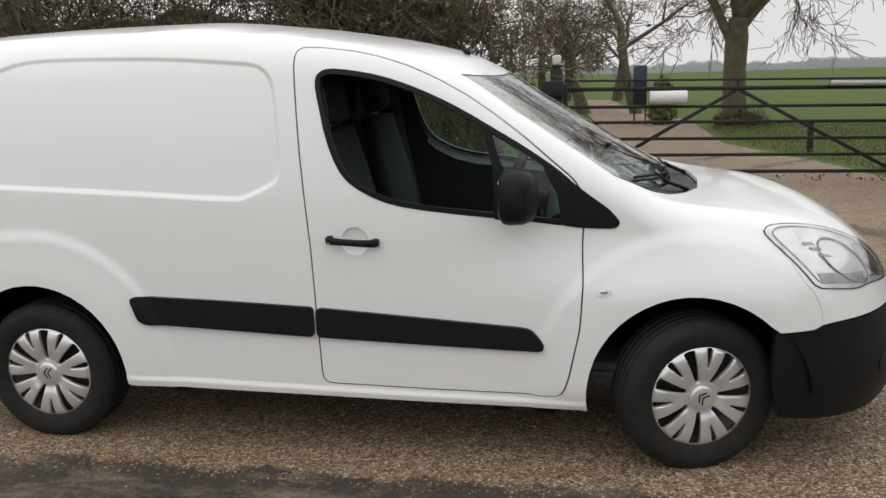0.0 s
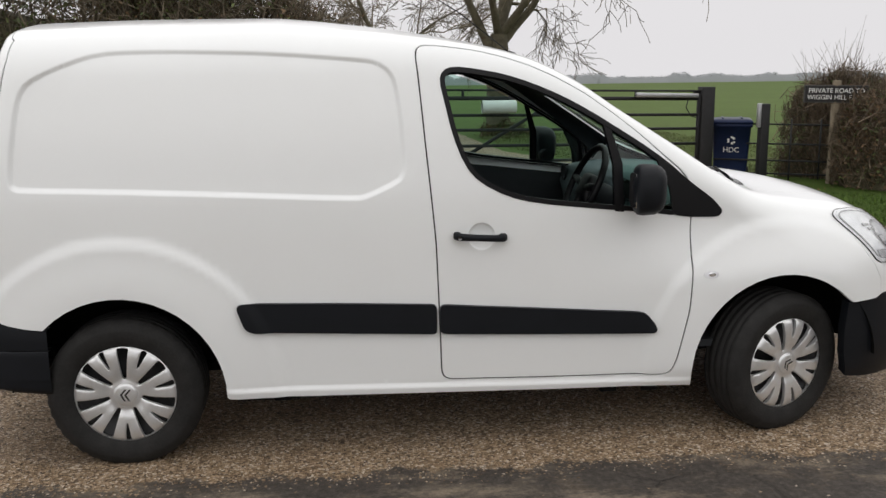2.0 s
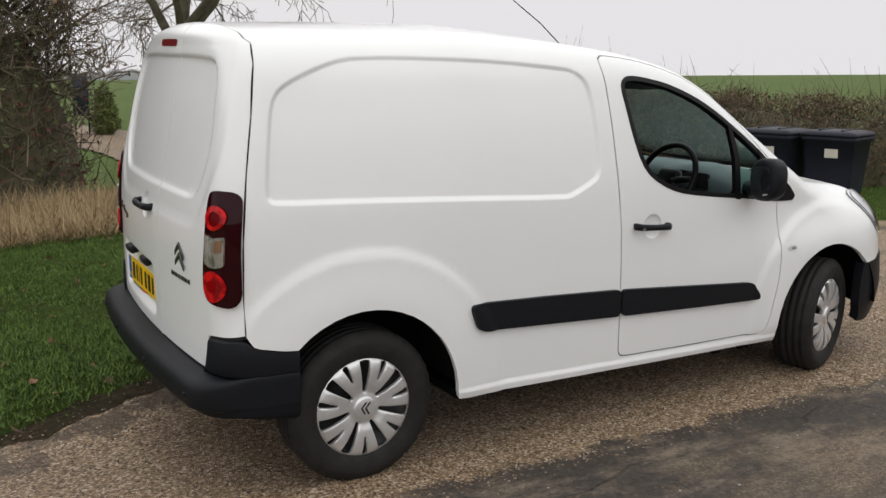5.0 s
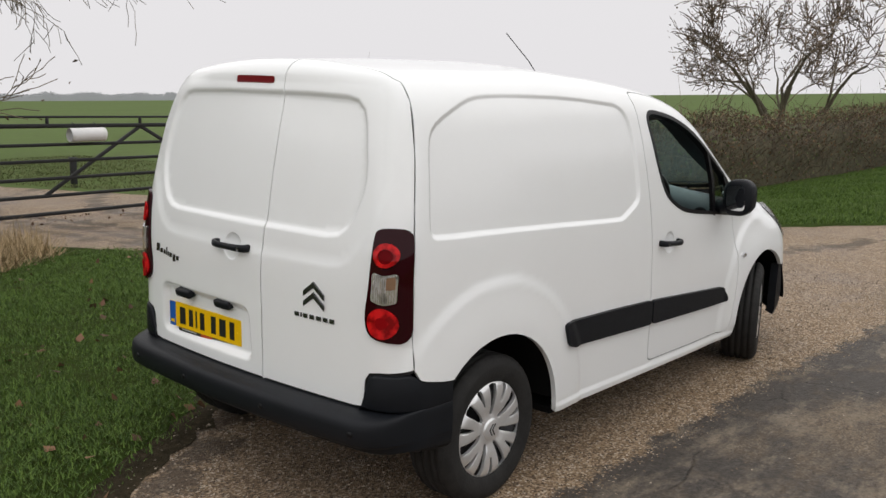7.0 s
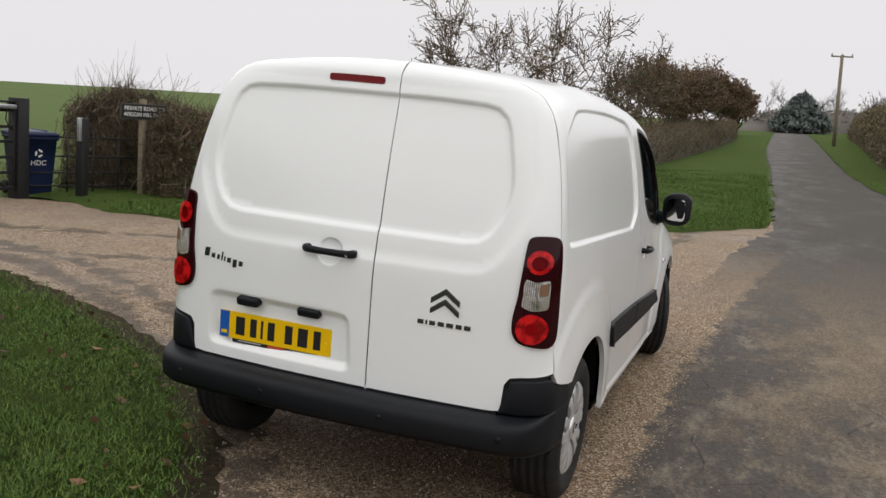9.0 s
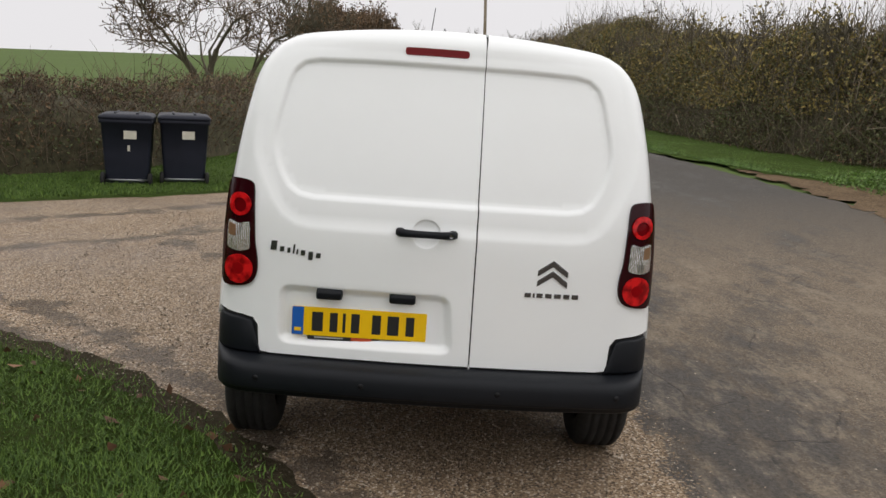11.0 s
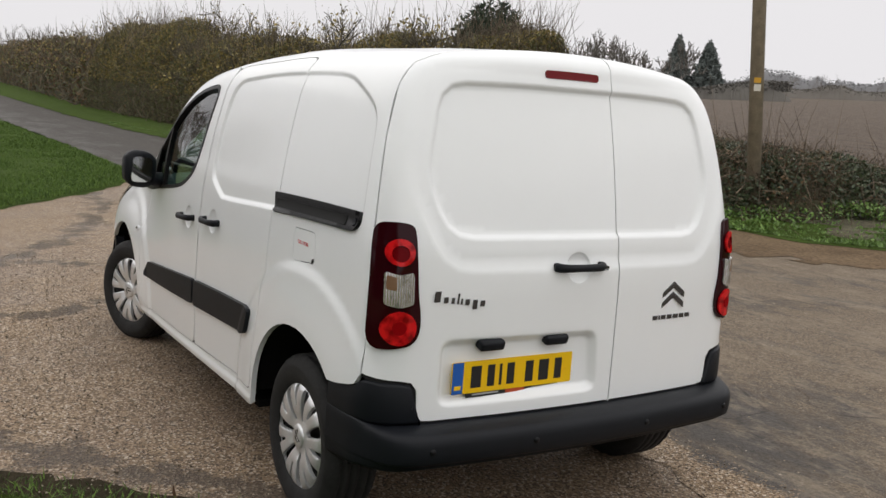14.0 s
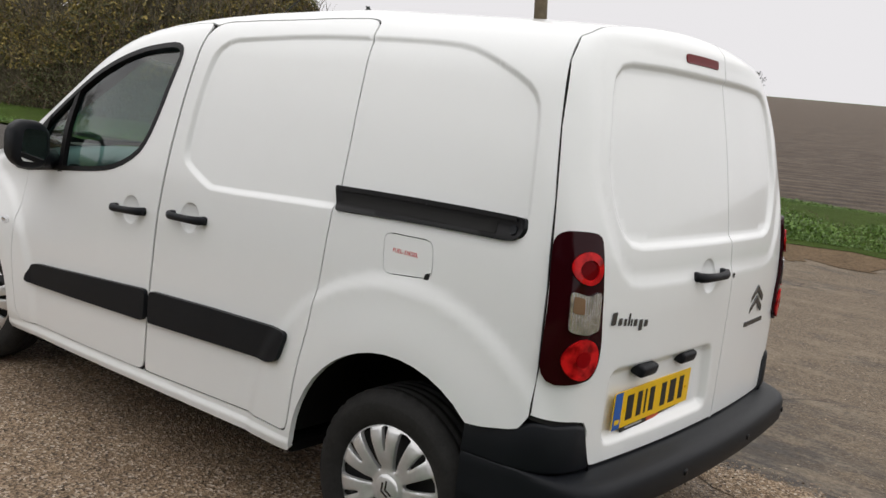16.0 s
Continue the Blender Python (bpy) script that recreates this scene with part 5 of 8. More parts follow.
def beam(p, w):
    k = w * float(sstep(-1.72, -1.865, p[0]))
    low = float(np.interp(p[0], (-1.905, -1.855, -1.78, -1.65), (0.335, 0.345, 0.330, 0.318)))
    up = 0.012 * (1 - k)
    return [(-0.03, 0.494 + up), (0.010 + 0.030 * k, 0.493 + up), (0.0125 + 0.064 * k, 0.486 + up), (0.014 + 0.080 * k, 0.478), (0.015 + 0.087 * k, 0.464), (0.016 + 0.089 * k, 0.446), (0.016 + 0.088 * k, 0.42), (0.016 + 0.084 * k, 0.392),
            (0.015 + 0.079 * k, 0.384), (0.013 + 0.060 * k, 0.381), (0.012 + 0.052 * k, 0.376), (0.011 + 0.049 * k, 0.36), (0.008 + 0.030 * k, 0.5 * (0.36 + low)), (-0.002 + 0.004 * k, low + 0.004), (-0.10, low - 0.004)]


def shoulder(p, w):
    zt = bumper_top(p[0], p[1])
    return [(-0.04, zt), (0.001, zt), (0.007, zt - 0.003), (0.010, zt - 0.010), (0.012, 0.5 * (zt + 0.503)), (0.012, 0.509), (0.008 + 0.003 * (1 - w), 0.501), (-0.02, 0.497)]


rbump = part("rear_bumper", strip_of("rear_bumper", lambda p: True, beam), BLACK, van, "black textured plastic bumper")
for s in (-1, 1):
    part("shoulder", strip_of("shoulder", lambda p: p[1] * s > 0.664, shoulder), BLACK, rbump, "raised black corner of the bumper")
for yy in (0.672, 0.260, -0.252, -0.685):
    i = int(np.argmin(np.hypot(line[:, 1] - yy, (line[:, 0] + 1.92) * 0.3)))
    q = line[i] + line_n[i] * (0.1045, 0.014, 0)
    so = part("parking_sensor", lathe([(0.0005, 0.004), (0.009, 0.004), (0.0105, 0.002), (0.0115, -0.002), (0.014, -0.0015), (0.0145, -0.004)], 18), TRIM, rbump, "round parking sensor")
    so.matrix_basis = pose(q[0] - 0.001, q[1], 0.432, 0, 0, math.degrees(math.atan2(line_n[i][1], line_n[i][0])) - 90)

# -- headlamps, grille and fog lamps
LAMP = smooth_loop([(-1.628, 0.721), (-1.526, 0.733), (-1.371, 0.691), (-0.998, 0.536), (-0.683, 0.391), (-0.437, 0.261), (-0.345, 0.18), (-0.345, 0.115), (-0.41, 0.086), (-0.499, 0.094),
                    (-0.712, 0.128), (-0.864, 0.131), (-1.067, 0.171), (-1.258, 0.207), (-1.337, 0.299), (-1.462, 0.454), (-1.594, 0.632)], 1)


def on_fan(pts, side):
    """Bearings seen from inside the nose to places on the skin."""
    q = np.array(pts, float) * (-side, 1.0)
    o, w = NOSE.ray(q)
    return shoot(np.array(o), w)


def shrunk(pts, k, at):
    return [(at[0] + (u - at[0]) * k, at[1] + (v - at[1]) * k) for u, v in pts]


def oval(u, v, ru, rv, n=26, tilt=-0.45):
    return [(u + ru * math.cos(t), v + rv * math.sin(t) + tilt * ru * math.cos(t)) for t in np.linspace(0, 6.283, n, endpoint=False)]


LAMP_MID = (-1.0, 0.36)
for s in (-1, 1):
    rim = on_fan(LAMP, s)
    hl = part("headlamp", panel("headlamp", NOSE, rim, (), 0.02, off=0.003, lip=0.006), BOWL, shell, "large swept clear headlamp")
    part("bezel", panel("bezel", NOSE, on_fan(shrunk(LAMP, 0.88, LAMP_MID), s), [on_fan(shrunk(LAMP, 0.845, LAMP_MID), s)], 0.015, off=0.006, lip=0.003), LAMPGREY, hl)
    part("indicator", panel("indicator", NOSE, on_fan([(-1.22, 0.285), (-1.20, 0.235), (-1.05, 0.195), (-0.86, 0.155), (-0.72, 0.152), (-0.70, 0.185), (-0.86, 0.20), (-1.06, 0.25)], s), (), 0.015, off=0.007, lip=0.003), LAMPGREY, hl, "grey indicator lamp along the foot")
    # two bowls; the hoods over them show as dark crescents
    for u, v, ru, rv in ((-0.90, 0.29, 0.22, 0.115), (-0.56, 0.20, 0.13, 0.075)):
        part("reflector", panel("reflector", NOSE, on_fan(oval(u, v, ru, rv), s), (), 0.012, off=0.0055, lip=0.003), CHROME, hl, "round chrome reflector")
        part("reflector_hood", panel("reflector_hood", NOSE, on_fan(oval(u, v, ru, rv), s), [on_fan(oval(u - ru * 0.055, v - rv * 0.03, ru * 0.945, rv * 0.955), s)], 0.012, off=0.009, lip=0.004), LAMPGREY if ru < 0.2 else GREYCHROME, hl)
    for k, (u, v) in enumerate(((-1.18, 0.44), (-1.13, 0.39), (-1.07, 0.33))):
        part("reflector_step", panel("reflector_step", NOSE, on_fan([(u - 0.07, v + 0.05), (u + 0.04, v + 0.012), (u + 0.05, v - 0.004), (u - 0.06, v + 0.028)], s), (), 0.015, off=0.007, lip=0.003), LAMPGREY, hl)
    lens = part("lens_cover", panel("lens_cover", NOSE, rim, (), 0.03, off=0.014, lip=0.01), LENS, hl)
    lens.visible_shadow = False
    part("seal", panel("seal", NOSE, on_fan(shrunk(LAMP, 1.022, LAMP_MID), s), [rim], 0.015, off=0.004, lip=0.004), TRIM, hl)
    fog = on_nose([(s * (0.60 + 0.055 * math.cos(t)), 0.40 + 0.05 * math.sin(t)) for t in np.linspace(0, 6.28, 22, endpoint=False)])
    # dark disc on the bumper face; colour alone gives the recess its shade
    part("fog_recess_shade", panel("fog_recess_shade", NOSE, fog, (), 0.02, off=0.016, lip=0.006, relief=False), GAP, fbump)
# near-black sheet laid on the bumper for the shade inside the intake
part("grille", panel("grille", NOSE, on_nose(rounded([(-0.42, 0.56), (0.42, 0.56), (0.36, 0.33), (-0.36, 0.33)], 0.04, 4)), (), 0.03, off=0.015, lip=0.006, relief=False), GAP, fbump, "dark lower air intake")
for z in (0.50, 0.44, 0.38):
    part("grille_bar", panel("grille_bar", NOSE, on_nose([(-0.38, z + 0.01), (0.38, z + 0.01), (0.38, z - 0.01), (-0.38, z - 0.01)]), (), 0.03, off=0.020, lip=0.008, relief=False), BLACK, fbump)

# -- roof aerial
az = float(on_top([(0.37, 0.10)])[0][2])
ant = part("aerial", tube([(0.38, 0.10, az - 0.004), (0.365, 0.10, az + 0.015), (0.345, 0.10, az + 0.028)], [0.018, 0.014, 0.006], 10), TRIM, van, "thin black roof aerial")
part("whip", tube([(0.345, 0.10, az + 0.028), (0.10, 0.085, 1.81), (-0.13, 0.07, 1.945)], [0.0035, 0.0028, 0.0022], 6), TRIM, ant)

# -- wheels


def cut_disc(outer_r, holes, height, step=0.008):
    """A dished disc with cut-outs; height gives its swell by the radius."""
    ring = np.array([(outer_r * math.cos(t), outer_r * math.sin(t)) for t in np.linspace(0, 2 * math.pi, 96, endpoint=False)])
    loops = [ring] + [dense(h, step) for h in holes]
    gx, gy = np.meshgrid(np.arange(-outer_r, outer_r, step), np.arange(-outer_r, outer_r, step))
    g = np.stack([gx.ravel(), gy.ravel()], -1)
    g[:, 0] += np.repeat((np.arange(gx.shape[0]) % 2) * step * 0.5, gx.shape[1])
    g = g[inside(g, loops)]
    edge = np.concatenate(loops)
    near = np.min(np.hypot(g[:, None, 0] - edge[None, :, 0], g[:, None, 1] - edge[None, :, 1]), axis=1)
    g = g[near > step * 0.45]
    cons, base = [], 0
    for lp in loops:
        cons += [(base + i, base + (i + 1) % len(lp)) for i in range(len(lp))]
        base += len(lp)
    vs, _, fs, _, _, _ = delaunay_2d_cdt([Vector(p) for p in np.concatenate([edge, g])], cons, [], 0, 1e-7)
    v2 = np.array([tuple(v) for v in vs])
    tri = np.array([f for f in fs if len(f) == 3])
    tri = tri[inside(v2[tri].mean(1), loops)]
    fn2 = np.cross(v2[tri[:, 1]] - v2[tri[:, 0]], v2[tri[:, 2]] - v2[tri[:, 0]])
    tri[fn2 > 0] = tri[fn2 > 0][:, ::-1]
    dd = np.min(np.concatenate([np.hypot(v2[:, None, 0] - lp[None, :, 0], v2[:, None, 1] - lp[None, :, 1]) for lp in loops[1:]], 1), axis=1)
    y = height(np.hypot(v2[:, 0], v2[:, 1])) - 0.0025 * sstep(0.0035, 0.0, dd)
    p3 = np.stack([v2[:, 0], y, v2[:, 1]], -1)
    edges = set()
    for u, v, t in tri:
        edges |= {(u, v), (v, t), (t, u)}
    rim = sorted(e for e in edges if (e[1], e[0]) not in edges)
    n0, faces, verts = len(p3), [tri], [p3]
    u = np.array([e[0] for e in rim])
    v = np.array([e[1] for e in rim])
    k = len(rim)
    i = np.arange(k)
    low = np.array((1, 1, 1))
    verts += [p3[u], p3[v], p3[u] - (0, 0.014, 0), p3[v] - (0, 0.014, 0)]
    faces.append(np.concatenate([np.stack([n0 + i, n0 + 2 * k + i, n0 + k + i], -1), np.stack([n0 + k + i, n0 + 2 * k + i, n0 + 3 * k + i], -1)]))
    return tri_mesh("hubcap", np.concatenate(verts), np.concatenate(faces), True)


def slot(ang, r0, r1, w0, w1):
    a = radians(ang)
    pts = [(r0 - 0.004, 0), (r0, w0), (r1, w1), (r1 + 0.004, 0), (r1, -w1), (r0, -w0)]
    return rounded([(x * math.cos(a) - y * math.sin(a), x * math.sin(a) + y * math.cos(a)) for x, y in pts], 0.005, 3)


slots = [slot(360 / 7 * k, 0.066, 0.190, 0.0075, 0.0235) for k in range(7)] + [slot(360 / 7 * (k + 0.5), 0.122, 0.192, 0.004, 0.0125) for k in range(7)]
cap_h = curve1((0.0, 0.045, 0.06, 0.10, 0.15, 0.185, 0.2), (0.004, 0.003, 0.000, 0.010, 0.014, 0.008, -0.004))
CAP = cut_disc(0.2, slots, cap_h)
half = 0.0975
tread = []
for gcen in (-0.055, -0.018, 0.018, 0.055):
    tread += [(TYRE_R - 0.0005, gcen - 0.006), (TYRE_R - 0.008, gcen - 0.004), (TYRE_R - 0.008, gcen + 0.004), (TYRE_R - 0.0005, gcen + 0.006)]
TYRE_PROFILE = [(0.188, -0.075), (0.200, -0.092), (0.235, -0.103), (0.268, -0.104), (0.288, -0.094), (0.300, -0.083), (TYRE_R - 0.002, -0.074), *tread, (TYRE_R - 0.002, 0.074), (0.300, 0.083), (0.288, 0.094), (0.268, 0.104), (0.262, 0.1055), (0.235, 0.103), (0.214, 0.097), (0.200, 0.090), (0.188, 0.072)]


def tyre_mesh():
    me = lathe(TYRE_PROFILE, 120)
    co = np.empty(len(me.vertices) * 3, np.float32)
    me.vertices.foreach_get("co", co)
    co = co.reshape(-1, 3)
    ang = np.arctan2(co[:, 2], co[:, 0])
    r = np.hypot(co[:, 0], co[:, 2])
    idx = np.round(ang / (2 * np.pi) * 120).astype(int)
    cut = ((idx % 3) == 0) & (r > 0.298) & (np.abs(np.abs(co[:, 1]) - 0.077) < 0.012)
    co[cut, 0] *= 0.985
    co[cut, 2] *= 0.985
    me.vertices.foreach_set("co", co.ravel())
    me.update()
    return me


TYRE = tyre_mesh()
TYRE.materials.append(RUBBER)
CAP.materials.append(SILVER)
DISH = lathe([(0.002, -0.035), (0.06, -0.035), (0.12, -0.04), (0.175, -0.03), (0.192, 0.0), (0.196, 0.004)], 48)
# steel darkened in its colour for the shade behind the hubcap slots
DISH.materials.append(simple("steel_with_painted_shade", (0.05, 0.05, 0.052), 0.45, 0.6, 20, 0.3))
BOSS = lathe([(0.0005, 0.008), (0.036, 0.0075), (0.042, 0.005), (0.046, 0.001), (0.047, -0.004)], 32)
BOSS.materials.append(SILVER)
LIPRING = lathe([(0.2025, -0.006), (0.2025, -0.003), (0.200, -0.002), (0.197, -0.005), (0.196, -0.012)], 72)
LIPRING.materials.append(SILVER)


def wheel(x, side, steer, spin):
    z = (HUB_Z - 0.010 - math.sin(LEAN) * side * 0.76)
    w = empty("wheel")
    w.parent = van
    w.matrix_parent_inverse = Matrix.Identity(4)
    w.matrix_basis = pose(x, side * 0.755, z, 0, 0, steer + (180 if side < 0 else 0))

    def hang(name, me, y, rot=0.0, label=""):
        o = new(name, me)
        o.parent = w
        o.matrix_parent_inverse = Matrix.Identity(4)
        o.matrix_basis = pose(0, y, 0, 0, rot, 0)
        return tagged(o, label=label)
    hang("tyre", TYRE, 0.0, spin * 0.3, "black road tyre with worn grey sidewall")
    hang("hubcap", CAP, 0.088, spin, "silver plastic hubcap with fourteen slots")
    hang("rim_dish", DISH, 0.070)
    hang("rim_lip", LIPRING, 0.085)
    hang("hub_boss", BOSS, 0.092)
    for apex in (0.022, 0.005):
        me = bpy.data.meshes.new("hub_badge")
        bm = flat_plate([(u, v - 0.002) for u, v in chevron(apex, 0.018, 0.024, 0.007)], 0.002, (0, 0.099, 0), (-1, 0, 0), (0, 0, 1))
        bm.to_mesh(me)
        bm.free()
        me.materials.append(GREYCHROME)
        hang("hub_badge", me, 0.0, spin + 20)
    return w


wheel(-AXLE, -1, 0, 64)
wheel(AXLE, -1, 19, 30)
wheel(-AXLE, 1, 0, 100)
wheel(AXLE, 1, 19, 10)

# -- wheel housings and the underside
for ax in (-AXLE, AXLE):
    for s in (-1, 1):
        rows = []
        for y in (0.50, 0.56, 0.70, 0.80, 0.852):
            rr = 0.425 if y > 0.55 else 0.40
            rows.append([(ax + rr * math.cos(t), s * y, HUB_Z + (rr - 0.003) * math.sin(t)) for t in np.linspace(radians(4), radians(176), 30)])
        lo = [(ax + 0.05 * math.cos(t), s * 0.50, HUB_Z + 0.05 * math.sin(t)) for t in np.linspace(radians(4), radians(176), 30)]
        part("wheel_housing", sweep([lo, *rows], False, "wheel_housing"), LINER, van, "black wheel arch liner")
for nm, x0, x1, yy, z0 in (("underside", -1.70, 1.75, 0.50, 0.27), ("underside", -0.93, 0.93, 0.84, 0.252)):
    part(nm, box((x1 - x0, 2 * yy, 0.03), ((x0 + x1) / 2, 0, z0 + 0.015)), LINER, van)
part("underside", box((0.26, 1.2, 0.03), (-1.79, 0, 0.375)), LINER, van)
part("rear_axle", tube([(-AXLE, -0.68, 0.30), (-AXLE, 0.68, 0.30)], 0.045, 10), LINER, van)
part("spare_wheel_well", box((0.55, 0.6, 0.12), (-1.58, 0.1, 0.37), 0.05, 3), LINER, van)
part("exhaust_box", box((0.5, 0.22, 0.12), (-1.58, -0.42, 0.37), 0.05, 3), LINER, van)
for s in (-1, 1):
    for x in (-0.75, 0.62, 0.80):
        part("jacking_point", box((0.07, 0.02, 0.03), (x, s * 0.80, 0.232 - 0.022 * x), 0.004, 2), LINER, van)

# -- cabin
part("bulkhead", box((0.03, 1.60, 1.22), (-0.285, 0, 1.03), 0.01, 2, None, (1.0, 0.80)), CABIN, van, "dark load bay bulkhead")
part("cabin_floor", box((1.55, 1.60, 0.03), (0.45, 0, 0.40)), CABIN, van)
part("headlining", panel("headlining", ROUND, np.concatenate([on_side([(-0.26, 1.62), (-0.06, 1.62), (0.16, 1.585), (0.33, 1.53)], -1), on_top([(0.44, -0.55), (0.50, -0.3), (0.52, 0), (0.50, 0.3), (0.44, 0.55)]), on_side([(0.33, 1.53), (0.16, 1.585), (-0.06, 1.62), (-0.26, 1.62)], 1)]), (), 0.06, off=-0.045, lip=0, relief=False), simple("grey_headlining", (0.22, 0.22, 0.22), 0.95, 0, 40, 0.2), van)
for s in (-1, 1):
    part("door_trim", panel("door_trim", ROUND, on_side([(-0.09, 1.20), (0.0, 1.17), (0.06, 1.11), (0.17, 1.05), (0.28, 1.02), (0.50, 0.995), (0.73, 0.97), (0.92, 0.95), (0.93, 0.60), (0.87, 0.35), (-0.08, 0.35), (-0.11, 0.80)], s), (), 0.05, off=-0.055, lip=0, relief=False), CABIN, door_parts[s], "dark grey door lining")
    part("pillar_trim", panel("pillar_trim", ROUND, np.concatenate([on_side([(0.36, 1.53), (0.5, 1.45), (0.72, 1.29), (0.93, 1.11), (0.97, 1.03)], s), on_top([(1.07, s * 0.70), (0.80, s * 0.63), (0.45, s * 0.565)])]), (), 0.04, off=-0.03, lip=0, relief=False), CABIN, van)
    part("pillar_trim", panel("pillar_trim", ROUND, on_side([(-0.23, 1.62), (-0.10, 1.62), (-0.06, 1.50), (-0.03, 1.30), (0.02, 1.17), (-0.08, 0.8), (-0.08, 0.42), (-0.26, 0.42)], s), (), 0.05, off=-0.05, lip=0, relief=False), CABIN, van)
dash_sec = []
for y in np.linspace(-0.76, 0.76, 21):
    hump = 0.055 * math.exp(-((y + 0.37) / 0.19) ** 2) + 0.03 * math.exp(-(y / 0.16) ** 2)
    e = 0.04 * (abs(y) / 0.76) ** 4
    dash_sec.append([(1.28 - 0.25 * y * y, y, 1.045 - e), (1.10, y, 1.050 + 0.3 * hump - e), (0.95, y, 1.048 + hump - e), (0.84, y, 1.035 + hump - e), (0.795, y, 1.005 + 0.9 * hump - e), (0.80, y, 0.97 + 0.3 * hump), (0.775, y, 0.90), (0.80, y, 0.80), (0.86, y, 0.66), (0.95, y, 0.55)])
dash = part("dashboard", sweep(dash_sec, False, "dashboard"), DASH, van, "grey-blue moulded dashboard")
for y in (-0.69, -0.08, 0.08, 0.69):
    v = part("air_vent", lathe([(0.0005, -0.004), (0.034, -0.004), (0.038, 0.004), (0.046, 0.007), (0.05, 0.0)], 24), CABIN, dash, "round air vent")
    v.matrix_basis = pose(0.782, y, 0.955, 0, 0, 90)
part("binnacle", box((0.02, 0.24, 0.09), (0.80, -0.37, 1.012), 0.02, 3), GAP, dash)
ring_pts = [(0.19 * math.cos(t), 0.19 * math.sin(t)) for t in np.linspace(0, 2 * math.pi, 33)]
sw = part("steering_wheel", tube([(0.61 + v * 0.42, -0.37 + u, 1.03 + v * 0.9) for u, v in ring_pts], 0.016, 8, False), TRIM, van, "black three-spoke steering wheel")
part("wheel_hub", box((0.06, 0.15, 0.13), (0.625, -0.37, 1.02), 0.03, 3, Matrix.Rotation(radians(25), 4, "Y")), TRIM, sw)
for u, v in ((-0.18, 0.02), (0.18, 0.02), (0.0, -0.18)):
    part("spoke", tube([(0.615, -0.37, 1.02), (0.61 + v * 0.42, -0.37 + u, 1.03 + v * 0.9)], [0.022, 0.014], 8), TRIM, sw)
part("column", tube([(0.64, -0.37, 1.01), (0.82, -0.37, 0.94)], 0.05, 10), CABIN, sw)


def seat(y, wide):
    st = empty("seat")
    st.parent = van
    st.matrix_parent_inverse = Matrix.Identity(4)
    st.matrix_basis = pose(0.14, y, 0.0)
    part("cushion", box((0.52, wide, 0.16), (0.09, 0, 0.66), 0.05, 3, Matrix.Rotation(radians(-6), 4, "Y")), FABRIC, st)
    rows = []
    for i in range(9):
        t = i / 8
        w = wide / 2 * (1 - 0.18 * t * t)
        x = -0.16 - 0.14 * t
        d = 0.055 + 0.02 * math.sin(math.pi * t)
        rows.append([(x + d * math.cos(a) * (1 if math.cos(a) > 0 else 0.8) + 0.03 * abs(math.sin(a)) ** 6, w * math.copysign(abs(math.sin(a)) ** 0.5, math.sin(a)), 0.70 + 0.60 * t) for a in np.linspace(0, 2 * math.pi, 20, endpoint=False)])
    part("backrest", sweep(rows, True, "backrest", True), FABRIC, st)
    part("headrest", box((0.10, 0.26, 0.19), (-0.30, 0, 1.42), 0.04, 3, Matrix.Rotation(radians(-10), 4, "Y")), FABRIC, st)
    for o in (-0.06, 0.06):
        part("headrest_post", tube([(-0.29, o, 1.27), (-0.30, o, 1.38)], 0.007, 6), CHROME, st)
    return st


seat(-0.37, 0.50)
seat(0.37, 0.50)
part("seat_belt", flat_plate([(-0.024, 0), (0.024, 0), (0.024, 0.72), (-0.024, 0.72)], 0.002, (-0.02, 0.70, 0.72), (1, 0, 0), (-0.18, 0, 1)), simple("grey_belt_webbing", (0.12, 0.12, 0.13), 0.8, 0, 80, 0.2), van)

# ---- growing things ----
BARK = simple("grey_green_bark", (0.10, 0.088, 0.058), 0.95, 0, 5, 0.5, 0.9)
# bark of the far trees, with haze mixed into its colour
BARK_FAR = simple("haze_tinted_bark", (0.20, 0.185, 0.17), 0.95, 0, 3, 0.2)
TWIG = leaf_material("brown_twigs", (0.050, 0.037, 0.024), (0.21, 0.155, 0.105), 0.9)
TWIG_PALE = leaf_material("grey_twigs", (0.060, 0.047, 0.031), (0.22, 0.18, 0.125), 0.9)
# fill for the inside of growth, its shade painted as dark colour
CORE = simple("thicket_shade_fill", (0.070, 0.062, 0.034), 1.0, 0, 9, 0.85, 1.0)
LEAF_BROWN = leaf_material("brown_hedge_leaves", (0.060, 0.040, 0.022), (0.22, 0.135, 0.07), 0.8)
LEAF_GREEN = leaf_material("dull_green_leaves", (0.045, 0.062, 0.018), (0.165, 0.20, 0.066), 0.6)
LEAF_BRAMBLE = leaf_material("bramble_leaves", (0.022, 0.034, 0.016), (0.085, 0.11, 0.05), 0.5)
LEAF_YELLOW = leaf_material("yellowing_leaves", (0.125, 0.105, 0.030), (0.38, 0.29, 0.080), 0.7)
LEAF_OLIVE = leaf_material("olive_hedge_leaves", (0.062, 0.070, 0.028), (0.180, 0.182, 0.072), 0.7)
LEAF_RED = leaf_material("red_bramble_leaves", (0.07, 0.018, 0.013), (0.20, 0.045, 0.03), 0.7)
LEAF_CON = leaf_material("conifer_needles", (0.018, 0.030, 0.018), (0.045, 0.065, 0.035), 0.8)
# far needles and twigs: the mist is painted in as paler, greyer colour
LEAF_CON_FAR = leaf_material("haze_tinted_conifer", (0.115, 0.135, 0.128), (0.145, 0.165, 0.155), 0.9)
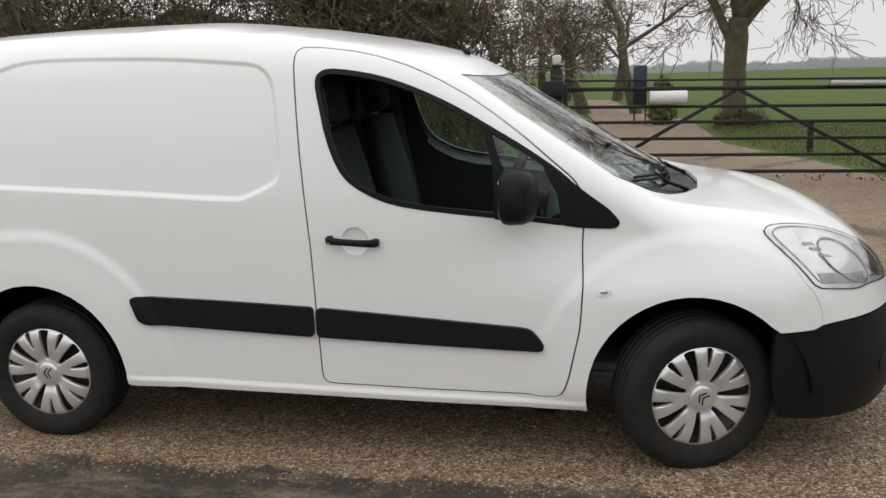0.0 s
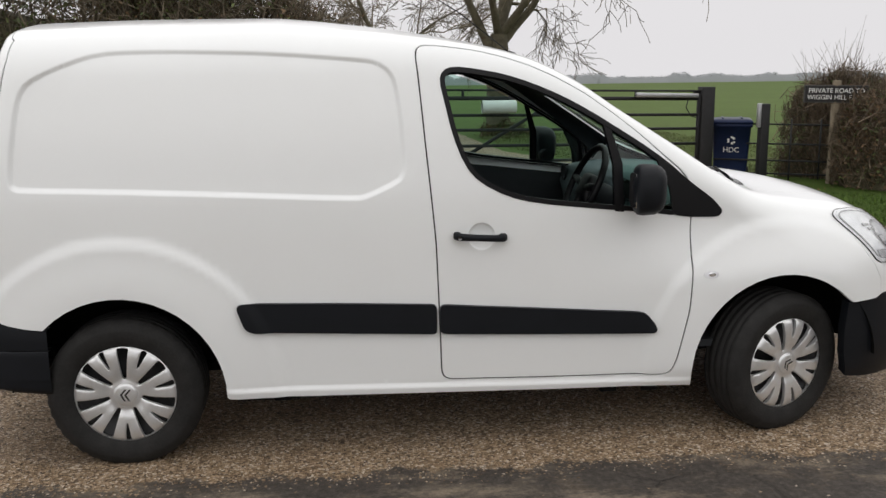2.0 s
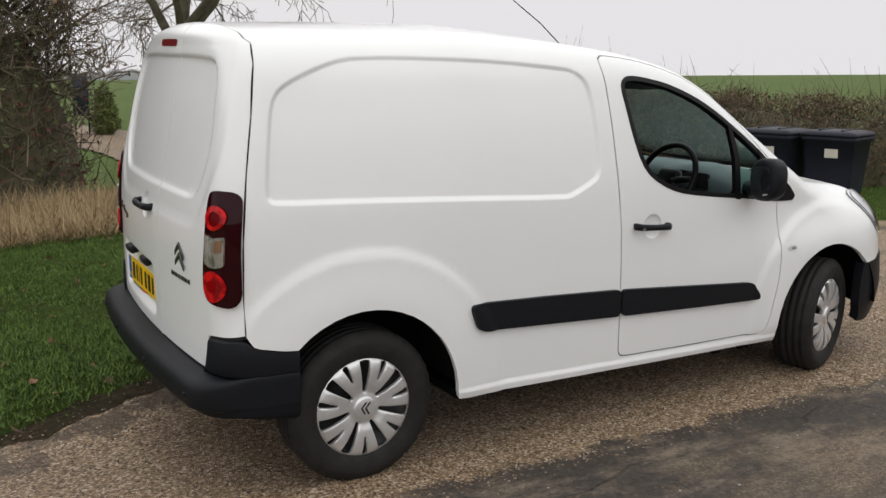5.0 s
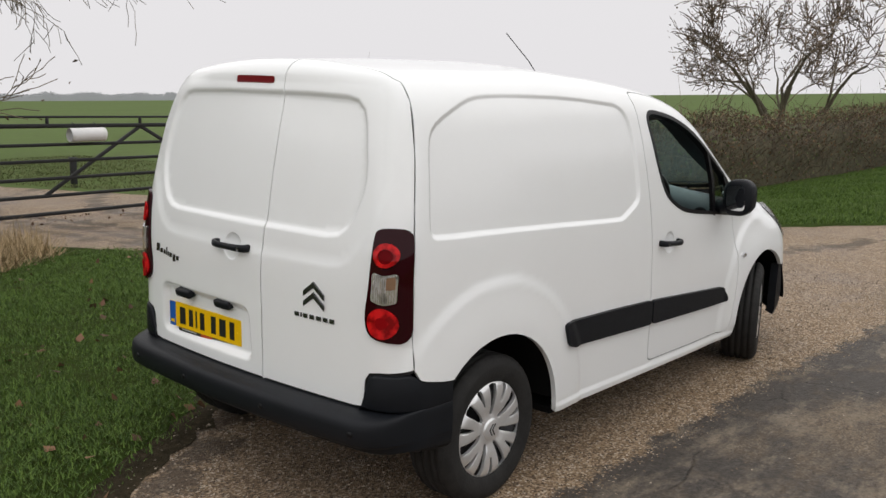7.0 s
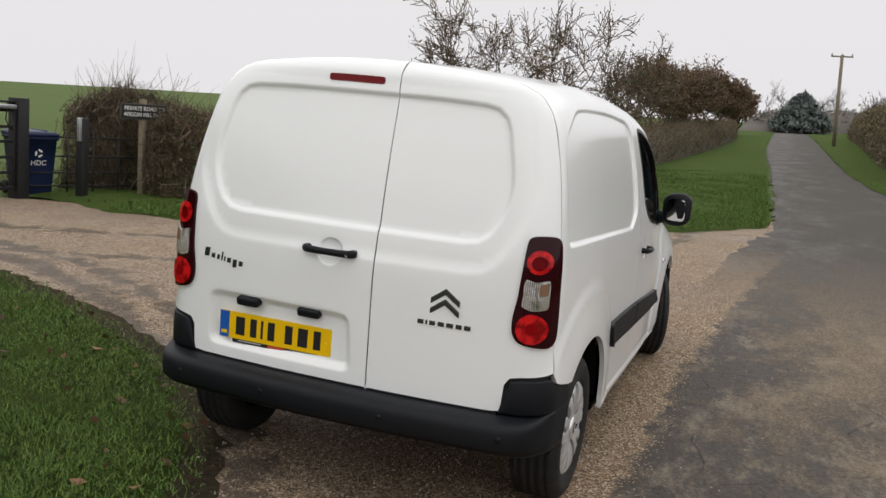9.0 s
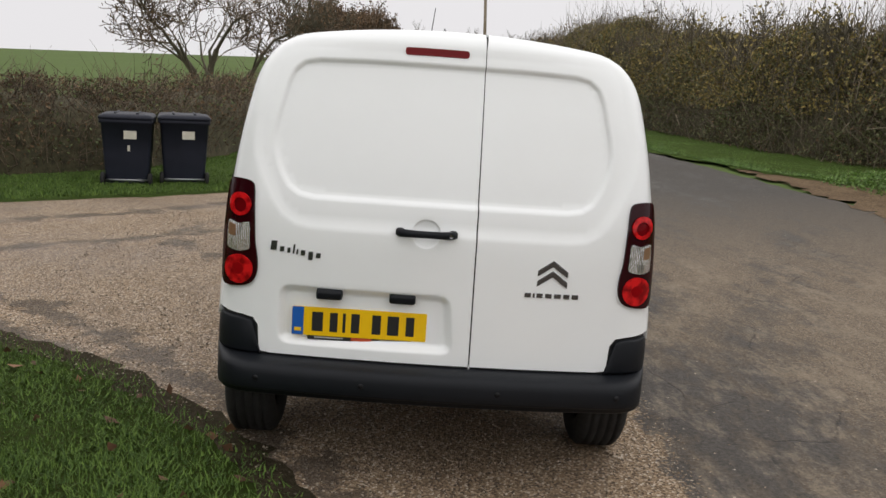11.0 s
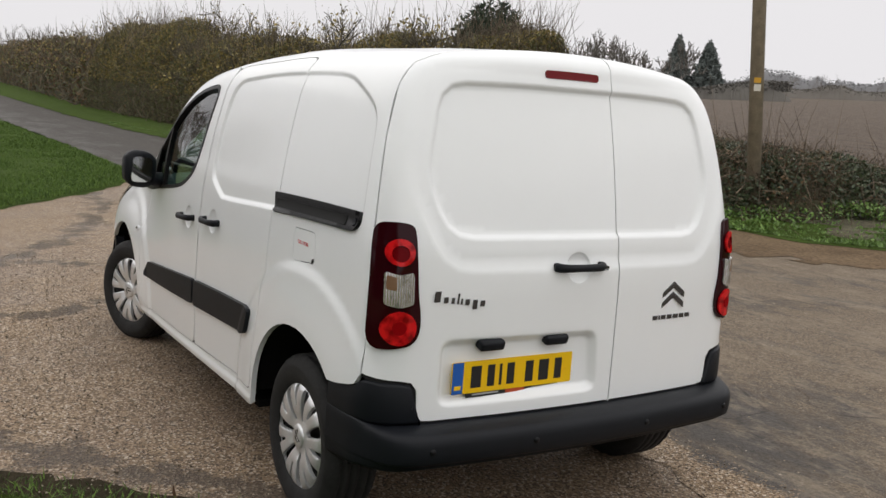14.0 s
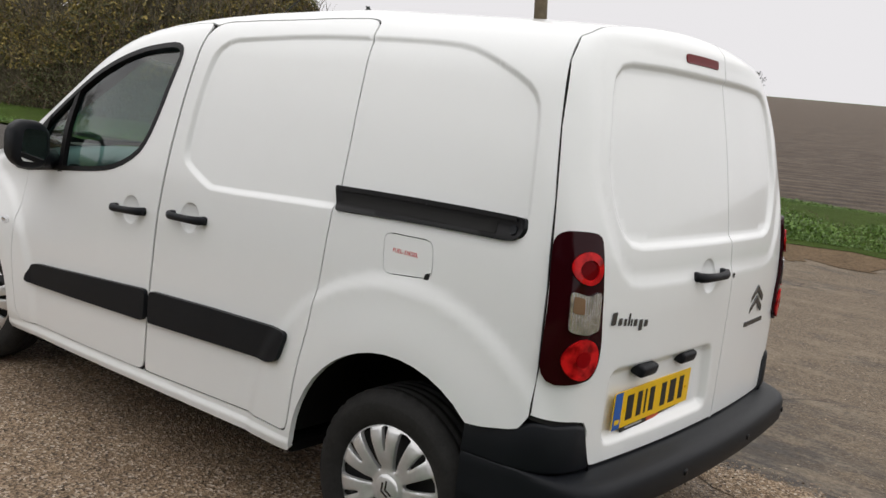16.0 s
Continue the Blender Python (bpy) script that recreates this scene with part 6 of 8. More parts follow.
LEAF_FAR = leaf_material("haze_tinted_twigs", (0.13, 0.118, 0.102), (0.17, 0.155, 0.137), 0.9)
GRASS = leaf_material("verge_grass", (0.034, 0.072, 0.009), (0.118, 0.195, 0.027), 0.85)
GRASS_DULL = leaf_material("rough_field_grass", (0.070, 0.088, 0.028), (0.140, 0.158, 0.055), 0.85)
WEED = leaf_material("rank_weeds", (0.055, 0.11, 0.016), (0.165, 0.28, 0.055), 0.6)
STRAW = leaf_material("dead_straw_grass", (0.18, 0.125, 0.062), (0.48, 0.36, 0.20), 0.85)
DEADLEAF = leaf_material("fallen_leaves", (0.05, 0.025, 0.014), (0.20, 0.10, 0.05), 0.8)


def lines_mesh(name, lines, sides=4):
    """One mesh of tapered tubes; lines: lists of (points, radii)."""
    V, F, base = [], [], 0
    ang = np.arange(sides) * 2 * np.pi / sides
    ca, sa = np.cos(ang), np.sin(ang)
    groups = {}
    for p, r in lines:
        groups.setdefault(len(p), []).append((p, r))
    for k, items in groups.items():
        P = np.array([i[0] for i in items], float)
        R = np.array([i[1] for i in items], float)
        T = np.empty_like(P)
        T[:, 1:-1] = P[:, 2:] - P[:, :-2]
        T[:, 0], T[:, -1] = P[:, 1] - P[:, 0], P[:, -1] - P[:, -2]
        T /= np.linalg.norm(T, axis=2, keepdims=True) + 1e-9
        ref = np.where(np.abs(T[..., 2:3]) < 0.9, np.array((0, 0, 1.0)), np.array((1.0, 0, 0)))
        U = np.cross(T, ref)
        U /= np.linalg.norm(U, axis=2, keepdims=True) + 1e-9
        W = np.cross(U, T)
        ring = P[:, :, None] + R[:, :, None, None] * (U[:, :, None] * ca[None, None, :, None] + W[:, :, None] * sa[None, None, :, None])
        n = len(items)
        V.append(ring.reshape(-1, 3))
        idx = base + np.arange(n * k * sides).reshape(n, k, sides)
        a, b = idx[:, :-1], idx[:, 1:]
        a2, b2 = np.roll(a, -1, 2), np.roll(b, -1, 2)
        F.append(np.stack([a, a2, b2], -1).reshape(-1, 3))
        F.append(np.stack([a, b2, b], -1).reshape(-1, 3))
        base += n * k * sides
    return tri_mesh(name, np.concatenate(V), np.concatenate(F), True)


def leaves_mesh(name, at, size, rng, up=0.4, slim=0.55):
    """Loose leaves, each a folded diamond."""
    n = len(at)
    d = rng.normal(size=(n, 3))
    d /= np.linalg.norm(d, axis=1, keepdims=True)
    e = np.cross(d, rng.normal(size=(n, 3)) + (0, 0, up))
    e /= np.linalg.norm(e, axis=1, keepdims=True) + 1e-9
    nn = np.cross(d, e)
    s = size * rng.uniform(0.55, 1.35, (n, 1))
    a, c = at - d * s, at + d * s
    b, f = at + e * s * slim + nn * s * 0.18, at - e * s * slim + nn * s * 0.18
    V = np.stack([a, b, c, f], 1).reshape(-1, 3)
    i = np.arange(n)[:, None] * 4
    return tri_mesh(name, V, np.concatenate([i + (0, 1, 2), i + (0, 2, 3)]))


def grow(rng, base, height, r0, levels, spread=0.9, lean=(0, 0, 1), forks=(2, 4), first=0.35, up=0.25, droop=0.0):
    """A bare tree: a trunk that divides again and again. Returns tubes level by level and the tips."""
    lines, tips = [], []

    def limb(p, d, length, r, lev):
        n = 4 if lev else 5
        pts, rad = [p], [r]
        q = np.array(p, float)
        v = np.array(d, float)
        for i in range(n - 1):
            v = v + rng.normal(0, 0.16 if lev < 1 else 0.24, 3) + np.array((0, 0, up * 0.12 - droop * lev * 0.05))
            v /= np.linalg.norm(v)
            q = q + v * length / (n - 1)
            pts.append(q.copy())
            rad.append(r * (1 - 0.45 * (i + 1) / (n - 1)))
        lines.append((lev, pts, rad))
        if lev >= levels:
            tips.append(q)
            return
        kids = int(rng.integers(forks[0], forks[1] + 1)) + (1 if lev >= levels - 2 else 0)
        for k in range(kids):
            t = 1.0 if k == 0 else rng.uniform(0.35 if lev else 0.7, 1.0)
            i = min(int(t * (n - 1)), n - 1)
            w = rng.normal(size=3)
            w -= v * w.dot(v)
            w /= np.linalg.norm(w) + 1e-9
            ang = spread * (0.35 if k == 0 else rng.uniform(0.5, 1.0))
            nd = v * math.cos(ang) + w * math.sin(ang) + np.array((0, 0, up))
            nd /= np.linalg.norm(nd)
            limb(pts[i], nd, length * rng.uniform(0.62, 0.82), rad[i] * (0.72 if k == 0 else rng.uniform(0.4, 0.6)), lev + 1)

    limb(np.array(base, float), np.array(lean, float), height * first, r0, 0)
    return lines, tips


def tree(name, label, base, height, r0, seed, levels=5, spread=0.8, lean=(0, 0, 1), first=0.3, bark=None, twig=None, leaves=0, leaf_mat=None, leaf_size=0.03, stems=1, up=0.25, forks=(2, 3), group="", droop=0.0, thin=0.0, limbs=()):
    rng = np.random.default_rng(seed)
    z = float(ground_z(base[0], base[1]))
    root = tagged(empty(name, (base[0], base[1], z - 0.05)), label, "tree", group)
    lines, tips = [], []
    if limbs:
        fork = max(l[0] for l in limbs)
        pts = [(0, 0, -0.2), (0.02, 0, 0.35), (0.0, 0.02, fork * 0.55), (0.03, 0, fork * 0.85), (0.05, 0, fork + 0.1)]
        lines.append((0, [np.array(p, float) for p in pts], [r0 * k for k in (1.45, 1.12, 0.98, 1.02, 0.8)]))
        for h, d, length, r in limbs:
            d = np.array(d, float)
            a, b = grow(rng, (0.03, 0, h), length, r, levels - 1, spread, d / np.linalg.norm(d), forks, 1.0, up, droop)
            lines += [(lv + 1, p, rr) for lv, p, rr in a]
            tips += b
    for s in range(0 if limbs else stems):
        off = rng.normal(0, 0.12 * (stems > 1), 2)
        ln = np.array(lean, float) + (rng.normal(0, 0.28, 3) * (1, 1, 0.2) if stems > 1 else 0)
        a, b = grow(rng, (off[0], off[1], 0), height, r0 * (rng.uniform(0.6, 1.0) if stems > 1 else 1), levels, spread, ln / np.linalg.norm(ln), forks, first, up, droop)
        lines += a
        tips += b
    big = [(p, [max(x, thin) for x in r]) for lv, p, r in lines if lv <= 1]
    small = [(p, [max(x, 0.0035, thin) for x in r]) for lv, p, r in lines if lv > 1]
    part("trunk", lines_mesh("trunk", big, 9), bark or BARK, root)
    part("crown", lines_mesh("crown", small, 4), twig or bark or BARK, root, "bare branches and twigs")
    if leaves:
        t = np.array(tips)
        pick = t[rng.integers(0, len(t), leaves)] + rng.normal(0, 0.10, (leaves, 3))
        part("foliage", leaves_mesh("foliage", pick, leaf_size, rng), leaf_mat or LEAF_BROWN, root, "sparse leftover leaves")
    return root


def along(path, t):
    """Places and sideways directions along a plan line, t in 0..1 by length."""
    p = np.array(path, float)
    d = np.concatenate([[0], np.cumsum(np.linalg.norm(np.diff(p, axis=0), axis=1))])
    s = t * d[-1]
    i = np.clip(np.searchsorted(d, s) - 1, 0, len(p) - 2)
    f = ((s - d[i]) / (d[i + 1] - d[i]))[:, None]
    q = p[i] + (p[i + 1] - p[i]) * f
    v = p[i + 1] - p[i]
    v /= np.linalg.norm(v, axis=1, keepdims=True)
    return q, np.stack([-v[:, 1], v[:, 0]], -1), v


def vnoise(x, y, z):
    """Smooth random values between about -1 and 1 over the plan."""
    xi, yi = np.floor(x).astype(np.int64), np.floor(y).astype(np.int64)
    u, v = x - xi, y - yi
    u, v = u * u * (3 - 2 * u), v * v * (3 - 2 * v)

    def h(i, j):
        k = (i * 374761393 + j * 668265263 + int(z * 1013) * 2147483647) & 0xFFFFFFFF
        k = ((k ^ (k >> 13)) * 1274126177) & 0xFFFFFFFF
        return ((k ^ (k >> 16)) & 0xFFFF) / 32767.5 - 1

    return (h(xi, yi) * (1 - u) + h(xi + 1, yi) * u) * (1 - v) + (h(xi, yi + 1) * (1 - u) + h(xi + 1, yi + 1) * u) * v


def lump(q, seed, scale):
    """A slow wobble for uneven outlines."""
    return 0.7 * vnoise(q[:, 0] * scale, q[:, 1] * scale, seed)


def hedge(name, label, path, side, depth, height, seed, twigs, leaf_sets, twig_len=0.5, twig_r=0.004, wobble=0.25, shape=0.5, dens=None, upright=0.8, twig_mat=None, core=0.72, category="hedge", shoots=0, shoot_len=0.6, tw_sides=3):
    """A hedge along a plan line. side: which side of the line it fills; shape: 0 is boxy, 1 domed; dens: a power that draws it to the near end."""
    rng = np.random.default_rng(seed)
    root = tagged(empty(name, (float(path[0][0]), float(path[0][1]), float(ground_z(path[0][0], path[0][1])))), label, category, kind="stuff")
    org = np.array(root.location)
    length = float(np.sum(np.linalg.norm(np.diff(np.array(path, float), axis=0), axis=1)))

    def hgt(t, q):
        h = np.interp(t, np.linspace(0, 1, len(height)), height) if isinstance(height, (list, tuple)) else np.full(len(t), height)
        return h * (1 + wobble * lump(q, seed, 0.55) + wobble * 0.7 * lump(q, seed + 5, 1.7))

    def sample(n, shell):
        t = rng.random(n)
        if dens:
            t = t ** dens
        q, nrm, v = along(path, t)
        h = hgt(t, q)
        a = rng.uniform(0, math.pi, n)
        rad = 1 - np.abs(rng.normal(0, shell, n))
        rad = np.clip(rad, 0.05, 1.08)
        cu = np.cos(a) * rad
        cw = np.sin(a) ** (0.35 + 0.65 * shape) * rad
        cu = np.sign(cu) * np.abs(cu) ** (0.5 + 0.5 * shape)
        u = depth * (0.5 + 0.5 * cu) * (1 + 0.25 * lump(q, seed + 9, 0.9))
        w = cw * h
        p = q + nrm * side * u[:, None]
        return np.column_stack([p, ground_z(p[:, 0], p[:, 1]) + w]), np.column_stack([nrm * side * cu[:, None], np.full(n, 0.0)]), w / np.maximum(h, 0.1), v
    # added dark sheet that stops the eye; inner shade is put in its colour
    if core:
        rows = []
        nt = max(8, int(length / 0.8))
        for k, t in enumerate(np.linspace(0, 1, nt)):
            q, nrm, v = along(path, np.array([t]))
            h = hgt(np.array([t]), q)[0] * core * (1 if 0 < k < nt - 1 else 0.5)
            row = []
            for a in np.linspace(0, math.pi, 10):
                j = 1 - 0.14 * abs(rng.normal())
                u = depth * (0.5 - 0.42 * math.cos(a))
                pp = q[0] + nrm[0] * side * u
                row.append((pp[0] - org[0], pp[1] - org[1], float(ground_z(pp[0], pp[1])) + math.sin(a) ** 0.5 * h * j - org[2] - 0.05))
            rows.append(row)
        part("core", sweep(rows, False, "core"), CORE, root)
    p, outw, rel, v = sample(twigs, 0.16)
    d = outw * rng.uniform(0.2, 0.9, (twigs, 1)) + np.column_stack([rng.normal(0, 0.5, (twigs, 2)), np.abs(rng.normal(upright, 0.5, twigs))])
    d /= np.linalg.norm(d, axis=1, keepdims=True)
    ln = twig_len * rng.uniform(0.4, 1.3, (twigs, 1))
    bend = rng.normal(0, 0.14, (twigs, 3))
    p = p - org
    P = np.stack([p - d * ln * 0.6, p - d * ln * 0.1 + bend * ln, p + d * ln * 0.4 + bend * ln * 0.2], 1)
    rr = twig_r * rng.uniform(0.5, 1.7, (twigs, 1))
    part("twigs", lines_mesh("twigs", [(a, b) for a, b in zip(P, np.concatenate([rr * 1.3, rr, rr * 0.4], 1))], tw_sides), twig_mat or TWIG, root)
    if shoots:
        t = rng.random(shoots)
        q, nrm, v = along(path, t if not dens else t ** dens)
        u = depth * rng.uniform(0.1, 0.9, (shoots, 1))
        pp = q + nrm * side * u
        zz = ground_z(pp[:, 0], pp[:, 1]) + hgt(t, q) * rng.uniform(0.75, 0.95, shoots)
        p0 = np.column_stack([pp, zz]) - org
        dd = np.column_stack([rng.normal(0, 0.28, (shoots, 2)), np.ones(shoots)])
        ll = shoot_len * rng.uniform(0.3, 1.2, (shoots, 1))
        bb = rng.normal(0, 0.08, (shoots, 3))
        P = np.stack([p0, p0 + dd * ll * 0.5 + bb, p0 + dd * ll + bb * 2.5], 1)
        part("shoots", lines_mesh("shoots", [(a, (twig_r * 1.1, twig_r * 0.8, twig_r * 0.35)) for a in P], 3), twig_mat or TWIG, root, "upright shoots above the cut top")
    for nm, m, count, size, lo, hi, shell in leaf_sets:
        p, _, rel, _ = sample(count, shell)
        keep = (rel >= lo) & (rel <= hi)
        # leaves hang together in patches
        patch = lump(p[:, :2] + p[:, 2:3] * 0.7, seed + 17 + len(nm), 1.1)
        keep &= patch > rng.uniform(-0.75, 0.28, len(p))
        if keep.sum() > 10:
            part(nm, leaves_mesh(nm, p[keep] - org, size, rng), m, root)
    return root


# left hedge along the lane, and the clump at the sign
LH = [(6.1, 7.25), (6.4, 6.0), (7.0, 4.95), (8.2, 3.95), (10.5, 3.25), (16, 2.75), (22, 2.5), (43, 2.1), (62, 2.3), (80, 2.8)]
hedge("clipped_hedge", "brown clipped thorn hedge with few dull leaves", LH, 1, 1.7, [1.30, 1.32, 1.38, 1.42, 1.5, 1.55, 1.6, 1.65, 1.7, 1.7], 21, 15500,
      [("brown_leaves", LEAF_BROWN, 42000, 0.026, 0, 1.1, 0.14), ("green_leaves", LEAF_GREEN, 15000, 0.026, 0, 1.1, 0.12)], 0.42, 0.0042, 0.10, 0.35, 2.2, 0.7, None, 0.86, shoots=500, shoot_len=0.35)
hedge("thorn_bush", "tangled bare thorn bush behind the sign", [(6.1, 8.9), (6.35, 8.1), (6.9, 7.2)], 1, 1.1, [1.35, 1.6, 1.35], 22, 4200,
      [("leaves", LEAF_GREEN, 2200, 0.02, 0, 1.1, 0.2), ("brown_leaves", LEAF_BROWN, 3500, 0.018, 0, 1.1, 0.2)], 0.5, 0.0045, 0.2, 0.9, None, 0.8, None, 0.55, "bush", 130, 0.5)
# thicket left of the gate
hedge("thicket", "tall tangled winter thicket with ivy and red brambles", [(-0.35, 9.4), (-0.9, 8.2), (-1.8, 7.5), (-3.2, 7.1), (-6, 7.0), (-10, 7.0), (-14, 7.4)], -1, 3.6, [3.9, 4.3, 4.6, 4.5, 4.4, 4.2, 4.0], 23, 12000,
      [("ivy_leaves", LEAF_GREEN, 46000, 0.032, 0, 0.85, 0.2), ("red_leaves", LEAF_RED, 15000, 0.032, 0.0, 0.36, 0.12), ("brown_leaves", LEAF_BROWN, 30000, 0.026, 0, 1.1, 0.25)], 0.85, 0.006, 0.16, 0.55, None, 0.5, TWIG_PALE, 0.62, "thicket", 900, 1.1)
hedge("drive_thicket", "tangled bare thicket along the farm drive", [(-1.3, 10.2), (-2.0, 14), (-3.6, 22), (-6.0, 34), (-8, 48)], 1, 3.0, [3.6, 3.9, 4.0, 4.2, 4.5], 26, 5000, [("brown_leaves", LEAF_BROWN, 7000, 0.04, 0, 1.1, 0.25), ("green_leaves", LEAF_GREEN, 5000, 0.04, 0, 0.8, 0.25)], 0.95, 0.009, 0.2, 0.6, None, 0.7, TWIG_PALE, 0.6, "thicket", 500, 1.2)
# yellowing hedge across the lane
RH = [(9.8, -8.0), (11.3, -7.25), (14.5, -6.3), (18, -5.7), (25, -5.1), (34, -4.9)]
RH_FAR = [(33, -4.9), (50, -5.6), (78, -6.6), (120, -8)]
hedge("roadside_hedge", "far bare and yellowing hedge beside the lane", RH_FAR, -1, 3.6, [2.9, 3.1, 3.1, 3.0], 27, 3500,
      [("yellow_leaves", LEAF_YELLOW, 10000, 0.07, 0.4, 1.1, 0.12), ("green_leaves", LEAF_OLIVE, 14000, 0.075, 0, 1.0, 0.14), ("brown_leaves", LEAF_BROWN, 26000, 0.075, 0, 1.1, 0.14)], 1.1, 0.016, 0.22, 0.6, 1.3, 0.9, TWIG_PALE, 0.86, "hedge", 500, 0.9)
hedge("roadside_hedge", "tall overgrown hedge with yellowing leaves", RH, -1, 3.4, [2.2, 2.45, 2.6, 2.8, 3.0, 3.05], 24, 11000,
      [("yellow_leaves", LEAF_YELLOW, 140000, 0.032, 0.38, 1.1, 0.10), ("green_leaves", LEAF_OLIVE, 230000, 0.028, 0, 1.05, 0.14), ("brown_leaves", LEAF_BROWN, 60000, 0.028, 0, 1.1, 0.14)], 0.95, 0.006, 0.30, 0.7, 1.3, 0.9, TWIG_PALE, 0.80, "hedge", 1500, 0.85)
hedge("bare_hedge", "bare brown hedge running back from the lane", [(11.6, -8.6), (10.6, -9.6), (12.5, -11.5), (17, -15), (24, -19)], 1, 2.4, [2.7, 2.6, 2.3, 2.2, 2.2], 28, 4500,
      [("green_leaves", LEAF_GREEN, 9000, 0.04, 0, 1.0, 0.2), ("brown_leaves", LEAF_BROWN, 9000, 0.04, 0, 1.1, 0.2)], 0.8, 0.006, 0.2, 0.8, None, 0.9, None, 0.7, "hedge", 300, 0.8)
# brambles round the telegraph pole
BR = [(10.6, -8.2), (8.6, -8.5), (7.2, -8.5), (5.8, -8.1), (4.9, -7.85), (4.0, -7.8), (3.3, -8.2), (3.0, -9.6), (3.3, -11.6)]
hedge("bramble_bank", "dark green bramble bank with arching stems", BR, 1, 2.6, [1.4, 1.15, 1.05, 1.0, 1.0, 0.95, 0.9, 0.85, 0.7], 25, 4600,
      [("bramble_leaves", LEAF_BRAMBLE, 60000, 0.032, 0, 1.1, 0.16), ("brown_leaves", LEAF_BROWN, 7000, 0.03, 0, 1.1, 0.16)], 0.6, 0.0048, 0.22, 0.8, None, 0.45, None, 0.66, "brambles", 130, 0.7)

hedge("weed_clumps", "lush green weeds in clumps along the bank", [(9.0, -6.2), (6.0, -7.0), (4.2, -7.15), (2.6, -7.7), (1.3, -8.5), (-1.5, -9.2), (-5, -9.6)], 1, 2.3, [0.16, 0.2, 0.22, 0.24, 0.24, 0.22, 0.2], 29, 300,
      [("weed_leaves", WEED, 42000, 0.026, 0, 1.1, 0.2)], 0.25, 0.003, 0.9, 0.9, None, 0.6, None, 0.5, "weeds")

tree("field_tree", "old bare tree with mossy forked trunk by the drive", (4.05, 21.6), 8, 0.30, 5, 6, 0.80, forks=(3, 3), up=0.04, droop=0.55, thin=0.008, twig=TWIG_PALE,
     limbs=((2.05, (-0.38, 0.1, 1.0), 2.9, 0.15), (2.5, (0.7, -0.1, 0.85), 3.0, 0.13), (2.8, (0.0, 0.2, 1.0), 3.6, 0.17), (2.8, (0.5, -0.5, 0.9), 3.2, 0.12), (2.75, (-0.5, -0.4, 0.9), 2.8, 0.12), (2.8, (0.4, 0.8, 0.9), 3.0, 0.11), (2.7, (0.95, 0.1, 0.6), 2.4, 0.09)))
hedge("ivy_clump", "ivy and dead stems round the foot of the tree", [(3.5, 21.2), (4.2, 21.0), (5.0, 21.2)], 1, 0.9, [0.4, 0.75, 0.3], 34, 500, [("ivy_leaves", LEAF_GREEN, 2600, 0.04, 0, 1.1, 0.2), ("brown_leaves", LEAF_BROWN, 2600, 0.04, 0, 1.1, 0.2)], 0.4, 0.006, 0.4, 0.9, None, 0.8, None, 0.5, "ivy", 60, 0.4)
for k, (x, y, h, r, lean, first) in enumerate(((1.66, 30.4, 11, 0.24, 0.03, 0.30), (-0.30, 31.5, 11, 0.27, -0.05, 0.17), (-2.35, 36.5, 11, 0.24, 0.08, 0.20), (-4.5, 40, 12, 0.25, -0.1, 0.24), (0.9, 47, 13, 0.30, 0.05, 0.22),
                                             (-1.9, 48, 13, 0.28, 0.0, 0.22), (-3.6, 33, 10, 0.20, 0.05, 0.22), (-6.6, 33, 9, 0.18, 0.05, 0.26))):
    tree("drive_tree", "bare tree beside the farm drive", (x, y), h, r, (8, 9, 12, 14, 15, 16, 13, 19)[k], 6 if k < 3 else 5, 0.95, (lean, 0, 1), first, forks=(3, 3), thin=0.009 if k < 3 else 0.016, up=0.08, droop=0.25, twig=TWIG_PALE, group="trees along the drive")
tree("hedge_tree", "bare spreading tree with a few brown leaves", (19.0, 5.7), 9.6, 0.16, 17, 6, 0.85, (0, 0, 1), 0.20, leaves=900, leaf_size=0.04, stems=3, up=0.16, forks=(2, 3), thin=0.008, twig=TWIG)
tree("hedge_tree", "bushy bare tree rising from the hedge", (34, 5.2), 8.0, 0.13, 31, 5, 0.75, (0, 0, 1), 0.22, leaves=1500, leaf_size=0.05, stems=4, forks=(2, 3), thin=0.011)
tree("hedge_tree", "bushy bare tree rising from the hedge", (43, 4.8), 9.0, 0.15, 32, 5, 0.8, (0, 0, 1), 0.2, leaves=13000, leaf_size=0.06, stems=4, forks=(3, 3), thin=0.017, twig=TWIG)
tree("hedge_tree", "bushy bare tree rising from the hedge", (48, 4.6), 9.0, 0.14, 33, 5, 0.8, (0, 0, 1), 0.2, leaves=13000, leaf_size=0.06, stems=4, forks=(3, 3), thin=0.017, twig=TWIG)
for k, (x, y, h) in enumerate(((84, 7.8, 12.5), (92, 6.0, 12.5), (99, 4.4, 11.5))):
    tree("hedge_tree", "dense brown tree down the lane beyond the hedge", (x, y), h, 0.2, 35 + k, 5, 0.85, (0, 0, 1), 0.18, leaves=15000, leaf_size=0.11, stems=4, forks=(3, 3), thin=0.03, twig=TWIG, group="dense trees down the lane")
for k, (x, y, h) in enumerate(((-2.6, 8.6, 6.0), (-5.2, 8.4, 6.5), (-8.0, 8.5, 6.0), (-1.3, 9.6, 6.0), (-12, 8.6, 6.0))):
    tree("thicket_sapling", "mossy bare sapling in the thicket", (x, y), h, 0.07, 40 + k, 5, 0.8, (0.05, -0.06, 1), 0.25, stems=3, forks=(2, 3), thin=0.005, group="thicket saplings", leaves=400, leaf_size=0.03, twig=TWIG_PALE)
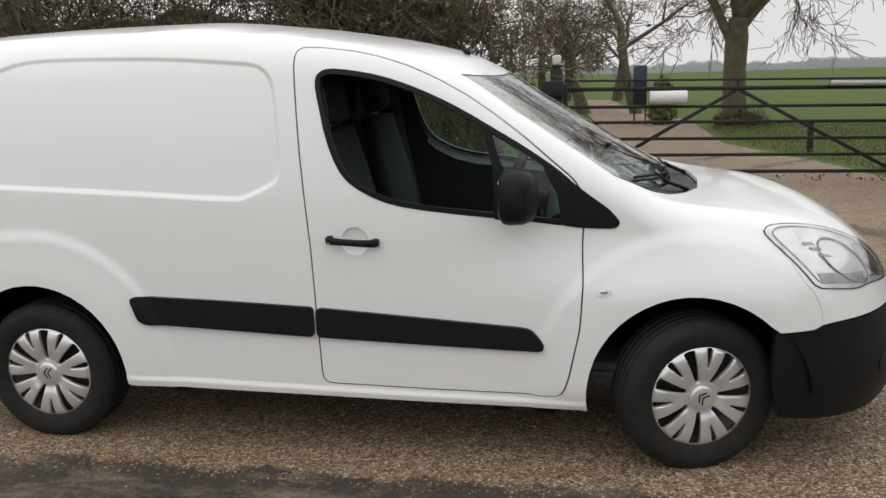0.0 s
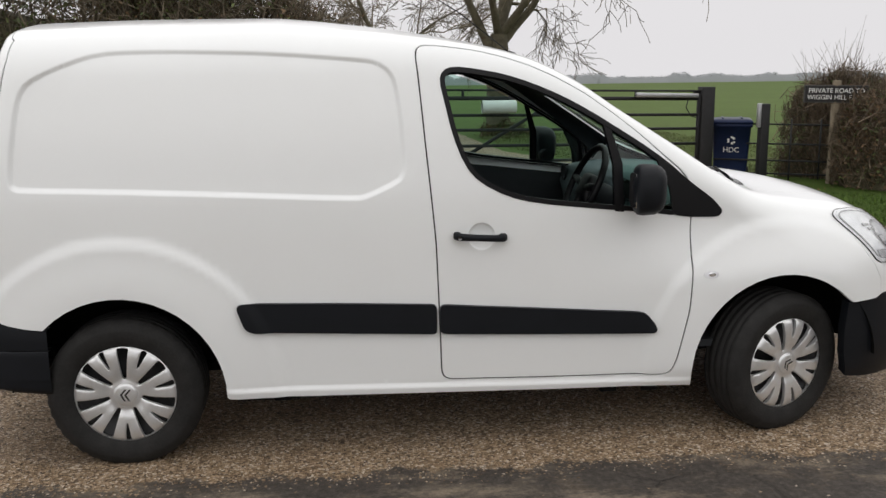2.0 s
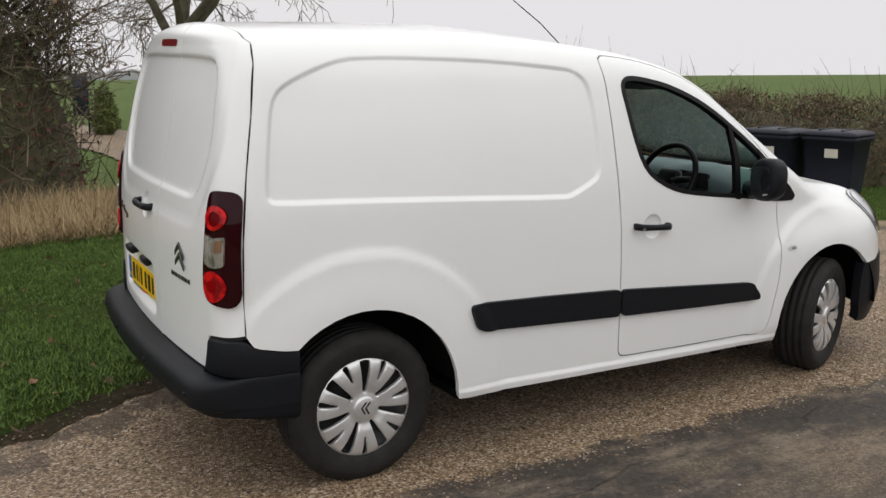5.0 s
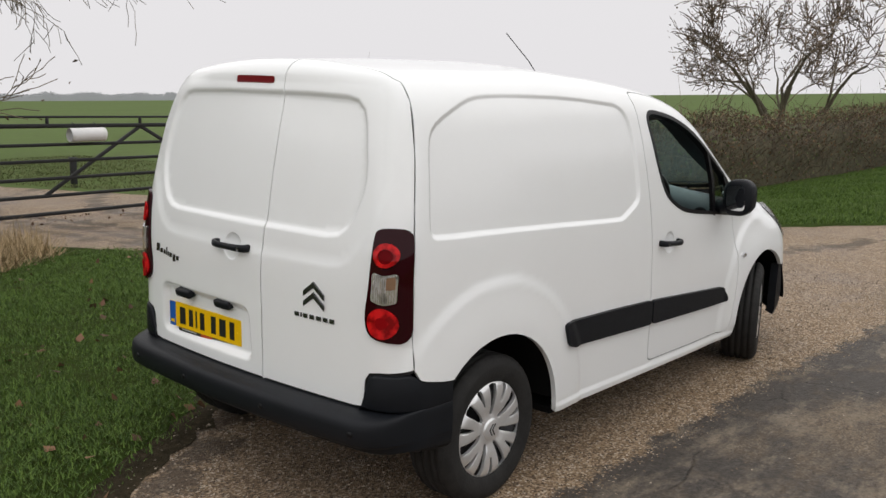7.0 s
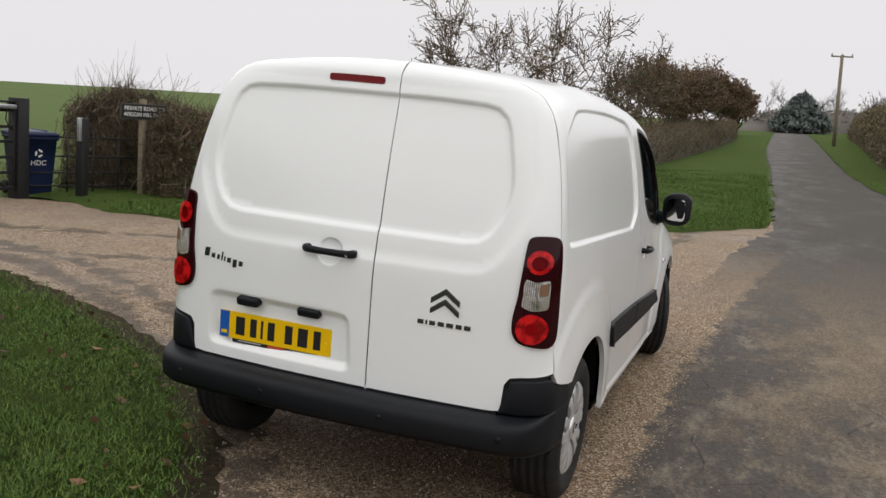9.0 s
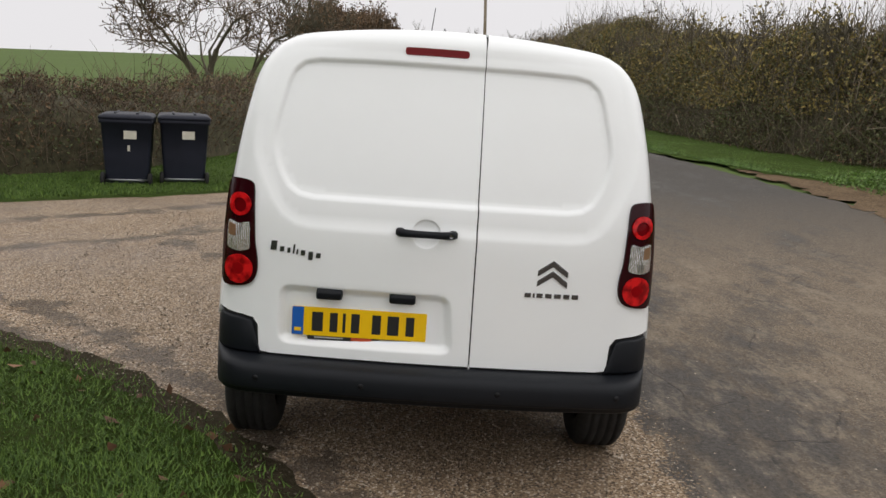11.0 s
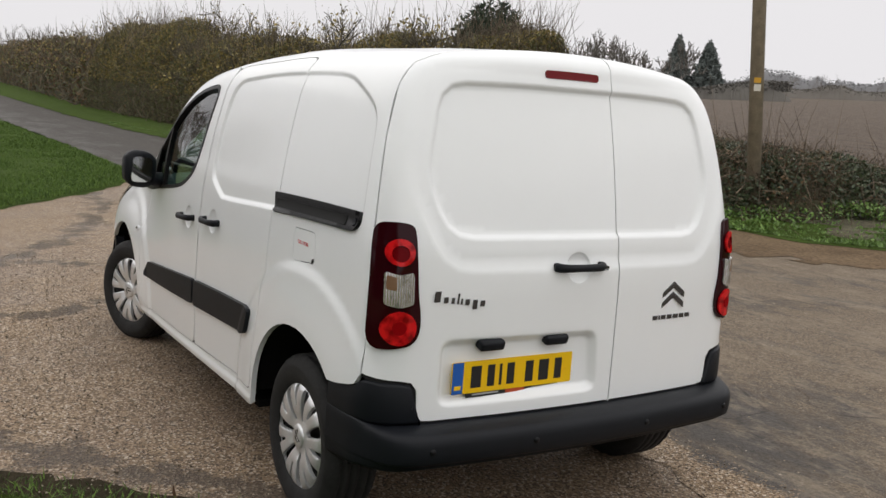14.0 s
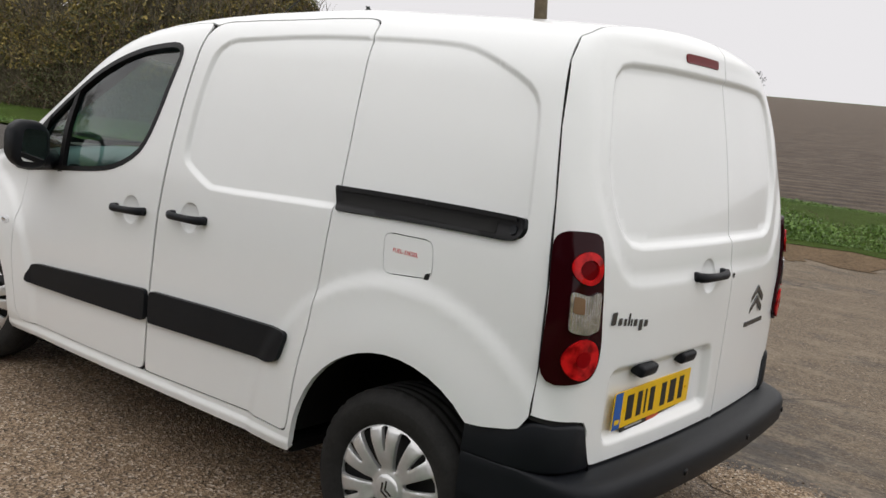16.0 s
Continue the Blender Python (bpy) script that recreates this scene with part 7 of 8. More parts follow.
for k, (x, y, h) in enumerate(((19, -7.6, 4.0), (26, -7.4, 4.5), (14.5, -8.2, 3.7), (12.4, -8.6, 3.8), (36, -7, 4.8), (16.6, -7.9, 3.9), (22.5, -7.5, 4.3))):
    tree("hedgerow_sapling", "thin bare sapling standing above the hedge", (x, y), h, 0.06, 60 + k, 5, 0.6, (0, 0, 1), 0.3, stems=4, forks=(2, 3), thin=0.008, group="hedgerow saplings", leaves=700, leaf_mat=LEAF_YELLOW, leaf_size=0.05)


def conifer(name, label, base, height, radius, seed, m, n=7000, size=0.12, group="", slim=0.7):
    rng = np.random.default_rng(seed)
    z = float(ground_z(base[0], base[1]))
    root = tagged(empty(name, (base[0], base[1], z)), label, "conifer tree", group)
    part("trunk", lines_mesh("trunk", [([(0, 0, 0), (0, 0, height * 0.5), (0, 0, height * 0.96)], (radius * 0.09, radius * 0.05, 0.01))], 8), BARK, root)
    t = 1 - np.sqrt(rng.random(n))
    a = rng.uniform(0, 2 * np.pi, n)
    lob = 1 + 0.22 * np.sin(a * 5 + t * 23 + seed) + 0.15 * np.sin(a * 3 - t * 41)
    r = radius * (1 - t) ** slim * (0.3 + 0.7 * np.sqrt(rng.random(n))) * lob * (0.55 + 0.45 * np.minimum(1, t * 9))
    p = np.column_stack([r * np.cos(a), r * np.sin(a), height * (0.03 + 0.97 * t) + rng.normal(0, 0.02 * height, n)])
    part("crown", leaves_mesh("crown", p, size, rng, 1.0, 0.4), m, root)
    return root


conifer("garden_conifer", "small green conifer beyond the gate", (2.25, 23.2), 1.45, 0.38, 3, leaf_material("bright_conifer", (0.07, 0.10, 0.02), (0.19, 0.22, 0.06), 0.8), 3500, 0.05, "", 0.35)
conifer("dark_conifer", "broad dark conifer behind the hedge", (66, -46), 8.8, 4.3, 4, LEAF_CON, 16000, 0.26, "", 0.36)
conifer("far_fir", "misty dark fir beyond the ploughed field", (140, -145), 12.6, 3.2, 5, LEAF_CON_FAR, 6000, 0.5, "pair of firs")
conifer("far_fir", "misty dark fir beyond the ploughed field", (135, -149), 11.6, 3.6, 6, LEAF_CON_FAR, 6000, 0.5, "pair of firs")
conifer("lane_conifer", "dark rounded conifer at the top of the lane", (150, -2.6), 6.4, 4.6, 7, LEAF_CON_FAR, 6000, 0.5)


def wood(name, label, pts, height, seed, n, m, thick=6.0, size=0.9, trunks=0, tm=None):
    """A far belt of trees, drawn as many twigs in an uneven outline."""
    rng = np.random.default_rng(seed)
    root = tagged(empty(name, (pts[0][0], pts[0][1], 0)), label, "woodland", kind="stuff")
    org = np.array((pts[0][0], pts[0][1], 0.0))
    def tall(q):
        return height * (0.55 + 0.45 * np.clip(0.5 + lump(q, seed, 0.07) + 0.7 * lump(q, seed + 3, 0.22), 0, 1.3))

    q, nrm, v = along(pts, rng.random(n))
    p = q + nrm * rng.normal(0, thick * 0.2, (n, 1))
    z = ground_z(p[:, 0], p[:, 1]) + tall(q) * rng.uniform(0.55, 1.06, n)
    part("crowns", leaves_mesh("crowns", np.column_stack([p, z]) - org, size, rng, 1.0, 0.35), m, root)
    # added solid sheet that closes the belt, in the same hazed colour
    rows = []
    for s in np.linspace(0, 1, 420):
        q, nrm, v = along(pts, np.array([s]))
        h = float(tall(q)[0]) * rng.uniform(0.86, 0.97) * min(1.0, s / 0.08, (1 - s) / 0.08) ** 0.5
        z0 = float(ground_z(q[0, 0], q[0, 1]))
        rows.append([(q[0, 0] + nrm[0, 0] * u - org[0], q[0, 1] + nrm[0, 1] * u - org[1], z0 + k) for u, k in ((-thick * 0.4, -1.0), (-thick * 0.3, h * 0.8), (0, h), (thick * 0.3, h * 0.8), (thick * 0.4, -1.0))])
    part("undergrowth", sweep(rows, False, "undergrowth"), m, root)
    if trunks:
        t = rng.random(trunks)
        q, nrm, v = along(pts, t)
        q = q + nrm * rng.normal(0, thick * 0.4, (trunks, 1))
        lines = []
        for k in range(trunks):
            b = np.array((q[k, 0], q[k, 1], float(ground_z(q[k, 0], q[k, 1])))) - org
            h = height * rng.uniform(0.9, 1.7)
            ls, _ = grow(rng, b, h, h * 0.017, 4, 0.42, (0, 0, 1), (2, 3), 0.4, 0.35)
            lines += [(p2, [max(x, h * 0.003) for x in r2]) for _, p2, r2 in ls]
        part("trunks", lines_mesh("trunks", lines, 3), tm or BARK_FAR, root, "bare far trees")
    return root


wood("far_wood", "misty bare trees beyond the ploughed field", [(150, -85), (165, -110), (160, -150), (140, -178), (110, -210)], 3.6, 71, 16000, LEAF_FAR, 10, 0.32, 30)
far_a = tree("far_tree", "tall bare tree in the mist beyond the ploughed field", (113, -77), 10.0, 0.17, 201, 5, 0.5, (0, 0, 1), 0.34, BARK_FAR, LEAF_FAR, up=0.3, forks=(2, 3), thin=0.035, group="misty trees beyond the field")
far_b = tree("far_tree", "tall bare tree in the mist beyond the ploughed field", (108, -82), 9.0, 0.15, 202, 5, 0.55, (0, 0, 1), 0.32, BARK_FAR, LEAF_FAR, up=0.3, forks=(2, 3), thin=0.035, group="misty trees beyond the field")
_rng = np.random.default_rng(203)
for k in range(15):
    bearing, dist = radians(-35.2 - 0.72 * k + _rng.uniform(-0.3, 0.3)), _rng.uniform(132, 150)
    x, y = -4.9 + dist * math.cos(bearing), 1.5 + dist * math.sin(bearing)
    copy_thing((far_a, far_b)[k % 2], Matrix.LocRotScale((x, y, float(ground_z(x, y)) - 0.1), Euler((0, 0, _rng.uniform(0, 6.28))), Vector((1, 1, 1)) * _rng.uniform(0.8, 1.12)))
# scrub greyed in its colour to stand for the haze before it
wood("far_thicket", "dark misty scrub under the far trees", [(118, -71), (112, -84), (104, -94), (97, -104), (88, -116)], 2.6, 76, 9000, leaf_material("haze_tinted_scrub", (0.085, 0.080, 0.072), (0.15, 0.14, 0.125), 0.9), 5, 0.3)
shed = tagged(empty("long_shed", (105.5, -88.5, float(ground_z(105.5, -88.5)))), "long low white shed among the far trees", "shed")
shed.rotation_euler = (0, 0, radians(46))
part("wall", box((2.0, 9.5, 2.0), (0, 0, 1.0), 0.05, 1), mat("white_shed_wall", (0.62, 0.62, 0.62), 0.6)[0], shed)
part("roof", box((2.4, 9.9, 0.35), (0, 0, 2.15), 0.1, 1), mat("grey_shed_roof", (0.33, 0.34, 0.35), 0.7)[0], shed)
for v in (-3.4, -1.2, 1.1, 3.3):
    part("door", box((0.06, 0.9, 1.5), (-1.01, v, 0.8), 0.01, 1), mat("dark_shed_door", (0.10, 0.11, 0.12), 0.7)[0], shed)
# skyline belts carry their haze as flat grey, paler on the farther one
wood("far_wood", "misty wood on the far skyline", [(120, -330), (190, -330), (250, -320), (330, -300)], 9, 72, 10000, leaf_material("haze_tinted_wood", (0.20, 0.20, 0.205), (0.225, 0.225, 0.23), 1.0), 16, 0.5)
wood("far_wood", "misty tree line across the wheat field", [(-230, 400), (-120, 420), (0, 425), (120, 420), (200, 400), (320, 350)], 5.0, 73, 14000, leaf_material("haze_tinted_tree_line", (0.235, 0.25, 0.255), (0.25, 0.265, 0.27), 1.0), 20, 0.4)
wood("far_wood", "bare trees at the top of the lane", [(150, 4), (175, -3), (190, -14), (175, -22), (150, -20)], 5.5, 74, 5000, LEAF_FAR, 8, 0.32, 16)


# grass
def grass(name, label, loop, count, height, seed, m, width=0.006, dens=None, lean=0.5, lift=0.035):
    rng = np.random.default_rng(seed)
    lp = np.array(loop, float)
    lo, hi = lp.min(0), lp.max(0)
    pts = []
    got = 0
    while got < count:
        q = rng.uniform(lo, hi, (count * 2, 2))
        q = q[inside(q, [lp])]
        tuft = lump(q, seed, 2.2) + 0.5 * lump(q, seed + 3, 7)
        q = q[tuft > rng.uniform(-1.5, 0.15, len(q))]
        if dens is not None:
            q = q[rng.random(len(q)) < dens(q)]
        pts.append(q)
        got += len(q)
    q = np.concatenate(pts)[:count]
    n = len(q)
    z = ground_z(q[:, 0], q[:, 1]) + lift
    base = np.column_stack([q, z])
    a = rng.uniform(0, 2 * np.pi, n)
    h = height * rng.uniform(0.35, 1.25, n) * (1 + 0.5 * lump(q, 9, 1.3))
    d = np.column_stack([np.cos(a), np.sin(a), np.zeros(n)])
    s = np.column_stack([-np.sin(a), np.cos(a), np.zeros(n)]) * width * rng.uniform(0.6, 1.3, (n, 1))
    l = rng.uniform(0.1, 1.0, n)[:, None] * lean
    tip = base + d * (h[:, None] * 1.0 * l) + np.array((0, 0, 1)) * (h[:, None] * (1 - 0.35 * l))
    V = np.stack([base - s, base + s, tip], 1)
    org = np.array((lo[0], lo[1], 0.0))
    ob = part(name, tri_mesh(name, V.reshape(-1, 3) - org, np.arange(n * 3).reshape(-1, 3)), m)
    ob.location = org
    return tagged(ob, label, "grass", kind="stuff")


edge_fade = lambda q: np.clip(-sd_poly(q[:, 0], q[:, 1], np.array(VERGE_EDGE + [(-3, 9), (-9, 9), (-9, 0.1)])) / 0.5, 0.02, 1)
grass("verge_grass", "short green grass on the verge", VERGE_EDGE + [(0.3, 6.6), (-6, 6.8), (-6, 0.25)], 260000, 0.040, 81, GRASS, 0.0034, edge_fade, 1.3)
grass("straw_grass", "clumps of dead straw-coloured grass", [(-7, 4.6), (-3.5, 4.5), (-2.2, 4.6), (-0.9, 4.9), (0.1, 5.6), (0.35, 6.6), (0.05, 7.7), (-0.9, 7.7), (-2, 7.1), (-7, 6.8)], 24000, 0.34, 82, STRAW, 0.0048, None, 1.7)
grass("hedge_bank_grass", "green grass below the clipped hedge", GRASS_EDGE + [(17, -1.2), (24, -1.0), (24, 2.4), (16, 2.7), (10.5, 3.2), (7.0, 4.9), (5.5, 7)], 120000, 0.055, 83, GRASS, 0.008, lambda q: np.clip(1.5 - np.hypot(q[:, 0] - 6, q[:, 1] - 3) / 14, 0.25, 1), 0.8)
grass("roadside_weeds", "rank green weeds beside the lane", [(24, -3.8), (12.8, -4.6), (11.2, -5.2), (10.1, -5.6), (9.4, -6.2), (8.6, -6.75), (7.6, -7.12), (6.6, -7.28), (5.2, -7.3), (4.1, -7.3), (2.6, -7.6), (1.4, -8.4), (0.2, -8.8), (-6, -9.3), (-6, -12), (3.4, -12), (3.4, -9.5), (4.4, -8.6), (8, -8.3), (10.5, -7.4), (14, -6.3), (24, -4.9)], 150000, 0.055, 84, WEED, 0.008, None, 1.7)
grass("gate_grass", "rough grass inside the gate", [(4.7, 9.3), (4.3, 11.7), (3.4, 16), (3.4, 22), (9, 22), (9, 9.4)], 26000, 0.05, 85, GRASS_DULL, 0.009, None, 0.9)


def litter(name, label, loop, count, size, seed, m):
    rng = np.random.default_rng(seed)
    lp = np.array(loop, float)
    q = rng.uniform(lp.min(0), lp.max(0), (count * 4, 2))
    q = q[inside(q, [lp])][:count]
    p = np.column_stack([q, ground_z(q[:, 0], q[:, 1]) + 0.03 + rng.uniform(0, 0.03, len(q))])
    ob = part(name, leaves_mesh(name, p, size, rng, 3.0, 0.7), m)
    return tagged(ob, label, "leaves", kind="stuff")


litter("fallen_leaves", "brown fallen leaves on the grass", VERGE_EDGE + [(0.3, 6.6), (-6, 6.8), (-6, 0.25)], 420, 0.032, 91, DEADLEAF)
litter("fallen_leaves", "brown fallen leaves along the gate and hedge", [(0.2, 8.0), (4.9, 8.2), (5.0, 6.4), (6.4, 5.4), (5.4, 9.6), (0.2, 9.2)], 260, 0.022, 92, DEADLEAF)


# loose chips lying on the gravel and the border of the tar
def loose_chips(loop, count, seed):
    rng = np.random.default_rng(seed)
    lp = np.array(loop, float)
    q = rng.uniform(lp.min(0), lp.max(0), (count * 4, 2))
    q = q[inside(q, [lp])][:count]
    n = len(q)
    s = rng.uniform(0.003, 0.0085, (n, 1, 1))
    oct6 = np.array([(1, 0, 0), (0, 1, 0), (-1, 0, 0), (0, -1, 0), (0, 0, 0.7), (0, 0, -0.7)])
    V = oct6[None] * rng.uniform(0.6, 1.2, (n, 6, 1)) * s
    a = rng.uniform(0, 6.28, n)
    V = np.stack([V[..., 0] * np.cos(a)[:, None] - V[..., 1] * np.sin(a)[:, None], V[..., 0] * np.sin(a)[:, None] + V[..., 1] * np.cos(a)[:, None], V[..., 2]], -1)
    V = V + np.column_stack([q, ground_z(q[:, 0], q[:, 1]) + 0.009])[:, None]
    i = np.arange(n)[:, None] * 6
    F = np.concatenate([i + t for t in ((0, 1, 4), (1, 2, 4), (2, 3, 4), (3, 0, 4), (1, 0, 5), (2, 1, 5), (3, 2, 5), (0, 3, 5))])
    ob = part("loose_gravel", tri_mesh("loose_gravel", V.reshape(-1, 3), F), leaf_material("stone_chips", (0.08, 0.058, 0.038), (0.42, 0.35, 0.27), 0.8))
    return tagged(ob, "loose fawn stone chips on the gravel", "gravel", kind="stuff")


loose_chips([(-4.5, -1.1), (4.5, -1.25), (4.5, 3), (-0.3, 2.6), (-1.4, 1.0), (-2.4, 0.35), (-4.5, 0.2)], 10000, 97)

# ---- gate, posts, bins, sign and poles ----
GATEBLACK = simple("black_gate_paint", (0.008, 0.008, 0.009), 0.65, 0, 12, 0.5, 0.2)
BINBLACK = plastic_material("black_bin_plastic", (0.014, 0.016, 0.026), 0.5)
BINBLUE = plastic_material("navy_bin_plastic", (0.010, 0.018, 0.055), 0.45)
GALV = simple("galvanised_steel", (0.42, 0.43, 0.44), 0.45, 0.7, 10, 0.15)
WHITEPIPE = simple("white_plastic_pipe", (0.68, 0.68, 0.68), 0.45, 0, 8, 0.08)
POLEWOOD = simple("weathered_pole_wood", (0.20, 0.165, 0.115), 0.9, 0, 9, 0.35, 0.6)
SIGNBLACK = simple("black_sign_board", (0.012, 0.011, 0.011), 0.5, 0, 12, 0.4)


def bar(a, b, w, h):
    """A square bar between two places, h its upright side."""
    a, b = Vector(a), Vector(b)
    d = b - a
    bm = box((d.length, w, h), (0, 0, 0), min(w, h) * 0.15, 1)
    bmesh.ops.transform(bm, matrix=Matrix.Translation(a + d / 2) @ d.to_track_quat("X", "Z").to_matrix().to_4x4(), verts=bm.verts)
    return bm


GL, GR = Vector((0.37, 7.78)), Vector((4.67, 8.34))


def gate_at(u, z):
    """u along the gate in 0..1, z above the level of the eye line at the hinge."""
    p = GL + (GR - GL) * u
    return (p.x, p.y, z - 0.075 * u)


gate = tagged(empty("field_gate", gate_at(0, 0)), "long black seven-bar field gate across the drive, closed", "gate")
gate_o = Vector(gate_at(0, 0))
g_at = lambda u, z: Vector(gate_at(u, z)) - gate_o
for z, h, w in ((1.280, 0.028, 0.03), (1.172, 0.052, 0.045), (0.945, 0.040, 0.035), (0.748, 0.040, 0.035), (0.535, 0.040, 0.035), (0.325, 0.040, 0.035), (0.108, 0.045, 0.04)):
    part("rail", bar(g_at(0, z), g_at(1, z), w, h), GATEBLACK, gate)
for u in (0.003, 0.997):
    part("stile", bar(g_at(u, 0.06), g_at(u, 1.24), 0.05, 0.055), GATEBLACK, gate)
for a, b in (((0.505, 1.16), (0.17, 0.325)), ((0.505, 1.16), (0.96, 0.12))):
    part("brace", bar(g_at(*a), g_at(*b), 0.03, 0.045), GATEBLACK, gate)
for u, z0, z1 in ((0.19, 1.17, 1.285), (0.505, 1.17, 1.285), (0.77, 1.17, 1.285)):
    part("strut", bar(g_at(u, z0), g_at(u, z1), 0.03, 0.035), GATEBLACK, gate)
arm = part("gate_arm", bar(g_at(0.765, 1.225) + Vector((0, -0.07, 0)), g_at(0.985, 1.215) + Vector((0, -0.07, 0)), 0.07, 0.062), GALV, gate, "grey gate opener arm")
part("cable", tube([g_at(0.955, 1.20) + Vector((0, -0.05, 0)), g_at(0.945, 1.05) + Vector((0, -0.06, 0)), g_at(0.965, 0.93) + Vector((0, -0.05, 0)), g_at(0.995, 0.90)], 0.008, 6), GATEBLACK, gate)
pipe = tagged(empty("paper_tube", gate_at(0.303, 1.064)), "white plastic newspaper tube hung on the gate", "tube")
rings = []
for x, r in ((-0.23, 0.082), (-0.225, 0.086), (0.225, 0.086), (0.23, 0.082), (0.225, 0.079), (-0.21, 0.079)):
    rings.append([(x, -0.10 + r * math.cos(t), r * math.sin(t)) for t in np.linspace(0, 2 * math.pi, 26, endpoint=False)])
part("tube_wall", sweep(rings, True, "tube_wall"), WHITEPIPE, pipe)
for x in (-0.14, 0.14):
    part("strap", tube([(x, -0.10, 0.085), (x, -0.06, 0.13), (x, 0.0, 0.15)], 0.006, 6), GATEBLACK, pipe)


def post(name, label, x, y, size, top, lean=0.0, category="post", low=-0.3):
    p = tagged(empty(name, (x, y, float(ground_z(x, y)))), label, category)
    z0 = float(ground_z(x, y))
    part("shaft", box((size, size, top - z0 - low), (0, 0, (top - z0 + low) / 2), 0.008, 2), GATEBLACK, p)
    return p, z0


lp, z0 = post("gate_post", "thick black gate post with a white lamp", 0.27, 7.765, 0.15, 1.44)
part("lamp_neck", box((0.09, 0.09, 0.06), (0, 0, 1.46 - z0), 0.01, 2), GATEBLACK, lp)
part("lamp_cap", box((0.10, 0.10, 0.12), (0, 0, 1.55 - z0), 0.015, 2), WHITEPIPE, lp, "white plastic lamp")
part("control_box", box((0.28, 0.10, 0.20), (-0.04, -0.12, 1.19 - z0), 0.015, 2), GATEBLACK, lp)
part("call_box", box((0.10, 0.06, 0.26), (-0.13, -0.09, 0.95 - z0), 0.01, 2), GALV, lp, "grey call box")
rp, z0 = post("gate_post", "thick square black gate post", 4.77, 8.36, 0.19, 1.262)
part("hinge", box((0.12, 0.05, 0.05), (-0.13, 0, 1.18 - z0), 0.006, 1), GATEBLACK, rp)
bp, z0 = post("intercom_post", "slim black post with a grey keypad box", 5.40, 7.83, 0.12, 1.035)
part("keypad", box((0.07, 0.05, 0.33), (-0.075, -0.02, 0.875 - z0), 0.008, 2), GALV, bp, "grey keypad box")
fence = tagged(empty("stock_fence", (5.35, 8.0, float(ground_z(5.35, 8.0)))), "black rail stock fence beside the gate", "fence")
for z in (0.88, 0.60, 0.36, 0.17, 0.0):
    part("rail", bar((-0.35, 0.55, z - 0.03), (1.9, -0.45, z - 0.05), 0.02, 0.024), GATEBLACK, fence)
for k in range(5):
    part("stake", tube([(0.25 + k * 0.36, 0.28 - k * 0.16, -0.2), (0.25 + k * 0.36, 0.28 - k * 0.16, 0.92)], 0.012, 6), GATEBLACK, fence)


def wheelie_bin(name, label, x, y, yaw, m, scale=1.0, lidm=None, wide=1.0, wheels=1):
    b = tagged(empty(name, (x, y, float(ground_z(x, y)) + 0.012)), label, "wheelie bin")
    b.rotation_euler = (0, 0, radians(yaw))
    w0, w1, d0, d1, h = 0.235 * scale * wide, 0.285 * scale * wide, 0.24 * scale, 0.33 * scale, 0.90 * scale
    rows = []
    for z, t in ((0.0, 0.0), (0.02, 0.02), (h * 0.5, 0.5), (h * 0.93, 0.93), (h * 0.94, 0.97), (h, 1.0)):
        lip = 0.018 if z >= h * 0.94 else 0.0
        w, d = w0 + (w1 - w0) * t + lip, d0 + (d1 - d0) * t + lip
        rows.append([(u, v, z) for u, v in rounded([(-d, -w), (d, -w), (d, w), (-d, w)], 0.05, 4)])
    part("bin_body", sweep(rows, True, "bin_body", True), m, b)
    lid_rows = []
    for z, k in ((h + 0.002, 1.0), (h + 0.03, 0.99), (h + 0.055, 0.90), (h + 0.068, 0.6)):
        lid_rows.append([(u * k + 0.0, v * k, z) for u, v in rounded([(-d1 - 0.03, -w1 - 0.025), (d1 + 0.03, -w1 - 0.025), (d1 + 0.03, w1 + 0.025), (-d1 - 0.03, w1 + 0.025)], 0.06, 4)])
    lid = part("lid", sweep(lid_rows, True, "lid", True), lidm or m, b, "rounded bin lid")
    for v in (-0.14, 0.14):
        part("lid_rib", box((0.5 * scale, 0.03, 0.02), (0, v * scale, h + 0.070), 0.008, 2), lidm or m, lid)
    part("handle_bar", tube([(d1 + 0.06, -0.2 * scale, h - 0.02), (d1 + 0.09, -0.2 * scale, h + 0.01), (d1 + 0.09, 0.2 * scale, h + 0.01), (d1 + 0.06, 0.2 * scale, h - 0.02)], 0.014, 8), m, b)
    for v in (-1, 1):
        wheel_o = part("bin_wheel", lathe([(0.02, -0.025), (0.08, -0.025), (0.095, -0.018), (0.098, 0.0), (0.095, 0.018), (0.08, 0.025), (0.02, 0.025)], 24), RUBBER, b, "small black wheel")
        wheel_o.matrix_basis = pose(wheels * (d0 + 0.03), v * (w0 + 0.03), 0.085)
    part("axle", tube([(wheels * (d0 + 0.03), -w0, 0.085), (wheels * (d0 + 0.03), w0, 0.085)], 0.012, 6), GALV, b)
    return b, (w0, w1, d0, d1, h)


def bin_face(b, dims, u, z, w, hgt, m, name):
    """A flat label on the front of a bin."""
    w0, w1, d0, d1, h = dims
    x = -(d0 + (d1 - d0) * z / h) - 0.003
    part(name, flat_plate([(-w / 2, -hgt / 2), (w / 2, -hgt / 2), (w / 2, hgt / 2), (-w / 2, hgt / 2)], 0.002, (x, u, z), (0, -1, 0), (-(d1 - d0) / h, 0, 1)), m, b)


PAPER = simple("off_white_sticker", (0.60, 0.58, 0.50), 0.7, 0, 25, 0.12)
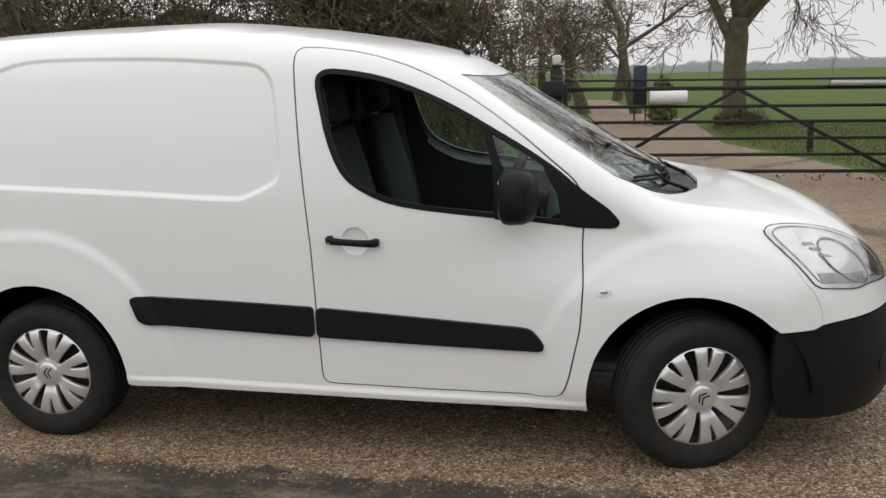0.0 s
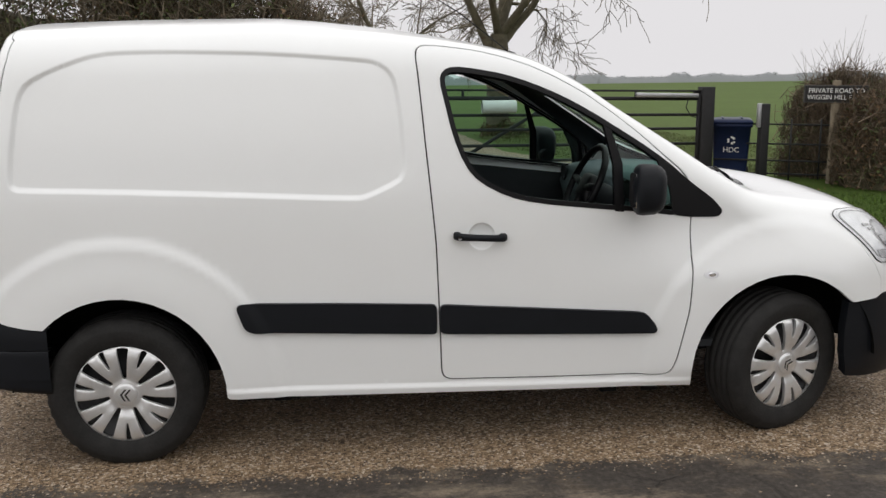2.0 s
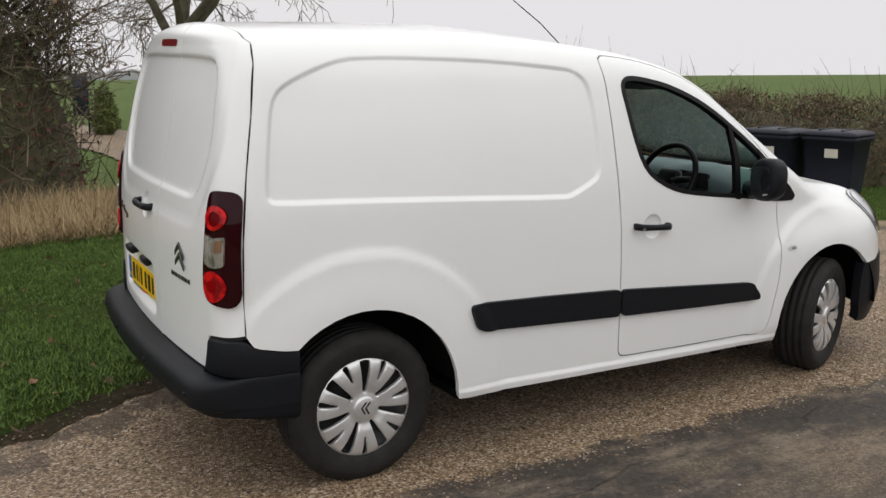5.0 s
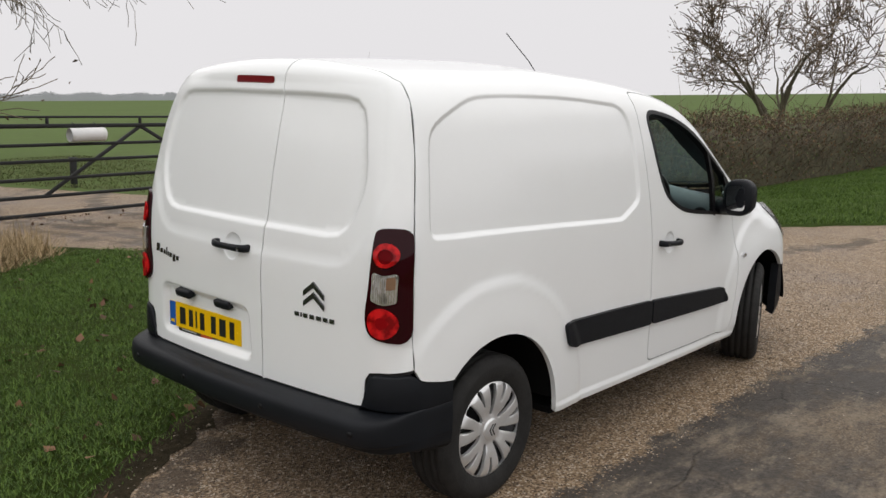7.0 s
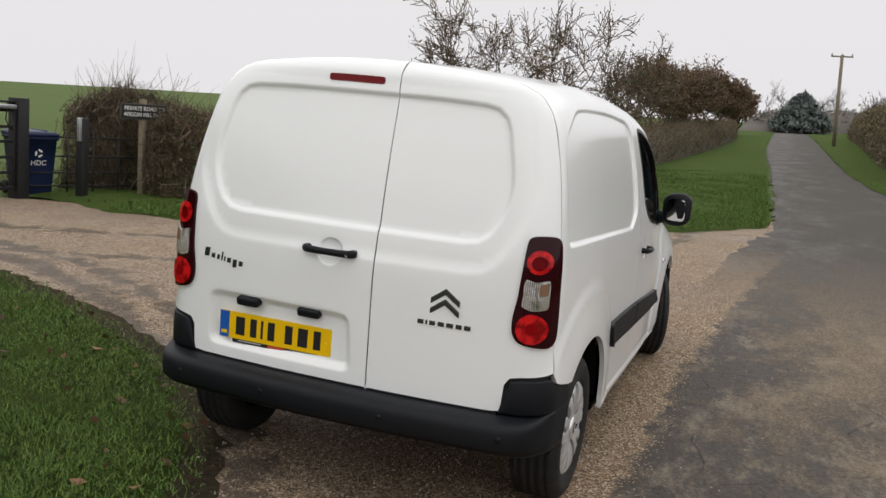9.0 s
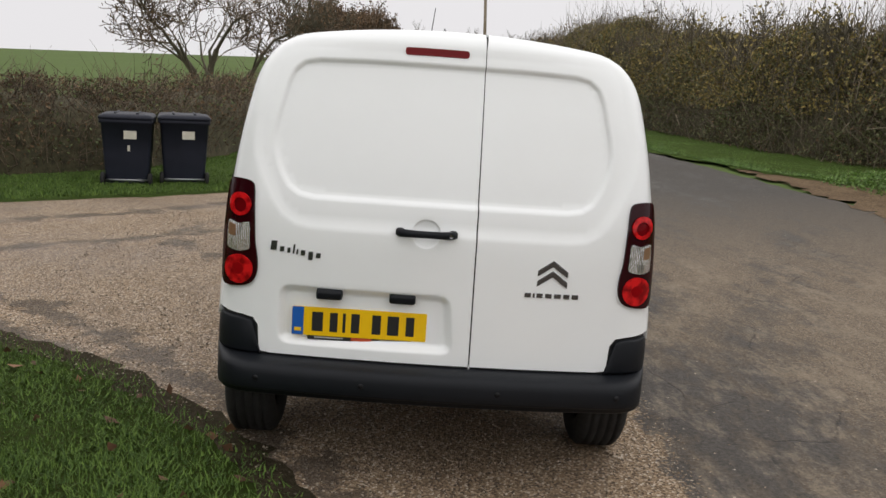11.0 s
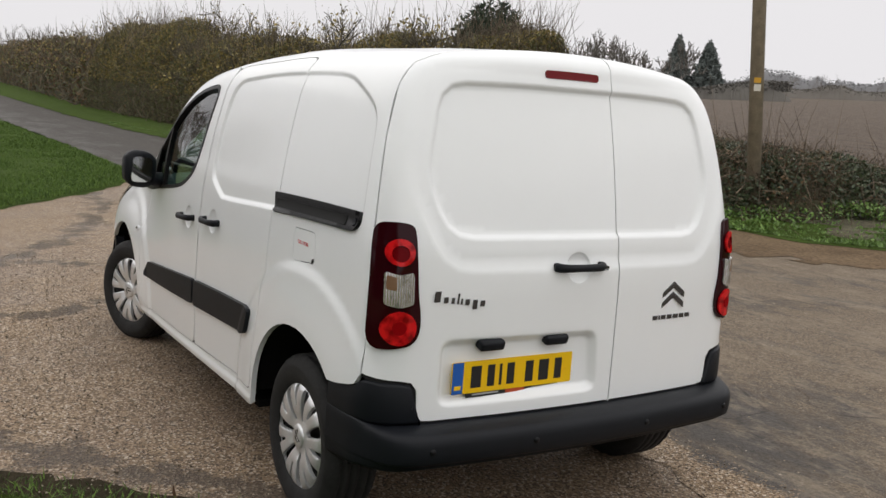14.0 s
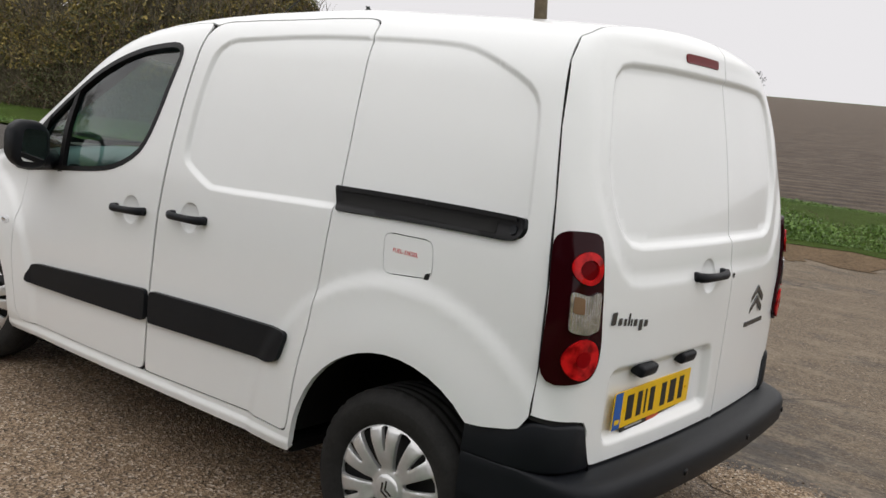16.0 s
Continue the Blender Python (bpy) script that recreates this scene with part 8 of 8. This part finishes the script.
for x, y, yaw, extra in ((6.615, 3.86, 12, True), (6.93, 3.23, 16, False)):
    b, dm = wheelie_bin("wheelie_bin", "black wheelie bin with a white sticker on the hedge bank", x, y, yaw, BINBLACK, 0.95, None, 1.14, -1)
    bin_face(b, dm, -0.05, 0.66, 0.155, 0.105, PAPER, "sticker")
    if extra:
        bin_face(b, dm, -0.03, 0.49, 0.03, 0.075, PAPER, "sticker")
    tagged(b, group="wheelie bins by the hedge")
b, dm = wheelie_bin("recycling_bin", "navy blue recycling wheelie bin behind the gate post", 5.32, 8.70, 68, BINBLUE, 0.95)
w0, w1, d0, d1, h = dm
face = lambda z: -(d0 + (d1 - d0) * z / h) - 0.003
part("lettering", text_mesh("HDC", 0.105, (face(0.47), 0.0, 0.47), (0, -1, 0), (-(d1 - d0) / h, 0, 1), 0.001), WHITEINK, b, "white lettering")
for k in range(3):
    a = radians(90 + 120 * k)
    c, s2 = math.cos(a), math.sin(a)
    pts = [(-0.034, 0.030), (0.010, 0.030), (0.010, 0.018), (0.036, 0.042), (0.010, 0.064), (0.010, 0.054), (-0.034, 0.054)]
    part("recycling_mark", flat_plate([(u * c - v * s2, u * s2 + v * c) for u, v in pts], 0.001, (face(0.60), 0.0, 0.61), (0, -1, 0), (-(d1 - d0) / h, 0, 1)), WHITEINK, b)

# sign
sx = Vector((0.80, -0.16, -0.012)).normalized()
sign = tagged(empty("road_sign", (6.20, 7.38, float(ground_z(6.20, 7.38)))), "black board sign with white lettering on a wooden post", "sign")
z0 = float(ground_z(6.20, 7.38))
part("sign_post", box((0.085, 0.085, 1.56), (0.02, 0.07, 1.56 / 2 - 0.1), 0.008, 2), POLEWOOD, sign, "grey weathered wooden post")
board = part("board", flat_plate([(-0.41, -0.105), (0.41, -0.105), (0.41, 0.105), (-0.41, 0.105)], 0.022, (0, 0.04, 1.168 - z0), sx, (0, 0, 1)), SIGNBLACK, sign)
part("edging", flat_plate([(-0.422, -0.117), (0.422, -0.117), (0.422, 0.117), (-0.422, 0.117)], 0.012, (0, 0.042, 1.168 - z0), sx, (0, 0, 1)), simple("dull_sign_edge", (0.09, 0.085, 0.08), 0.7), sign)
nrm = sx.cross(Vector((0, 0, 1)))
for body_t, dz in (("PRIVATE ROAD TO", 0.042), ("WIGGIN HILL FARM", -0.046)):
    part("lettering", text_mesh(body_t, 0.086, Vector((0, 0.04, 1.168 - z0 + dz)) + nrm * 0.0235, sx, (0, 0, 1), 0.0012), WHITEINK, sign, "white capital lettering")

# telegraph poles
pole = tagged(empty("telegraph_pole", (4.08, -8.25, float(ground_z(4.08, -8.25)))), "weathered wooden telegraph pole leaning out of the brambles", "pole")
top = (0.534, 0.358, 8.2)
part("pole_shaft", tube([(0, 0, -0.3), tuple(v * 0.5 for v in top), top], [0.098, 0.088, 0.078], 14), POLEWOOD, pole)
tip_at = lambda z: Vector((top[0] * z / top[2], top[1] * z / top[2], z))
for z, m, hh in ((1.93, mat("yellow_tag", (0.55, 0.30, 0.02), 0.5)[0], 0.07), (1.83, PAPER, 0.09)):
    c = tip_at(z)
    part("tag", flat_plate([(-0.045, -hh / 2), (0.045, -hh / 2), (0.045, hh / 2), (-0.045, hh / 2)], 0.004, c + Vector((-0.060, 0.074, 0)), Vector((-0.77, -0.64, 0)), (0, 0, 1)), m, pole)
for (x, y, hgt, tilt) in ((68.0, -4.5, 6.6, 0.28), (95.0, -154.0, 11.5, 0.1)):
    zz = float(ground_z(x, y))
    pl = tagged(empty("telegraph_pole", (x, y, zz)), "far telegraph pole with a short crossarm", "pole")
    part("pole_shaft", tube([(0, 0, -0.3), (0, tilt * 0.5, hgt * 0.5), (0, tilt, hgt)], [0.14, 0.125, 0.11], 8), POLEWOOD, pl)
    part("crossarm", bar((0, tilt - 0.75, hgt - 0.1), (0, tilt + 0.75, hgt - 0.1), 0.09, 0.10), POLEWOOD, pl)
    for v in (-0.68, 0.0, 0.68):
        part("insulator", tube([(0, tilt + v, hgt - 0.05), (0, tilt + v, hgt + 0.12)], 0.05, 6), GALV, pl)
mp, z0 = post("marker_post", "short black post in the field behind the gate", 4.52, 13.7, 0.10, 0.27)
part("cap", box((0.12, 0.12, 0.02), (0, 0, 0.28 - z0), 0.004, 1), GATEBLACK, mp)
# dark board beyond the gate
nb = tagged(empty("notice_board", (1.62, 23.0, float(ground_z(1.62, 23.0)))), "dark blue notice board on two legs beside the drive", "board")
part("panel", box((0.06, 0.46, 1.15), (0, 0, 1.12), 0.01, 1, Matrix.Rotation(radians(50), 4, "Z")), mat("dark_blue_board", (0.012, 0.02, 0.035), 0.5)[0], nb)
for v in (-0.14, 0.14):
    part("leg", tube([(-v * 1.1, v * 0.95, -0.1), (-v * 1.1, v * 0.95, 0.7)], 0.025, 6), GATEBLACK, nb)
